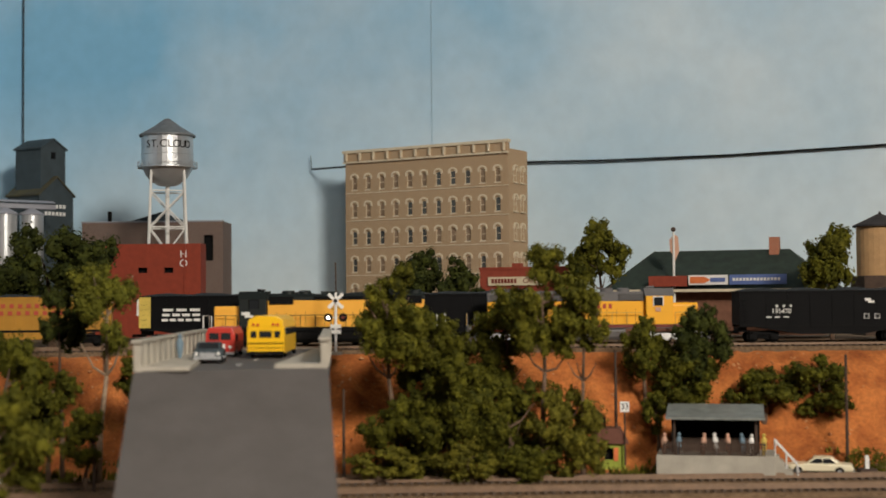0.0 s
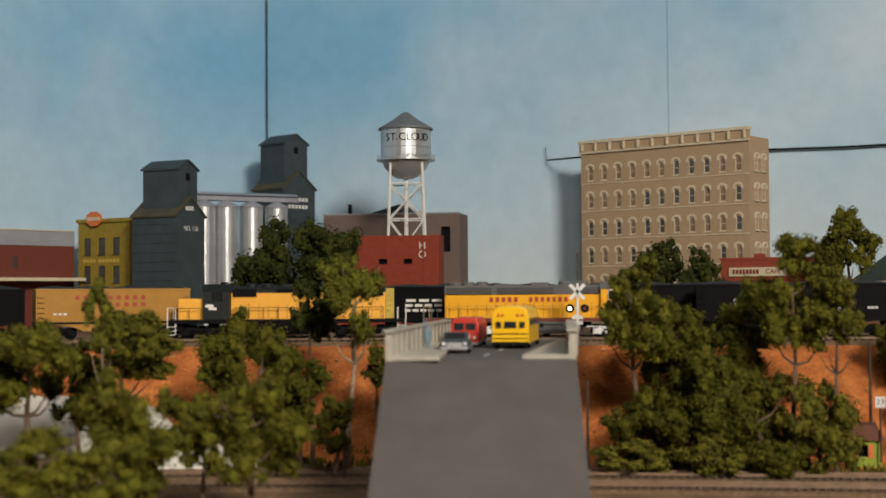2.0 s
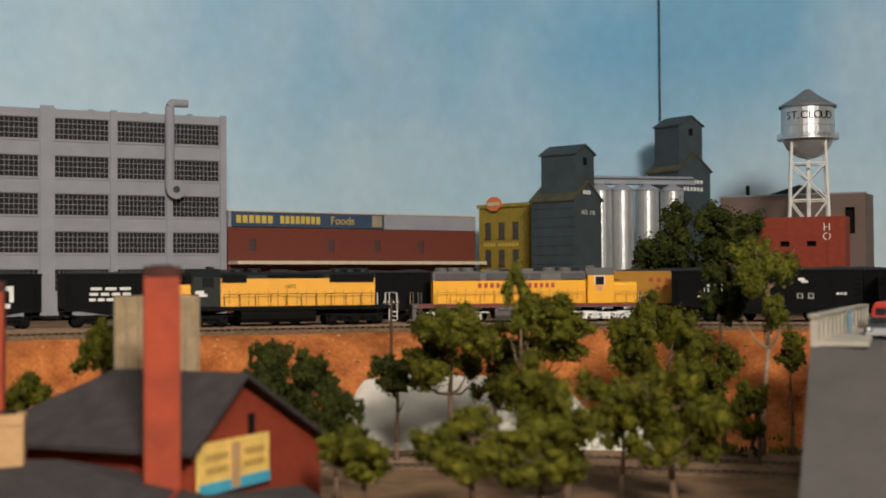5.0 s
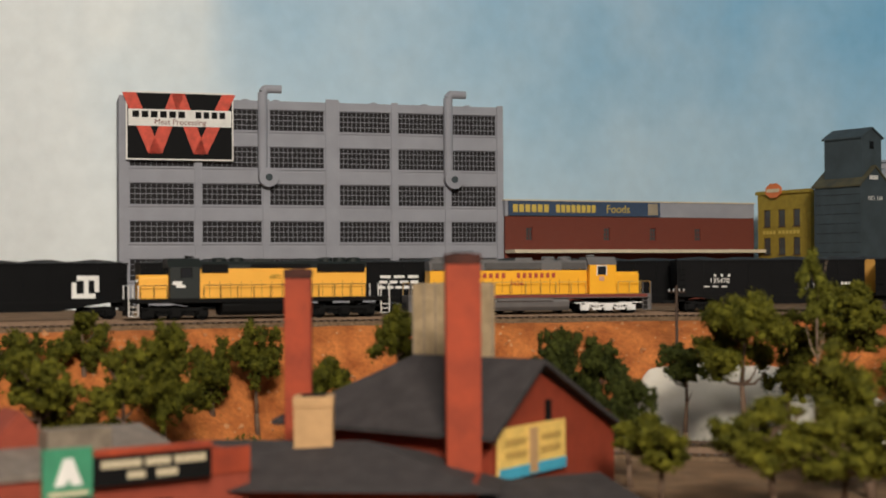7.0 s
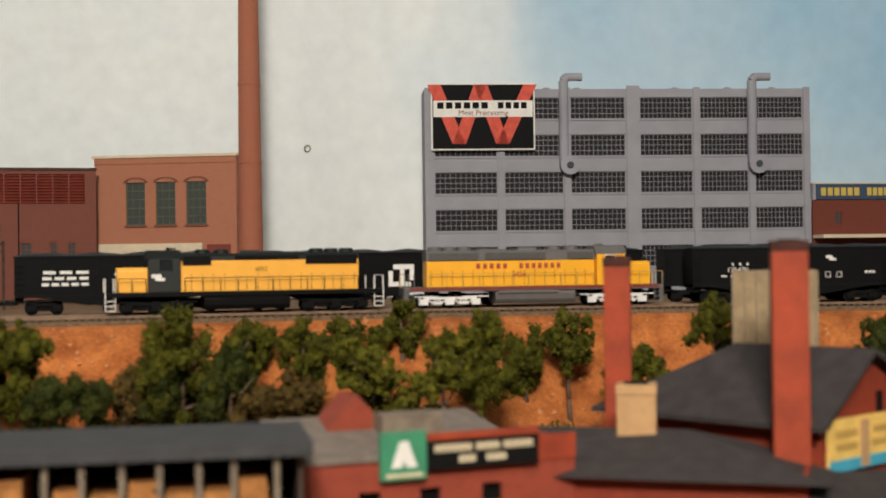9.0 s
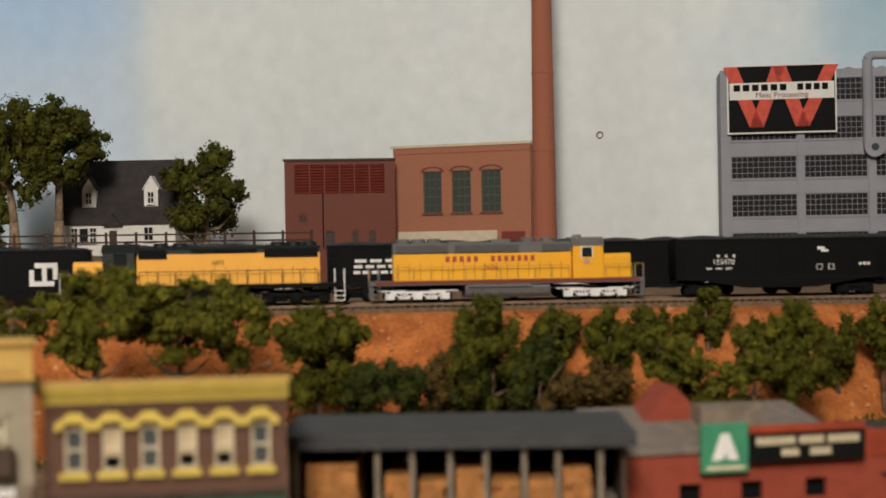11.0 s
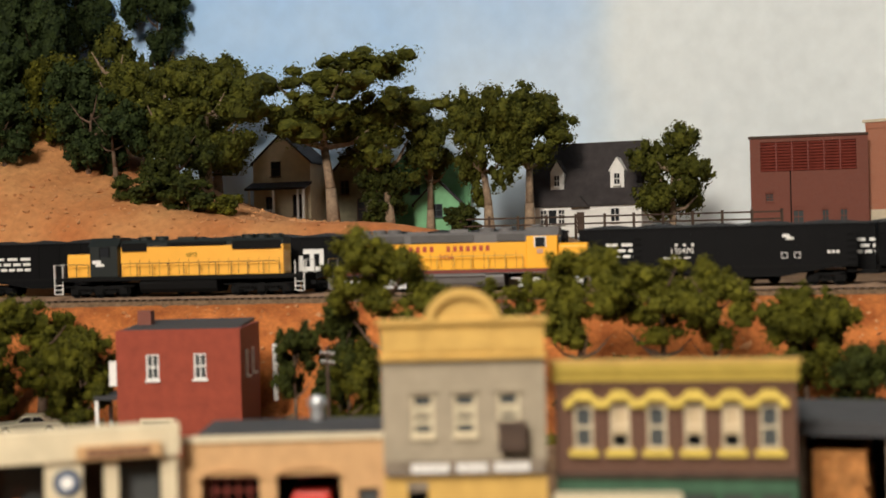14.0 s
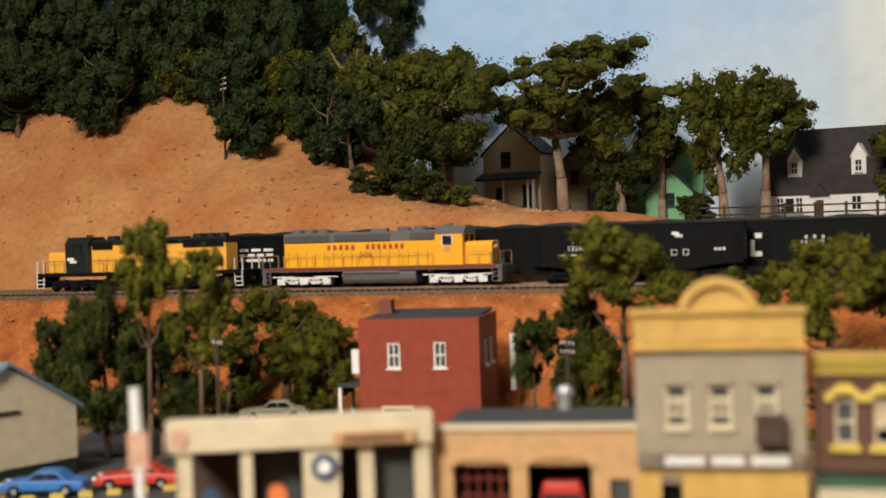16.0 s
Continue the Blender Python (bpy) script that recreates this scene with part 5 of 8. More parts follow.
    part("shaft", Solid().lathe([(0.0165, 0), (0.0158, 0.03), (0.0150, 0.10), (0.0144, 0.1735), (0.0137, 0.27), (0.0126, 0.38), (0.0115, 0.50), (0.0002, 0.50)], 28), STACK, t)
    for z, r in ((0.170, 0.0152), (0.270, 0.0144)):
        part("band", Solid().lathe([(r - 0.001, z - 0.0005), (r, z), (r, z + 0.003), (r - 0.001, z + 0.0035)], 28), STACK, t)
    part("cap", Solid().lathe([(0.0112, 0.500), (0.0128, 0.502), (0.0128, 0.512), (0.009, 0.512), (0.009, 0.503)], 28), STACK, t)


power_house()


def gable_house(name, L, R, z0, eave, ridge, depth, wall_mat, roof_mat, label, front_gable=False, openings=(), frame_mat=None):
    m, w = site(*L, *R, z0)
    t = thing(name, m, label, "house", "houses")
    e, r = eave - z0, ridge - z0
    k = 0.003
    if front_gable:
        part("body", Solid().prism([(0, 0), (w, 0), (w, e), (w / 2, r), (0, e)], 0, depth), wall_mat, t)
        part("roof", Solid().prism([(-k, e - k), (w / 2, r), (w / 2, r + 0.0025), (-k, e)], -k, depth + k), roof_mat, t)
        part("roof", Solid().prism([(w / 2, r), (w + k, e - k), (w + k, e), (w / 2, r + 0.0025)], -k, depth + k), roof_mat, t)
    else:
        part("body", Solid().extrude_x([(0, 0), (depth, 0), (depth, e), (depth / 2, r), (0, e)], 0, w), wall_mat, t)
        part("roof", Solid().extrude_x([(-k, e - k), (-k, e), (depth / 2, r + 0.0025), (depth / 2, r)], -k, w + k), roof_mat, t)
        part("roof", Solid().extrude_x([(depth / 2, r), (depth / 2, r + 0.0025), (depth + k, e), (depth + k, e - k)], -k, w + k), roof_mat, t)
    for x0, x1, a, b, cols, rows in openings:
        put_window(window_set(x1 - x0, b - a, 0.0009, cols, rows, 0, True, frame_mat or WHITE, GLASS), t, x0, -0.0022, a)
    lap = Solid()
    for i in range(1, int(e / 0.0032)):
        lap.box(0, w, -0.0004, 0, 0.0032 * i, 0.0032 * i + 0.0006)
    part("clapboards", lap, wall_mat, t)
    return t, w


def houses():
    t, w = gable_house("cottage", (-1.747, 0.412), (-1.666, 0.530), 0.150, 0.190, 0.264, 0.072, WHITE, DARKROOF, "white clapboard cottage with a steep dark roof and dormers", openings=[(0.016, 0.025, 0.016, 0.034, 2, 3), (0.026, 0.038, 0.016, 0.034, 1, 1), (0.039, 0.048, 0.016, 0.034, 2, 3), (0.105, 0.117, 0.017, 0.034, 2, 2)])
    for x in (0.028, 0.104):
        d = part("dormer", Solid().prism([(x, 0.054), (x + 0.017, 0.054), (x + 0.017, 0.080), (x + 0.0085, 0.094), (x, 0.080)], 0.0065, 0.040), WHITE, t, "white gabled dormer")
        part("dormer_roof", Solid().prism([(x - 0.0015, 0.0782), (x + 0.0085, 0.094), (x + 0.0085, 0.0956), (x - 0.0015, 0.0800)], 0.0050, 0.040).prism([(x + 0.0085, 0.094), (x + 0.0185, 0.0782), (x + 0.0185, 0.0800), (x + 0.0085, 0.0956)], 0.0050, 0.040), WHITE if x > 0.05 else DARKROOF, d)
        put_window(window_set(0.0085, 0.0145, 0.0009, 2, 2, 0, True, WHITE, GLASS), t, x + 0.0043, 0.0045, 0.0620)
    part("door_hood", Solid().prism([(0.056, 0.036), (0.080, 0.036), (0.068, 0.050)], -0.008, 0.012), DARKROOF, t)
    part("door", Solid().box(0.063, 0.072, -0.0012, 0, 0.004, 0.030), FENCEWOOD, t)
    gable_house("green_house", (-1.824, 0.284), (-1.806, 0.340), 0.150, 0.196, 0.226, 0.05, MINT, DARKROOF, "mint green cottage with a small gabled front", True, [(0.020, 0.036, 0.030, 0.046, 2, 2)], SLATE)
    t, w = gable_house("green_house", (-1.913, 0.262), (-1.880, 0.372), 0.150, 0.235, 0.294, 0.05, MINT, DARKROOF, "tall mint green gabled house behind the trees", True, [(0.035, 0.048, 0.062, 0.082, 2, 2), (0.062, 0.075, 0.062, 0.082, 2, 2)], SLATE)
    part("chimney", Solid().box(0.060, 0.070, -0.012, -0.002, 0.05, 0.092), REDBRICK, t)
    t, w = gable_house("porch_house", (-1.925, 0.090), (-1.885, 0.160), 0.170, 0.256, 0.292, 0.06, CREAM, DARKROOF, "cream two-storey house with a columned porch", True, [(0.026, 0.040, 0.068, 0.088, 1, 2), (0.018, 0.028, 0.022, 0.042, 2, 2), (0.056, 0.068, 0.016, 0.044, 1, 1)], FENCEWOOD)
    porch = part("porch_roof", Solid().extrude_x([(-0.024, 0.050), (0.0, 0.058), (0.0, 0.061), (-0.025, 0.053)], -0.002, w + 0.002), DARKROOF, t)
    part("porch_floor", Solid().box(0, w, -0.023, 0, 0.0, 0.012), CREAM, t)
    for x in (0.002, 0.036, 0.070, w - 0.003):
        part("porch_column", Solid().box(x, x + 0.0025, -0.0225, -0.0200, 0.012, 0.051), WHITE, t)
    rail = Solid().box(0.003, 0.036, -0.0220, -0.0212, 0.0235, 0.0248)
    for k in range(9):
        rail.box(0.006 + 0.0036 * k, 0.007 + 0.0036 * k, -0.0220, -0.0212, 0.012, 0.0235)
    part("porch_rail", rail, WHITE, t)
    # the shadow over this house is put into its dark olive siding
    gable_house("shaded_house", (-1.900, 0.190), (-1.872, 0.250), 0.165, 0.240, 0.275, 0.05, material("shaded_olive_siding", (0.16, 0.15, 0.09)), DARKROOF, "shaded olive house under the oak", True, [(0.012, 0.024, 0.048, 0.066, 2, 2), (0.034, 0.046, 0.014, 0.042, 1, 2)], FENCEWOOD)
    fence = thing("rail_fence", pose(0, 0, 0), "dark wooden rail fence along the terrace", "fence")
    a, b = Vector((-1.640, 0.300, 0.0)), Vector((-1.520, 0.640, 0.0))
    for k in range(12):
        p = a.lerp(b, k / 11)
        z = ground_z(p.x, p.y)
        part("post", Solid().box(p.x - 0.0012, p.x + 0.0012, p.y - 0.0012, p.y + 0.0012, z - 0.002, 0.176), FENCEWOOD, fence)
    for z in (0.165, 0.173):
        part("rail", Solid().tube((a.x, a.y, z), (b.x, b.y, z), 0.0011, n=6), FENCEWOOD, fence)


houses()


def depot():
    m, w = site(0.200, 1.745, 0.462, 1.640, 0.105)
    t = thing("depot", m, "railway depot with a dark green hipped roof and signs", "building")
    part("wall_shell", Solid().box(0.014, w - 0.014, 0.02, 0.13, 0, 0.060), material("depot_brick", (0.22, 0.10, 0.06), 0.85), t)
    e, r, d = 0.056, 0.106, 0.14
    v = [(0, 0, e), (w, 0, e), (w, d, e), (0, d, e), (0.052, d / 2, r), (w - 0.058, d / 2, r)]
    part("hip_roof", Solid().add(v, [(0, 1, 5, 4), (1, 2, 5), (2, 3, 4, 5), (3, 0, 4), (3, 2, 1, 0)]), GREENROOF, t)
    part("fascia", Solid().box(0, w, -0.001, 0.0015, e - 0.003, e + 0.0005).box(w - 0.0015, w, 0.0015, d, e - 0.003, e + 0.0005), HOTELTRIM, t, "pale eaves board")
    v = [(0.070, -0.002, 0.064), (0.130, -0.002, 0.064), (0.100, 0.050, 0.095), (0.085, 0.060, 0.100), (0.115, 0.060, 0.100)]
    part("cross_gable", Solid().add([(0.062, -0.003, 0.062), (0.138, -0.003, 0.062), (0.128, 0.060, 0.096), (0.072, 0.060, 0.096)], [(0, 1, 2, 3)]), GREENROOF, t)
    part("chimney", Solid().box(w - 0.082, w - 0.070, 0.060, 0.074, 0.090, 0.121), REDBRICK, t)
    sign = part("sign_board", Solid().box(0.112, 0.160, -0.006, -0.003, 0.0615, 0.0735), WHITE, t, "white sign with a red pointed mark")
    part("arrow", Solid().prism([(0.114, 0.0635), (0.132, 0.0635), (0.139, 0.0675), (0.132, 0.0715), (0.114, 0.0715)], -0.0066, -0.006), ORANGE, sign)
    part("arrow_stripe", Solid().box(0.139, 0.157, -0.0066, -0.006, 0.0650, 0.0700), SIGNBLUE, sign)
    sign = part("sign_board", Solid().box(0.162, 0.230, -0.006, -0.003, 0.0615, 0.0735), SIGNBLUE, t, "blue sign with pale lettering")
    bars("word_bar", 0.166, 0.224, 0.0660, 0.0035, WHITE, sign, -0.0066, 14, 0.3)
    part("low_wall_sign", Solid().box(0.062, 0.110, -0.005, -0.003, 0.060, 0.073), BRICKRED, t)
    t = thing("flagpole", pose(0.287, 1.715, 0.105), "white flagpole with a furled red and white flag", "flagpole")
    part("pole", Solid().tube((0, 0, 0), (0, 0, 0.128), 0.0022, 0.0014, 8), WHITE, t)
    part("finial", Solid().ball((0, 0, 0.131), 0.003), FENCEWOOD, t)
    flag = Solid().add([(0.001, 0, 0.125), (0.006, 0.002, 0.122), (0.007, 0.0, 0.104), (0.002, -0.001, 0.092), (-0.004, 0.001, 0.104), (-0.005, 0.002, 0.118)], [(0, 1, 2, 3), (0, 3, 4, 5)])
    part("flag", flag, PINK, t)
    t = thing("wooden_tank", pose(0.520, 1.640, 0.105), "tan wooden water tank with a dark conical roof", "water tank")
    part("stand", Solid().box(-0.028, 0.028, -0.028, 0.028, 0, 0.070), FENCEWOOD, t)
    s = Solid()
    for k in range(28):
        a = 360 * k / 28
        s.box(0.0255, 0.0272, -0.0030, 0.0030, 0.070, 0.129, pose(0, 0, 0, 0, 0, a))
    part("tub", s.lathe([(0.0258, 0.070), (0.0258, 0.129)], 28), TAN, t)
    part("roof", Solid().lathe([(0.0315, 0.128), (0.0315, 0.130), (0.004, 0.143), (0.0002, 0.1435)], 28), DARKROOF, t)
    part("finial", Solid().ball((0, 0, 0.1445), 0.002), DARKROOF, t)
    m, w = site(0.048, 1.779, 0.157, 1.733, 0.105)
    t = thing("cafe", m, "low red brick cafe with a white sign", "building")
    part("wall_shell", Solid().box(0, w, 0, 0.05, 0, 0.084), BRICKRED, t)
    part("parapet", Solid().box(-0.001, w + 0.001, -0.001, 0.003, 0.084, 0.087).box(0.040, 0.052, 0.01, 0.02, 0.087, 0.092).box(0.085, 0.100, 0.01, 0.02, 0.087, 0.093), BRICKRED, t)
    sign = part("sign_board", Solid().box(0.012, 0.085, -0.003, -0.001, 0.0635, 0.0745), CREAM, t, "white cafe sign")
    bars("name_bar", 0.017, 0.052, 0.0665, 0.0055, DARKRED, sign, -0.0036, 8, 0.3)
    writing("CAFE", 0.0082, DARKRED, sign, on_front(0.069, -0.0036, 0.0692))


depot()

# ---- the road, its bridge and what stands on it ----
def road_bridge():
    t = thing("road_bridge", pose(0, 0, 0), "grey road ramp rising to a concrete bridge at the level crossing", "bridge", kind="structure")
    a, b, c, d = (-0.201, 0.898), (-0.077, 0.926), (-0.221, 1.300), (-0.106, 1.305)
    z = 0.1055
    part("deck", Solid().add([(*a, z), (*b, z), (*d, z), (*c, z), (*a, z - 0.012), (*b, z - 0.012), (*d, z - 0.012), (*c, z - 0.012)], [(0, 1, 2, 3), (7, 6, 5, 4), (0, 4, 5, 1), (1, 5, 6, 2), (3, 2, 6, 7), (0, 3, 7, 4)]), ROAD, t)
    e, f = (-0.164, 0.600, -0.062), (-0.040, 0.628, -0.060)
    part("ramp", Solid().add([(*a, z), (*b, z), f, e, (*a, -0.08), (*b, -0.08), (f[0], f[1], -0.08), (e[0], e[1], -0.08)], [(0, 3, 2, 1), (0, 4, 7, 3), (1, 2, 6, 5), (2, 3, 7, 6), (0, 1, 5, 4), (4, 5, 6, 7)]), ROAD, t, "smooth grey sloping roadway")
    for p, q, s in ((a, c, 1), (b, d, -1)):
        n = Vector((q[0] - p[0], q[1] - p[1], 0)).normalized()
        m = pose(p[0], p[1], z, 0, 0, math.degrees(math.atan2(n.y, n.x)))
        ln = math.hypot(q[0] - p[0], q[1] - p[1]) * (0.88 if s > 0 else 0.80)
        y0, y1 = (-0.005, 0.0) if s > 0 else (0.0, 0.005)
        made = [part("parapet", Solid().box(0, ln, y0, y1, -0.010, 0.0185).box(-0.002, ln, y0 - 0.0012, y1 + 0.0012, 0.0185, 0.0205), CONCRETE, t, "weathered concrete parapet")]
        for k in range(14):
            x = 0.012 + (ln - 0.02) * k / 13
            made.append(part("baluster", Solid().box(x, x + 0.004, y0 - 0.0010, y1 + 0.0010, 0.002, 0.0185), CONCRETE, t))
        near, far = ((-0.036, -0.014) if s > 0 else (0.036, 0.014))
        edge = y0 if s > 0 else y1
        v = [(0, edge, 0.0002), (ln, edge, 0.0002), (ln, far, 0.0002), (0, near, 0.0002)]
        v += [(x, y, 0.0030) for x, y, z0 in v]
        made.append(part("footway", Solid().add(v, [(0, 1, 2, 3), (7, 6, 5, 4), (0, 4, 5, 1), (1, 5, 6, 2), (2, 6, 7, 3), (3, 7, 4, 0)]), CONCRETE, t, "pale concrete footway"))
        for ob in made:
            ob.matrix_basis = m
    part("pier", Solid().box(-0.190, -0.105, 1.215, 1.235, 0.0, z - 0.012), CONCRETE, t)
    for y in (0.97, 1.06, 1.15):
        part("centre_mark", Solid().box(-0.1455, -0.1440, y, y + 0.020, z + 0.0002, z + 0.0005), WHITE, t)
    part("crossing_plank", Solid().box(-0.222, -0.110, 1.312, 1.328, RAIL_Z - 0.006, RAIL_Z - 0.0005), TIMBER, t)


road_bridge()


def wheels(parent, xs, y0, y1, r, mat=None):
    for x in xs:
        for y in (y0, y1):
            w = part("wheel", Solid().tube((x, y - 0.0014, r), (x, y + 0.0014, r), r, n=14), BLACKANDSHADE, parent)
            part("hub_cap", Solid().tube((x, y - 0.0017, r), (x, y + 0.0017, r), r * 0.45, n=10), GALV, w)


def school_bus():
    t = thing("school_bus", pose(-0.1400, 1.090, 0.1056, 0, 0, 91), "bright yellow school bus waiting on the bridge", "bus")
    w = 0.0148
    part("body", Solid().extrude_x([(-w, 0.004), (w, 0.004), (w, 0.024), (w * 0.9, 0.0305), (w * 0.55, 0.0335), (-w * 0.55, 0.0335), (-w * 0.9, 0.0305), (-w, 0.024)], 0, 0.100), BUSYELLOW, t, bevel=0.0008)
    part("bonnet", Solid().extrude_x([(-0.010, 0.004), (0.010, 0.004), (0.010, 0.014), (-0.010, 0.014)], 0.100, 0.118), BUSYELLOW, t, bevel=0.001)
    for y0, y1 in ((-0.0115, -0.0072), (-0.0048, 0.0048), (0.0072, 0.0115)):
        part("rear_window", Solid().box(-0.0008, 0, y0, y1, 0.0165, 0.0215), GLASS, t)
    for y in (-0.0095, -0.006, 0.006, 0.0095):
        part("lamp", Solid().tube((-0.0010, y, 0.0265), (0, y, 0.0265), 0.0011, n=8), RED, t)
    part("bumper", Solid().box(-0.0022, 0, -w * 0.98, w * 0.98, 0.0030, 0.0055), BLACKANDSHADE, t)
    part("stripe", Solid().box(-0.0006, 0, -w, w, 0.0115, 0.0122).box(-0.0006, 0, -w, w, 0.0080, 0.0085), BLACKANDSHADE, t)
    for k in range(8):
        for y in (-w, w):
            part("side_window", Solid().box(0.006 + 0.0115 * k, 0.0155 + 0.0115 * k, y - 0.0005, y + 0.0005, 0.0185, 0.0240), GLASS, t)
    part("mirror", Solid().box(0.099, 0.101, -w - 0.004, -w - 0.001, 0.014, 0.018).box(0.099, 0.101, w + 0.001, w + 0.004, 0.014, 0.018), BLACKANDSHADE, t)
    wheels(t, (0.022, 0.104), -0.0128, 0.0128, 0.0052)


school_bus()


def red_truck():
    t = thing("delivery_van", pose(-0.1820, 1.128, 0.1056, 0, 0, 91), "glossy red delivery van beside the bus", "van")
    w = 0.0118
    part("body", Solid().extrude_x([(-w, 0.003), (w, 0.003), (w, 0.0185), (w * 0.8, 0.0240), (-w * 0.8, 0.0240), (-w, 0.0185)], 0, 0.058), RED, t, bevel=0.0012)
    for y0, y1 in ((-0.0088, -0.0008), (0.0008, 0.0088)):
        part("windscreen", Solid().box(-0.0007, 0, y0, y1, 0.0140, 0.0195), GLASS, t)
    part("bumper", Solid().box(-0.0018, 0, -w, w, 0.0020, 0.0038), GALV, t)
    for y in (-0.0082, 0.0082):
        part("headlamp", Solid().tube((-0.0012, y, 0.0080), (0, y, 0.0080), 0.0014, n=10), WHITE, t)
    for y in (-0.0032, 0.0, 0.0032):
        part("grille_bar", Solid().box(-0.0010, 0, y - 0.0010, y + 0.0010, 0.0050, 0.0105), WHITE, t)
    for y in (-w, w):
        part("side_window", Solid().box(0.006, 0.016, y - 0.0005, y + 0.0005, 0.0130, 0.0185), GLASS, t)
    wheels(t, (0.011, 0.046), -0.0105, 0.0105, 0.0040)


red_truck()


def saloon(m, paint, label, length=0.054):
    """A saloon car of the fifties, its nose at x = 0 pointing to -x."""
    t = thing("saloon_car", m, label, "car", "parked cars")
    k, w = length / 0.054, 0.0105
    part("lower_body", Solid().prism([(0.001 * k, 0.0035), (0.0535 * k, 0.0035), (0.054 * k, 0.0065), (0.053 * k, 0.0092), (0.040 * k, 0.0100), (0.017 * k, 0.0100), (0.003 * k, 0.0088), (0, 0.0065)], -w, w), paint, t, bevel=0.0012)
    part("cabin", Solid().prism([(0.0165 * k, 0.0098), (0.044 * k, 0.0098), (0.037 * k, 0.0150), (0.0235 * k, 0.0152)], -w * 0.84, w * 0.84), paint, t, bevel=0.0010)
    for y in (-w * 0.84, w * 0.84):
        part("side_window", Solid().prism([(0.0195 * k, 0.0104), (0.0295 * k, 0.0104), (0.0295 * k, 0.0141), (0.0243 * k, 0.0141)], y - 0.0004, y + 0.0004), GLASS, t)
        part("side_window", Solid().prism([(0.0303 * k, 0.0104), (0.0400 * k, 0.0104), (0.0362 * k, 0.0141), (0.0303 * k, 0.0141)], y - 0.0004, y + 0.0004), GLASS, t)
    part("windscreen", Solid().add([(0.0172 * k, -0.0075, 0.0104), (0.0172 * k, 0.0075, 0.0104), (0.0225 * k, 0.0070, 0.0146), (0.0225 * k, -0.0070, 0.0146)], [(0, 3, 2, 1)]), GLASS, t)
    part("front_bumper", Solid().box(-0.0014, 0.0005, -w * 0.95, w * 0.95, 0.0032, 0.0050), GALV, t)
    part("rear_bumper", Solid().box(0.0535 * k, 0.055 * k, -w * 0.95, w * 0.95, 0.0032, 0.0050), GALV, t)
    for y in (-0.0078, 0.0078):
        part("headlamp", Solid().tube((-0.0006, y, 0.0072), (0.002, y, 0.0072), 0.0013, n=10), WHITE, t)
    part("grille", Solid().box(-0.0008, 0.001, -0.0055, 0.0055, 0.0052, 0.0080), GALV, t)
    wheels(t, (0.0105 * k, 0.0430 * k), -w * 0.93, w * 0.93, 0.0038)
    return t


saloon(pose(-0.1715, 1.005, 0.1056, 0, 0, 96), SLATE, "dark green saloon car with a chrome front on the bridge", 0.050)
saloon(pose(0.288, 1.176, 0.0012, 0, 0, -14), CARWHITE, "ivory saloon car parked by the refreshment stand", 0.056)
saloon(pose(-1.216, -0.178, ground_z(-1.216, -0.15) + 0.009, 0, 0, 88), CARWHITE, "white rounded saloon car parked behind the brick house", 0.054)
saloon(pose(-0.955, -0.300, 0.0028, 0, 0, 84), BLUE, "blue saloon car parked beside the filling station", 0.052)
saloon(pose(-0.965, -0.246, 0.0028, 0, 0, 86), RED, "bright red car parked beside the filling station", 0.052)


def crossing_signal():
    t = thing("crossing_signal", pose(-0.100, 1.288, 0.1005), "white crossbuck signal with round lamps at the crossing", "railway signal")
    part("post", Solid().tube((0, 0, 0), (0, 0, 0.058), 0.0013, n=8), SILVER, t)
    for a in (45, -45):
        part("crossbuck", Solid().box(-0.0095, 0.0095, -0.0022, -0.0015, -0.0016, 0.0016, pose(0, 0, 0.0500) @ Euler((0, radians(a), 0)).to_matrix().to_4x4()), WHITE, t)
    part("bracket", Solid().box(-0.0075, 0.0075, -0.0016, -0.0008, 0.0340, 0.0350), SILVER, t)
    for x in (-0.0068, 0.0068):
        disc = part("target", Solid().tube((x, -0.0014, 0.0345), (x, -0.0024, 0.0345), 0.0040, n=16), BLACKANDSHADE, t)
        part("lens", Solid().tube((x, -0.0024, 0.0345), (x, -0.0032, 0.0345), 0.0016, n=10), LAMPGLOW if x < 0 else DARKRED, disc)
    for z in (0.0245, 0.0195):
        part("plate", Solid().box(-0.0050, 0.0050, -0.0020, -0.0013, z, z + 0.0036), WHITE, t)
    part("base", Solid().box(-0.0060, 0.0060, -0.0045, 0.0045, 0.0, 0.0028), CONCRETE, t)
    part("gate_arm", Solid().box(-0.0006, 0.0006, 0.001, 0.002, 0.046, 0.086), FENCEWOOD, t)


crossing_signal()


def utility_pole(x, y, z, h, arms=2, lean=0.0, group="utility poles"):
    t = thing("utility_pole", pose(x, y, z, 0, lean, 30), "thin brown wooden utility pole", "utility pole", group)
    part("post", Solid().tube((0, 0, -0.01), (0, 0, h), 0.0016, 0.0011, 8), FENCEWOOD, t)
    for k in range(arms):
        arm = part("crossarm", Solid().box(-0.0075, 0.0075, -0.0007, 0.0007, h - 0.006 - 0.006 * k, h - 0.0048 - 0.006 * k), FENCEWOOD, t)
        for i in (-0.0065, -0.0025, 0.0025, 0.0065):
            part("insulator", Solid().tube((i, 0, h - 0.0048 - 0.006 * k), (i, 0, h - 0.0030 - 0.006 * k), 0.0005, n=5), SILVER, arm)


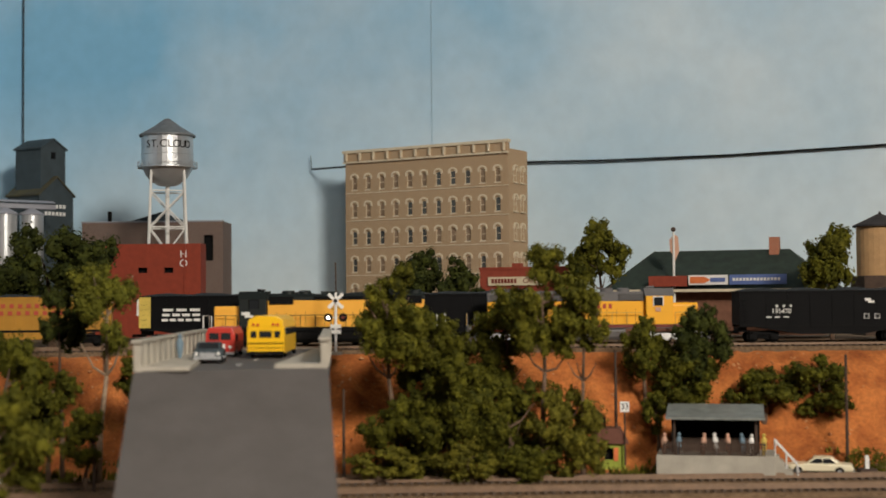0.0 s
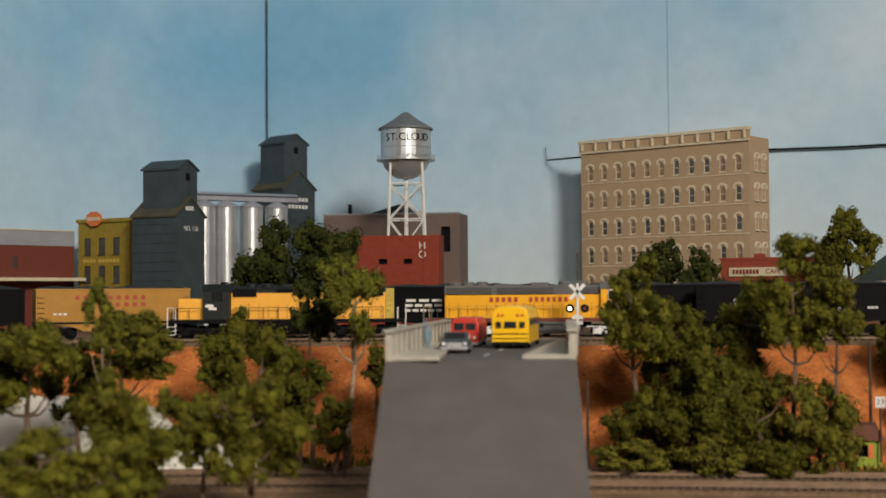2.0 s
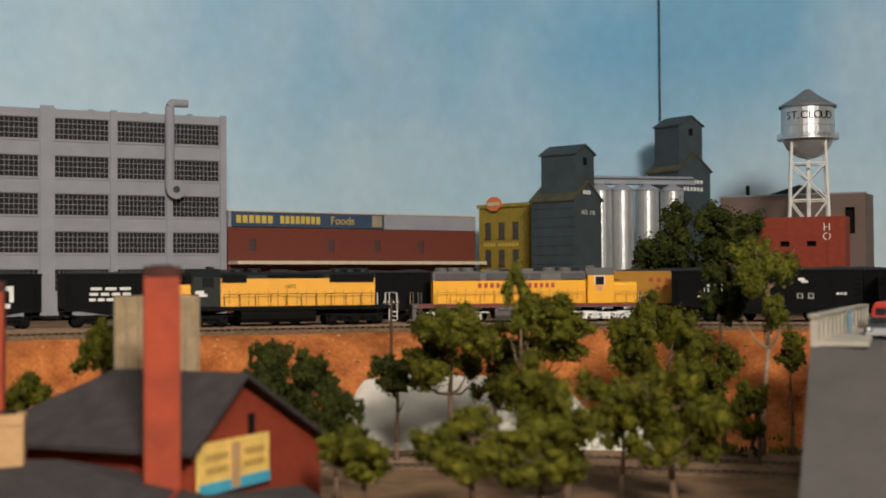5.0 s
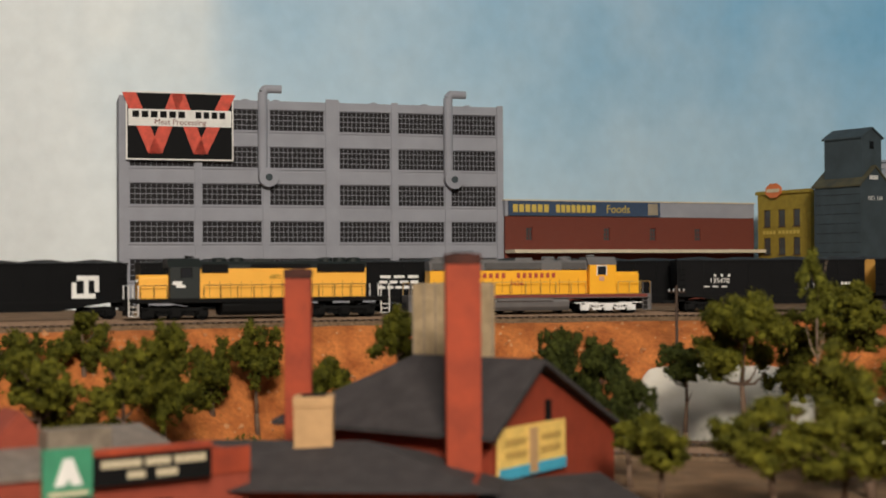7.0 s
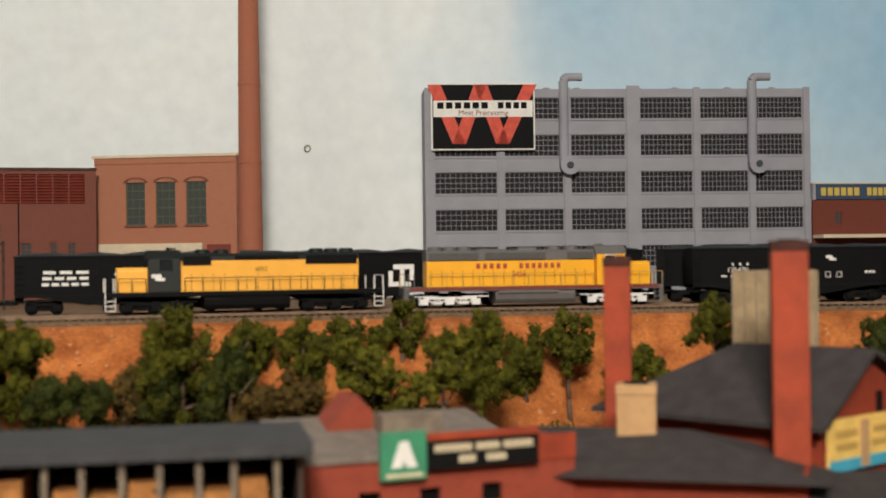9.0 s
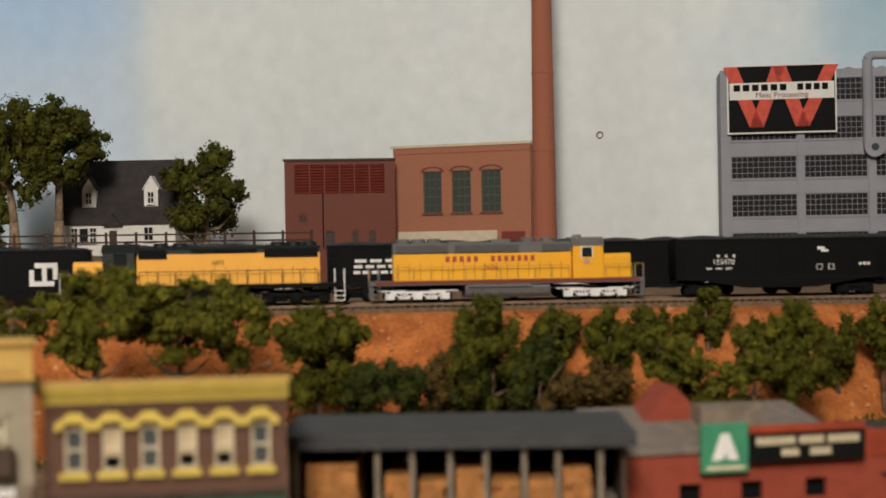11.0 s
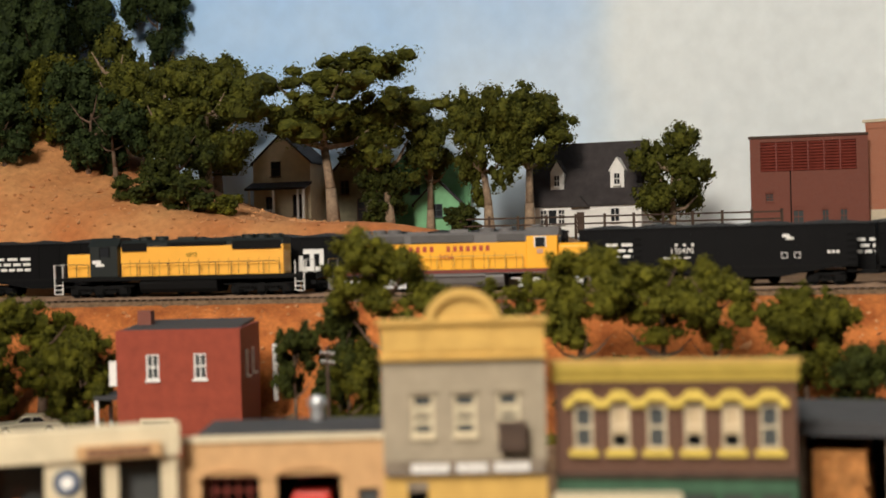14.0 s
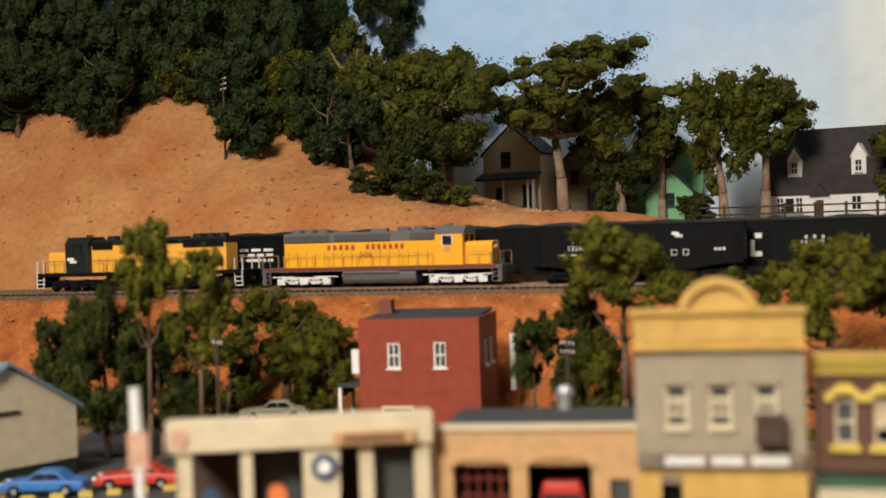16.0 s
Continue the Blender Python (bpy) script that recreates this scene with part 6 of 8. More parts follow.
for x, y, h, arms in ((0.152, 1.225, 0.098, 0), (0.350, 1.205, 0.105, 0), (-0.085, 1.175, 0.080, 0), (-0.605, 1.100, 0.078, 1), (-0.395, 1.195, 0.105, 1), (-0.338, 1.045, 0.062, 0), (-1.010, -0.175, 0.095, 1), (-1.035, 0.058, 0.085, 2), (-1.695, -0.227, 0.100, 3), (-1.700, 0.010, 0.120, 2), (-0.275, 1.090, 0.05, 0)):
    utility_pole(x, y, ground_z(x, y) - 0.004, h, arms)


def bank_things():
    t = thing("number_post", pose(0.157, 1.205, 0.006), "small white numbered board on a short post", "sign")
    part("post", Solid().tube((0, 0, 0), (0, 0, 0.052), 0.0008, n=6), FENCEWOOD, t)
    part("board", Solid().box(-0.0040, 0.0040, -0.0012, -0.0004, 0.046, 0.055), WHITE, t)
    writing("33", 0.0070, BLACKANDSHADE, t, on_front(0, -0.0013, 0.0505))
    t = thing("track_hut", pose(0.130, 1.213, 0.0, 0, 0, -7), "small lime green hut with a brown roof and orange shutters", "hut")
    w = 0.028
    part("wall_shell", wall_with_openings(w, 0.026, [(0.010, 0.0175, 0.010, 0.020)], 0.0015), HUTGREEN, t)
    part("wall_shell", Solid().box(0, 0.0015, 0.0015, 0.024, 0, 0.026).box(w - 0.0015, w, 0.0015, 0.024, 0, 0.026).box(0.0015, w - 0.0015, 0.0225, 0.024, 0, 0.026), HUTGREEN, t)
    # black sheet stands in for shade inside the hut
    part("room_shade", Solid().box(0.003, w - 0.003, 0.006, 0.007, 0, 0.025), BLACKANDSHADE, t)
    part("roof", Solid().prism([(-0.003, 0.024), (w + 0.003, 0.024), (w - 0.004, 0.037), (0.004, 0.037)], -0.003, 0.026), HUTROOF, t)
    for x in (0.0055, 0.0180):
        part("shutter", Solid().box(x, x + 0.004, -0.0008, 0, 0.009, 0.0205), ORANGE, t)
    part("stove_pipe", Solid().tube((0.010, 0.012, 0.036), (0.010, 0.012, 0.046), 0.0010), BLACKANDSHADE, t)
    m, w = site(0.177, 1.160, 0.272, 1.140, 0.0)
    t = thing("refreshment_stand", m, "open refreshment stand on a concrete platform with a tin roof", "pavilion")
    part("platform", Solid().box(0, w, 0, 0.055, 0, 0.0195), CONCRETE, t, bevel=0.0006)
    for k in range(5):
        part("stair", Solid().box(w + 0.0035 * k, w + 0.0035 * (k + 1), 0.004, 0.020, 0, 0.0195 - 0.0039 * k), CONCRETE, t)
    for y in (0.004, 0.020):
        part("stair_rail", Solid().tube((w, y, 0.032), (w + 0.018, y, 0.012), 0.0007, n=5).tube((w, y, 0.0195), (w, y, 0.032), 0.0006, n=5).tube((w + 0.018, y, 0.0), (w + 0.018, y, 0.012), 0.0006, n=5).tube((w + 0.009, y, 0.009), (w + 0.009, y, 0.022), 0.0006, n=5), SILVER, t)
    pk = Solid().box(0, 0.0012, 0, 0.0009, 0, 0.0115).mesh("picket", FENCEWOOD)
    for k in range(40):
        piece("picket", pk, t, pose(0.006 + 0.0021 * k, 0.001, 0.0195))
    part("fence_rail", Solid().box(0.006, w - 0.006, 0.002, 0.003, 0.0285, 0.0295), FENCEWOOD, t)
    part("back_wall", Solid().box(0.012, w - 0.012, 0.048, 0.050, 0.0195, 0.050), BLACKANDSHADE, t)
    part("side_wall", Solid().box(0.012, 0.0135, 0.020, 0.048, 0.0195, 0.050).box(w - 0.0135, w - 0.012, 0.020, 0.048, 0.0195, 0.050), BLACKANDSHADE, t)
    for x in (0.014, w - 0.016):
        part("roof_post", Solid().box(x, x + 0.002, 0.008, 0.010, 0.0195, 0.050), FENCEWOOD, t)
    part("tin_roof", Solid().extrude_x([(0.002, 0.0490), (0.054, 0.0565), (0.054, 0.0585), (0.002, 0.0510)], 0.008, w - 0.008), material("tin_roof", (0.30, 0.32, 0.30), 0.5, 0.3), t)
    part("counter", Solid().box(0.020, w - 0.020, 0.030, 0.036, 0.0195, 0.031), FENCEWOOD, t)
    for k, (x, c) in enumerate(((0.006, PINK), (0.018, PALEBLUE), (0.038, PINK), (0.050, WHITE), (0.060, PINK), (0.072, PALEBLUE), (0.077, WHITE), (0.088, LEMON))):
        f = Solid().ball((0, 0, 0.0165), 0.0016, 6).lathe([(0.0012, 0.0), (0.0022, 0.006), (0.0026, 0.012), (0.0014, 0.0150), (0.0002, 0.0152)], 8)
        p = m @ Vector((x, 0.0075 + 0.004 * (k % 2), 0.0195))
        stand("figurine", f, c, "tiny painted figurine at the refreshment stand", "figurine", pose(p.x, p.y, p.z, 6 * (k % 3 - 1), 4, 40 * k), "painted figurines", smooth=True)
    t = thing("marker_post", pose(0.350, 1.150, 0.001), "short white marker post on a dark block", "marker post")
    part("post", Solid().box(-0.0016, 0.0016, -0.0012, 0.0012, 0.006, 0.018), WHITE, t)
    part("block", Solid().box(-0.007, 0.007, -0.006, 0.006, 0, 0.007), FENCEWOOD, t)
    stand("figurine", Solid().ball((0, 0, 0.0165), 0.0017, 6).lathe([(0.0012, 0.0), (0.0024, 0.006), (0.0028, 0.012), (0.0014, 0.0150), (0.0002, 0.0152)], 8), PALEBLUE, "tiny painted figurine in pale clothes on the footway", "figurine", pose(-0.197, 1.035, 0.1085), "painted figurines", smooth=True)


bank_things()


def plaster_mound():
    """A pale bare patch of plaster shell that leans on the bank."""
    a, b = Vector((-0.628, 1.018, 0)), Vector((-0.360, 1.133, 0))
    away = Vector((-(b - a).y, (b - a).x, 0)).normalized()
    n, k = 60, 14
    v = []
    for i in range(n + 1):
        u = i / n
        top = 0.054 + 0.018 * math.exp(-((u - 0.26) / 0.12) ** 2) - 0.030 * math.exp(-((u - 0.80) / 0.06) ** 2) + 0.004 * math.sin(17 * u)
        top *= min(1, 0.45 + 6 * u, 0.45 + 5 * (1 - u))
        for j in range(k + 1):
            w = j / k
            p = a.lerp(b, u) + away * (0.085 * w)
            r = noise.noise((p.x * 40, p.y * 40, 2.0)) * 0.003
            v.append((p.x, p.y, 0.002 + top * math.sin(w * math.pi / 2) ** 0.8 + r * w))
    f = [(i * (k + 1) + j, (i + 1) * (k + 1) + j, (i + 1) * (k + 1) + j + 1, i * (k + 1) + j + 1) for i in range(n) for j in range(k)]
    stand("plaster_slope", Solid().add(v, f), PLASTER, "bare pale plaster slope at the foot of the bank", "slope", smooth=True)


plaster_mound()

# ---- the town in front ----
def tall_store():
    m, w = site(-0.676, 0.031, -0.659, 0.098, 0.0)
    t = thing("arched_store", m, "narrow grey two-storey store with an arched ochre parapet", "building", "town buildings")
    H, D = 0.119, 0.080
    wins = [(0.0125, 0.0092), (0.0303, 0.0092), (0.0488, 0.0092)]
    op = [(x, x + d, 0.0695, 0.0872) for x, d in wins]
    part("front_wall", wall_with_openings(w, 0.0615, op, 0.003, 0, 0.0575 - 0.0015), STONEGREY, t)
    part("side_wall", Solid().box(0, 0.003, 0.003, D, 0, 0.104), DARKBRICK, t)
    part("side_wall", Solid().box(w - 0.003, w, 0.003, D, 0, 0.104), DARKBRICK, t)
    part("roof", Solid().box(0.003, w - 0.003, 0.003, D, 0.094, 0.097), TARROOF, t)
    # inner shade of the store comes from this black sheet
    part("interior_shade", Solid().box(0.004, w - 0.004, 0.007, 0.008, 0, 0.092), BLACKANDSHADE, t)
    part("parapet", Solid().box(0, w, -0.0018, 0.0030, 0.1035, 0.1165), OCHRE, t, bevel=0.0004)
    part("cornice", Solid().box(-0.0015, w + 0.0015, -0.0042, 0.0035, 0.1165, 0.1190).box(-0.0008, w + 0.0008, -0.0032, 0.0, 0.1015, 0.1035), OCHRE, t, bevel=0.0004)
    arch = Solid()
    cx = w * 0.505
    arch.prism([(cx + 0.0148 * math.cos(a), 0.1165 + 0.0148 * math.sin(a) * 0.92) for a in [math.pi * k / 14 for k in range(15)]], -0.0012, 0.0030)
    half_ring(arch, cx, 0.1165, 0.0128, 0.0165, -0.0042, 0.0034, 14, 0.92)
    part("arch", arch, OCHRE, t)
    for x0, x1 in ((0.004, 0.0175), (w - 0.0175, w - 0.004), (cx - 0.0115, cx + 0.0115)):
        part("panel", Solid().box(x0, x1, -0.0026, -0.0018, 0.1055, 0.1140), OCHRE, t)
    meshes = window_set(0.0092, 0.0177, 0.0011, 1, 2, 0, True, CREAM)
    for x, d in wins:
        wob = put_window(meshes, t, x, 0.0004, 0.0695)
        part("blind", Solid().box(0.0011, 0.0081, 0.0008, 0.0011, 0.0105, 0.0125).box(0.0011, 0.0081, 0.0008, 0.0011, 0.0045, 0.0062), CREAM, wob)
    part("lintel", Solid().box(0.0108, 0.0234, -0.0012, 0, 0.0872, 0.0892).box(0.0286, 0.0412, -0.0012, 0, 0.0872, 0.0892).box(0.0470, 0.0598, -0.0012, 0, 0.0872, 0.0892), STONEGREY, t)
    part("window_box", Solid().box(0.0488, 0.0605, -0.0075, 0.0, 0.0635, 0.0750), FENCEWOOD, t, "dark cooler box under the window")
    sign = part("sign_board", Solid().box(0.001, w - 0.001, -0.0030, -0.0008, 0.0530, 0.0590), TIMBER, t, "brown shop sign with pale lettering")
    bars("word_bar", 0.012, 0.028, 0.0540, 0.0040, WHITE, sign, -0.0034, 7, 0.2)
    bars("word_bar", 0.031, 0.044, 0.0540, 0.0040, WHITE, sign, -0.0034, 6, 0.2)
    bars("word_bar", 0.047, 0.062, 0.0540, 0.0040, WHITE, sign, -0.0034, 7, 0.2)
    part("shop_front", wall_with_openings(w, 0.0525, [(0.010, 0.0185, 0.035, 0.046), (0.026, 0.062, 0.006, 0.034), (0.008, 0.020, 0.0, 0.030)], 0.003), OCHRE, t)
    part("awning", Solid().box(0.010, 0.0185, -0.0008, 0.0, 0.046, 0.050), TIMBER, t)


tall_store()


def ornate_store():
    m, w = site(-0.672, 0.106, -0.633, 0.200, 0.0)
    t = thing("ornate_store", m, "brown brick two-storey store with bright yellow cornice", "building", "town buildings")
    H, D = 0.098, 0.080
    cx = [0.0122 + 0.0157 * k for k in range(6)]
    ww, wz, wh = 0.0082, 0.0605, 0.0185
    part("front_wall", wall_with_openings(w, 0.042, [(c - ww / 2, c + ww / 2, wz, wz + wh) for c in cx], 0.003, 0, 0.0505), BROWNBRICK, t)
    # black sheet added to draw the unlit rooms
    part("interior_shade", Solid().box(0.004, w - 0.004, 0.007, 0.008, 0, 0.085), BLACKANDSHADE, t)
    part("side_wall", Solid().box(0, 0.003, 0.003, D, 0, 0.092), BROWNBRICK, t)
    part("side_wall", Solid().box(w - 0.003, w, 0.003, D, 0, 0.092), BROWNBRICK, t)
    part("roof", Solid().box(0.003, w - 0.003, 0.003, D, 0.084, 0.087), TARROOF, t)
    part("cornice", Solid().extrude_x([(0.003, 0.0895), (-0.0012, 0.0895), (-0.0020, 0.0915), (-0.0042, 0.0950), (-0.0050, 0.0975), (0.003, 0.0975)], -0.001, w + 0.001), LEMON, t)
    part("coping", Solid().box(-0.002, w + 0.002, -0.0055, 0.0035, 0.0975, 0.0990), OCHRE, t)
    for k in range(24):
        part("dentil", Solid().box(0.002 + 0.0041 * k, 0.004 + 0.0041 * k, -0.0030, -0.0010, 0.0872, 0.0888), BROWNBRICK, t)
    meshes = window_set(ww, wh, 0.0010, 1, 2, 0, False, CREAM)
    blind = Solid().box(0.0010, ww - 0.0010, 0.0012, 0.0018, 0.0060, wh - 0.0010).mesh("pane", material("cream_blind", (0.62, 0.48, 0.30)))
    for k, c in enumerate(cx):
        wob = put_window(meshes, t, c - ww / 2, 0.0006, wz, 0, blind if k in (1, 3, 4) else None)
        hood = Solid()
        hood.prism([(c - 0.0078, 0.0785), (c - 0.0045, 0.0785), (c - 0.0045, 0.0800), (c - 0.0030, 0.0815), (c + 0.0030, 0.0815), (c + 0.0045, 0.0800), (c + 0.0045, 0.0785), (c + 0.0078, 0.0785), (c + 0.0078, 0.0815), (c + 0.0050, 0.0832), (c + 0.0028, 0.0858), (c - 0.0028, 0.0858), (c - 0.0050, 0.0832), (c - 0.0078, 0.0815)], -0.0030, 0.0)
        part("window_hood", hood, LEMON, t)
        part("sill", Solid().box(c - 0.0062, c + 0.0062, -0.0028, 0.0, 0.0575, 0.0603), LEMON, t)
    part("belt", Solid().box(-0.0005, w + 0.0005, -0.0022, 0, 0.0485, 0.0505), FENCEWOOD, t)
    part("shop_front", wall_with_openings(w, 0.0485, [(0.006 + 0.0162 * k, 0.018 + 0.0162 * k, 0.008, 0.041) for k in range(6) if k != 3] + [(0.0545, 0.0675, 0.0, 0.041)], 0.003), material("shop_green", (0.045, 0.11, 0.06)), t)
    for k in range(6):
        part("shop_pane", Solid().box(0.006 + 0.0162 * k, 0.018 + 0.0162 * k, 0.0015, 0.002, 0.008, 0.041), WINDOW, t)
    t = thing("cream_truck", pose(-0.588, 0.078, 0.0, 0, 0, 70), "cream box truck standing in the street", "truck")
    part("box", Solid().box(0, 0.048, -0.013, 0.013, 0.008, 0.056), CREAM, t, bevel=0.0012)
    part("cab", Solid().box(0.048, 0.062, -0.0115, 0.0115, 0.006, 0.030), CREAM, t, bevel=0.0012)
    wheels(t, (0.010, 0.052), -0.0115, 0.0115, 0.0055)


ornate_store()


def lumber_shed():
    m, w = site(-0.688, 0.226, -0.602, 0.362, 0.0)
    t = thing("lumber_shed", m, "open timber lumber shed with a tar-paper roof", "shed", "town buildings")
    D = 0.075
    part("roof", Solid().extrude_x([(-0.010, 0.0600), (D, 0.0630), (D, 0.0655), (-0.010, 0.0655)], -0.004, w + 0.004), TARROOF, t)
    part("fascia", Solid().box(-0.004, w + 0.004, -0.0112, -0.0100, 0.0590, 0.0655), TARROOF, t)
    # the shed's inner shade is put into this black back wall
    part("back_wall", Solid().box(0, w, D - 0.003, D - 0.001, 0, 0.0625), BLACKANDSHADE, t)
    part("end_wall", Solid().box(0, 0.002, 0, D - 0.003, 0, 0.060).box(w - 0.002, w, 0, D - 0.003, 0, 0.060), FENCEWOOD, t)
    for x in (0.003, 0.0415, 0.0580, 0.0760, 0.0930, 0.1110, 0.1270, 0.1470):
        part("post", Solid().box(x, x + 0.0026, -0.006, -0.0034, 0, 0.061), TIMBER, t)
    part("upper_floor", Solid().box(0.042, w - 0.003, -0.007, D - 0.003, 0.0275, 0.0305), TIMBER, t)
    rnd = random.Random(3)
    spots = [(0.0085, 0.034, 0.003, 9, 0.0)] + [(a, a + 0.0135, 0.031, n, 0.0) for a, n in ((0.046, 5), (0.0625, 4), (0.080, 6), (0.097, 4), (0.1145, 4), (0.131, 6))] + [(a, a + 0.014, 0.002, 5, 0) for a in (0.046, 0.0625, 0.08, 0.097, 0.1145, 0.131)]
    for x0, x1, z, n, _ in spots:
        p = m @ Vector((0, 0, 0))
        st = thing("lumber_stack", m @ pose(0, 0, z), "stack of fresh orange-brown sawn lumber", "lumber stack", "stacks of lumber")
        big = x1 - x0 > 0.02
        for k in range(n + (6 if big else 0)):
            h = 0.0028 if not big else 0.0032
            j = 0
            x = x0
            while x < x1 - 0.002:
                ww = rnd.uniform(0.0028, 0.0050)
                xe = min(x1, x + ww)
                part("board", Solid().box(x, xe - 0.0003, rnd.uniform(-0.003, 0.001), 0.050, k * h, (k + 1) * h - 0.0003), LUMBER, st)
                x += ww


lumber_shed()


def red_shop():
    m, w = site(-0.637, 0.388, -0.586, 0.536, 0.0)
    t = thing("signed_shop", m, "low faded red shop with a green tent sign", "building", "town buildings")
    part("front_wall", wall_with_openings(w, 0.046, [(0.030, 0.042, 0.020, 0.030), (0.064, 0.076, 0.020, 0.030), (0.100, 0.112, 0.020, 0.030)], 0.003), BRICKRED, t)
    # shade behind the shop openings, painted as a black sheet
    part("room_shade", Solid().box(0.005, w - 0.005, 0.006, 0.007, 0.0, 0.042), BLACKANDSHADE, t)
    part("side_wall", Solid().box(0, 0.003, 0.003, 0.07, 0, 0.046).box(w - 0.003, w, 0.003, 0.07, 0, 0.050), BRICKRED, t)
    part("false_front", Solid().box(w - 0.045, w, -0.001, 0.0, 0.040, 0.054), CHIMRED, t)
    part("roof", Solid().extrude_x([(-0.002, 0.046), (0.075, 0.060), (0.075, 0.062), (-0.002, 0.049)], -0.001, w * 0.8), material("grey_roof", (0.22, 0.18, 0.15), 0.9), t)
    part("gable", Solid().prism([(0.020, 0.048), (0.072, 0.048), (0.046, 0.076)], 0.045, 0.075), BRICKRED, t, "red gabled loft behind")
    part("roof_box", Solid().box(0.055, 0.090, 0.030, 0.045, 0.054, 0.066), TIMBER, t)
    sign = part("sign_board", Solid().box(0.040, 0.0655, -0.006, -0.003, 0.036, 0.061), GREENSIGN, t, "green square sign with a white tent shape")
    part("tent_shape", Solid().prism([(0.0455, 0.0425), (0.0512, 0.0425), (0.0527, 0.0462), (0.0542, 0.0425), (0.0600, 0.0425), (0.0550, 0.0560), (0.0505, 0.0560)], -0.0066, -0.006), WHITE, sign)
    part("strip", Solid().box(0.0425, 0.0630, -0.0066, -0.006, 0.0375, 0.0395), CREAM, sign)
    sign = part("long_sign", Solid().box(0.066, 0.131, -0.006, -0.003, 0.040, 0.0585), BLACKANDSHADE, t, "long black sign with pale lettering")
    part("sign_edge", Solid().box(0.066, 0.131, -0.0066, -0.003, 0.0555, 0.0590), CHIMRED, sign)
    bars("word_bar", 0.070, 0.092, 0.0490, 0.0040, CREAM, sign, -0.0064, 10, 0.25)
    bars("word_bar", 0.094, 0.108, 0.0490, 0.0040, CREAM, sign, -0.0064, 6, 0.25)
    bars("word_bar", 0.110, 0.128, 0.0490, 0.0040, CREAM, sign, -0.0064, 8, 0.25)
    bars("word_bar", 0.084, 0.094, 0.0430, 0.0038, CREAM, sign, -0.0064, 4, 0.25)
    bars("word_bar", 0.100, 0.112, 0.0430, 0.0038, CREAM, sign, -0.0064, 5, 0.25)


red_shop()


def brewery():
    t = thing("red_works", pose(0, 0, 0), "red-brown works with a dark gabled roof", "building", "town buildings")
    x0, x1, y0, y1 = -0.652, -0.497, 0.640, 0.785
    yc, e, r = 0.687, 0.058, 0.0925
    part("wall_shell", Solid().box(x0, x1 - 0.003, y0, y1, 0, e - 0.016).box(x0 + 0.004, x1 - 0.003, y0 + 0.004, y0 + 0.03, e - 0.016, e - 0.006), REDWALL, t)
    part("gable_wall", Solid().extrude_x([(y0, 0), (y1, 0), (y1, e - 0.012), (yc, r - 0.003), (y0, e)], x1 - 0.003, x1), REDWALL, t)
    k = 0.008
    hx, lo = x0 + 0.066, x0 - 0.006
    part("roof", Solid().add([(lo, y0 - k, e - 0.003), (x1 + 0.008, y0 - k, e - 0.003), (x1 + 0.008, yc, r + 0.003), (hx, yc, r + 0.003), (lo, y0 - k, e - 0.006), (x1 + 0.008, y0 - k, e - 0.006), (x1 + 0.008, yc, r), (hx, yc, r)], [(0, 1, 2, 3), (7, 6, 5, 4), (0, 4, 5, 1), (1, 5, 6, 2)]), DARKROOF, t)
    part("roof", Solid().add([(lo, y1 + k, e - 0.014), (hx, yc, r + 0.003), (x1 + 0.008, yc, r + 0.003), (x1 + 0.008, y1 + k, e - 0.014), (lo, y1 + k, e - 0.017), (hx, yc, r), (x1 + 0.008, yc, r), (x1 + 0.008, y1 + k, e - 0.017)], [(0, 1, 2, 3), (7, 6, 5, 4), (2, 6, 7, 3), (0, 3, 7, 4)]), DARKROOF, t)
    part("roof", Solid().add([(lo, y0 - k, e - 0.003), (hx, yc, r + 0.003), (lo, y1 + k, e - 0.014), (lo, y0 - k, e - 0.006), (hx, yc, r), (lo, y1 + k, e - 0.017)], [(0, 1, 2), (5, 4, 3), (0, 2, 5, 3)]), DARKROOF, t)
    part("vent_slot", Solid().box(x1, x1 + 0.001, yc + 0.012, yc + 0.018, 0.052, 0.070), BLACKANDSHADE, t)
    sign = part("painted_sign", Solid().box(x1 + 0.001, x1 + 0.003, y0 + 0.004, y0 + 0.078, 0.028, 0.0575), SIGNYELLOW, t, "yellow and blue painted advertising sign")
    part("sign_stripe", Solid().box(x1 + 0.003, x1 + 0.0036, y0 + 0.004, y0 + 0.078, 0.028, 0.0345), SKYBLUE, sign)
    part("bottle", Solid().box(x1 + 0.003, x1 + 0.0038, y0 + 0.036, y0 + 0.045, 0.029, 0.0555), TAN, sign)
    for z in (0.040, 0.0475):
        for a in (0.010, 0.049):
            part("word_bar", Solid().box(x1 + 0.003, x1 + 0.0036, y0 + a, y0 + a + 0.0225, z, z + 0.0035), OCHRE, sign)
    # tall stacks, the roof tank and the low annexe
    def stack(p, w, z0, z1, mat, label):
        s = thing("brick_chimney", pose(p[0], p[1], z0, 0, 0, 38), label, "chimney", "brick chimneys")
        part("shaft", Solid().box(-w / 2, w / 2, -w / 2, w / 2, 0, z1 - z0 - 0.006), mat, s, bevel=0.0006)
        part("cap", Solid().box(-w * 0.52, w * 0.52, -w * 0.52, w * 0.52, z1 - z0 - 0.006, z1 - z0), SOOTRED if mat is CHIMRED else mat, s, bevel=0.0008)
        part("flue", Solid().box(-w * 0.3, w * 0.3, -w * 0.3, w * 0.3, z1 - z0, z1 - z0 + 0.0008), BLACKANDSHADE, s)
    stack((-0.512, 0.634), 0.0200, 0.0, 0.158, CHIMRED, "tall square red chimney with a sooty cap")
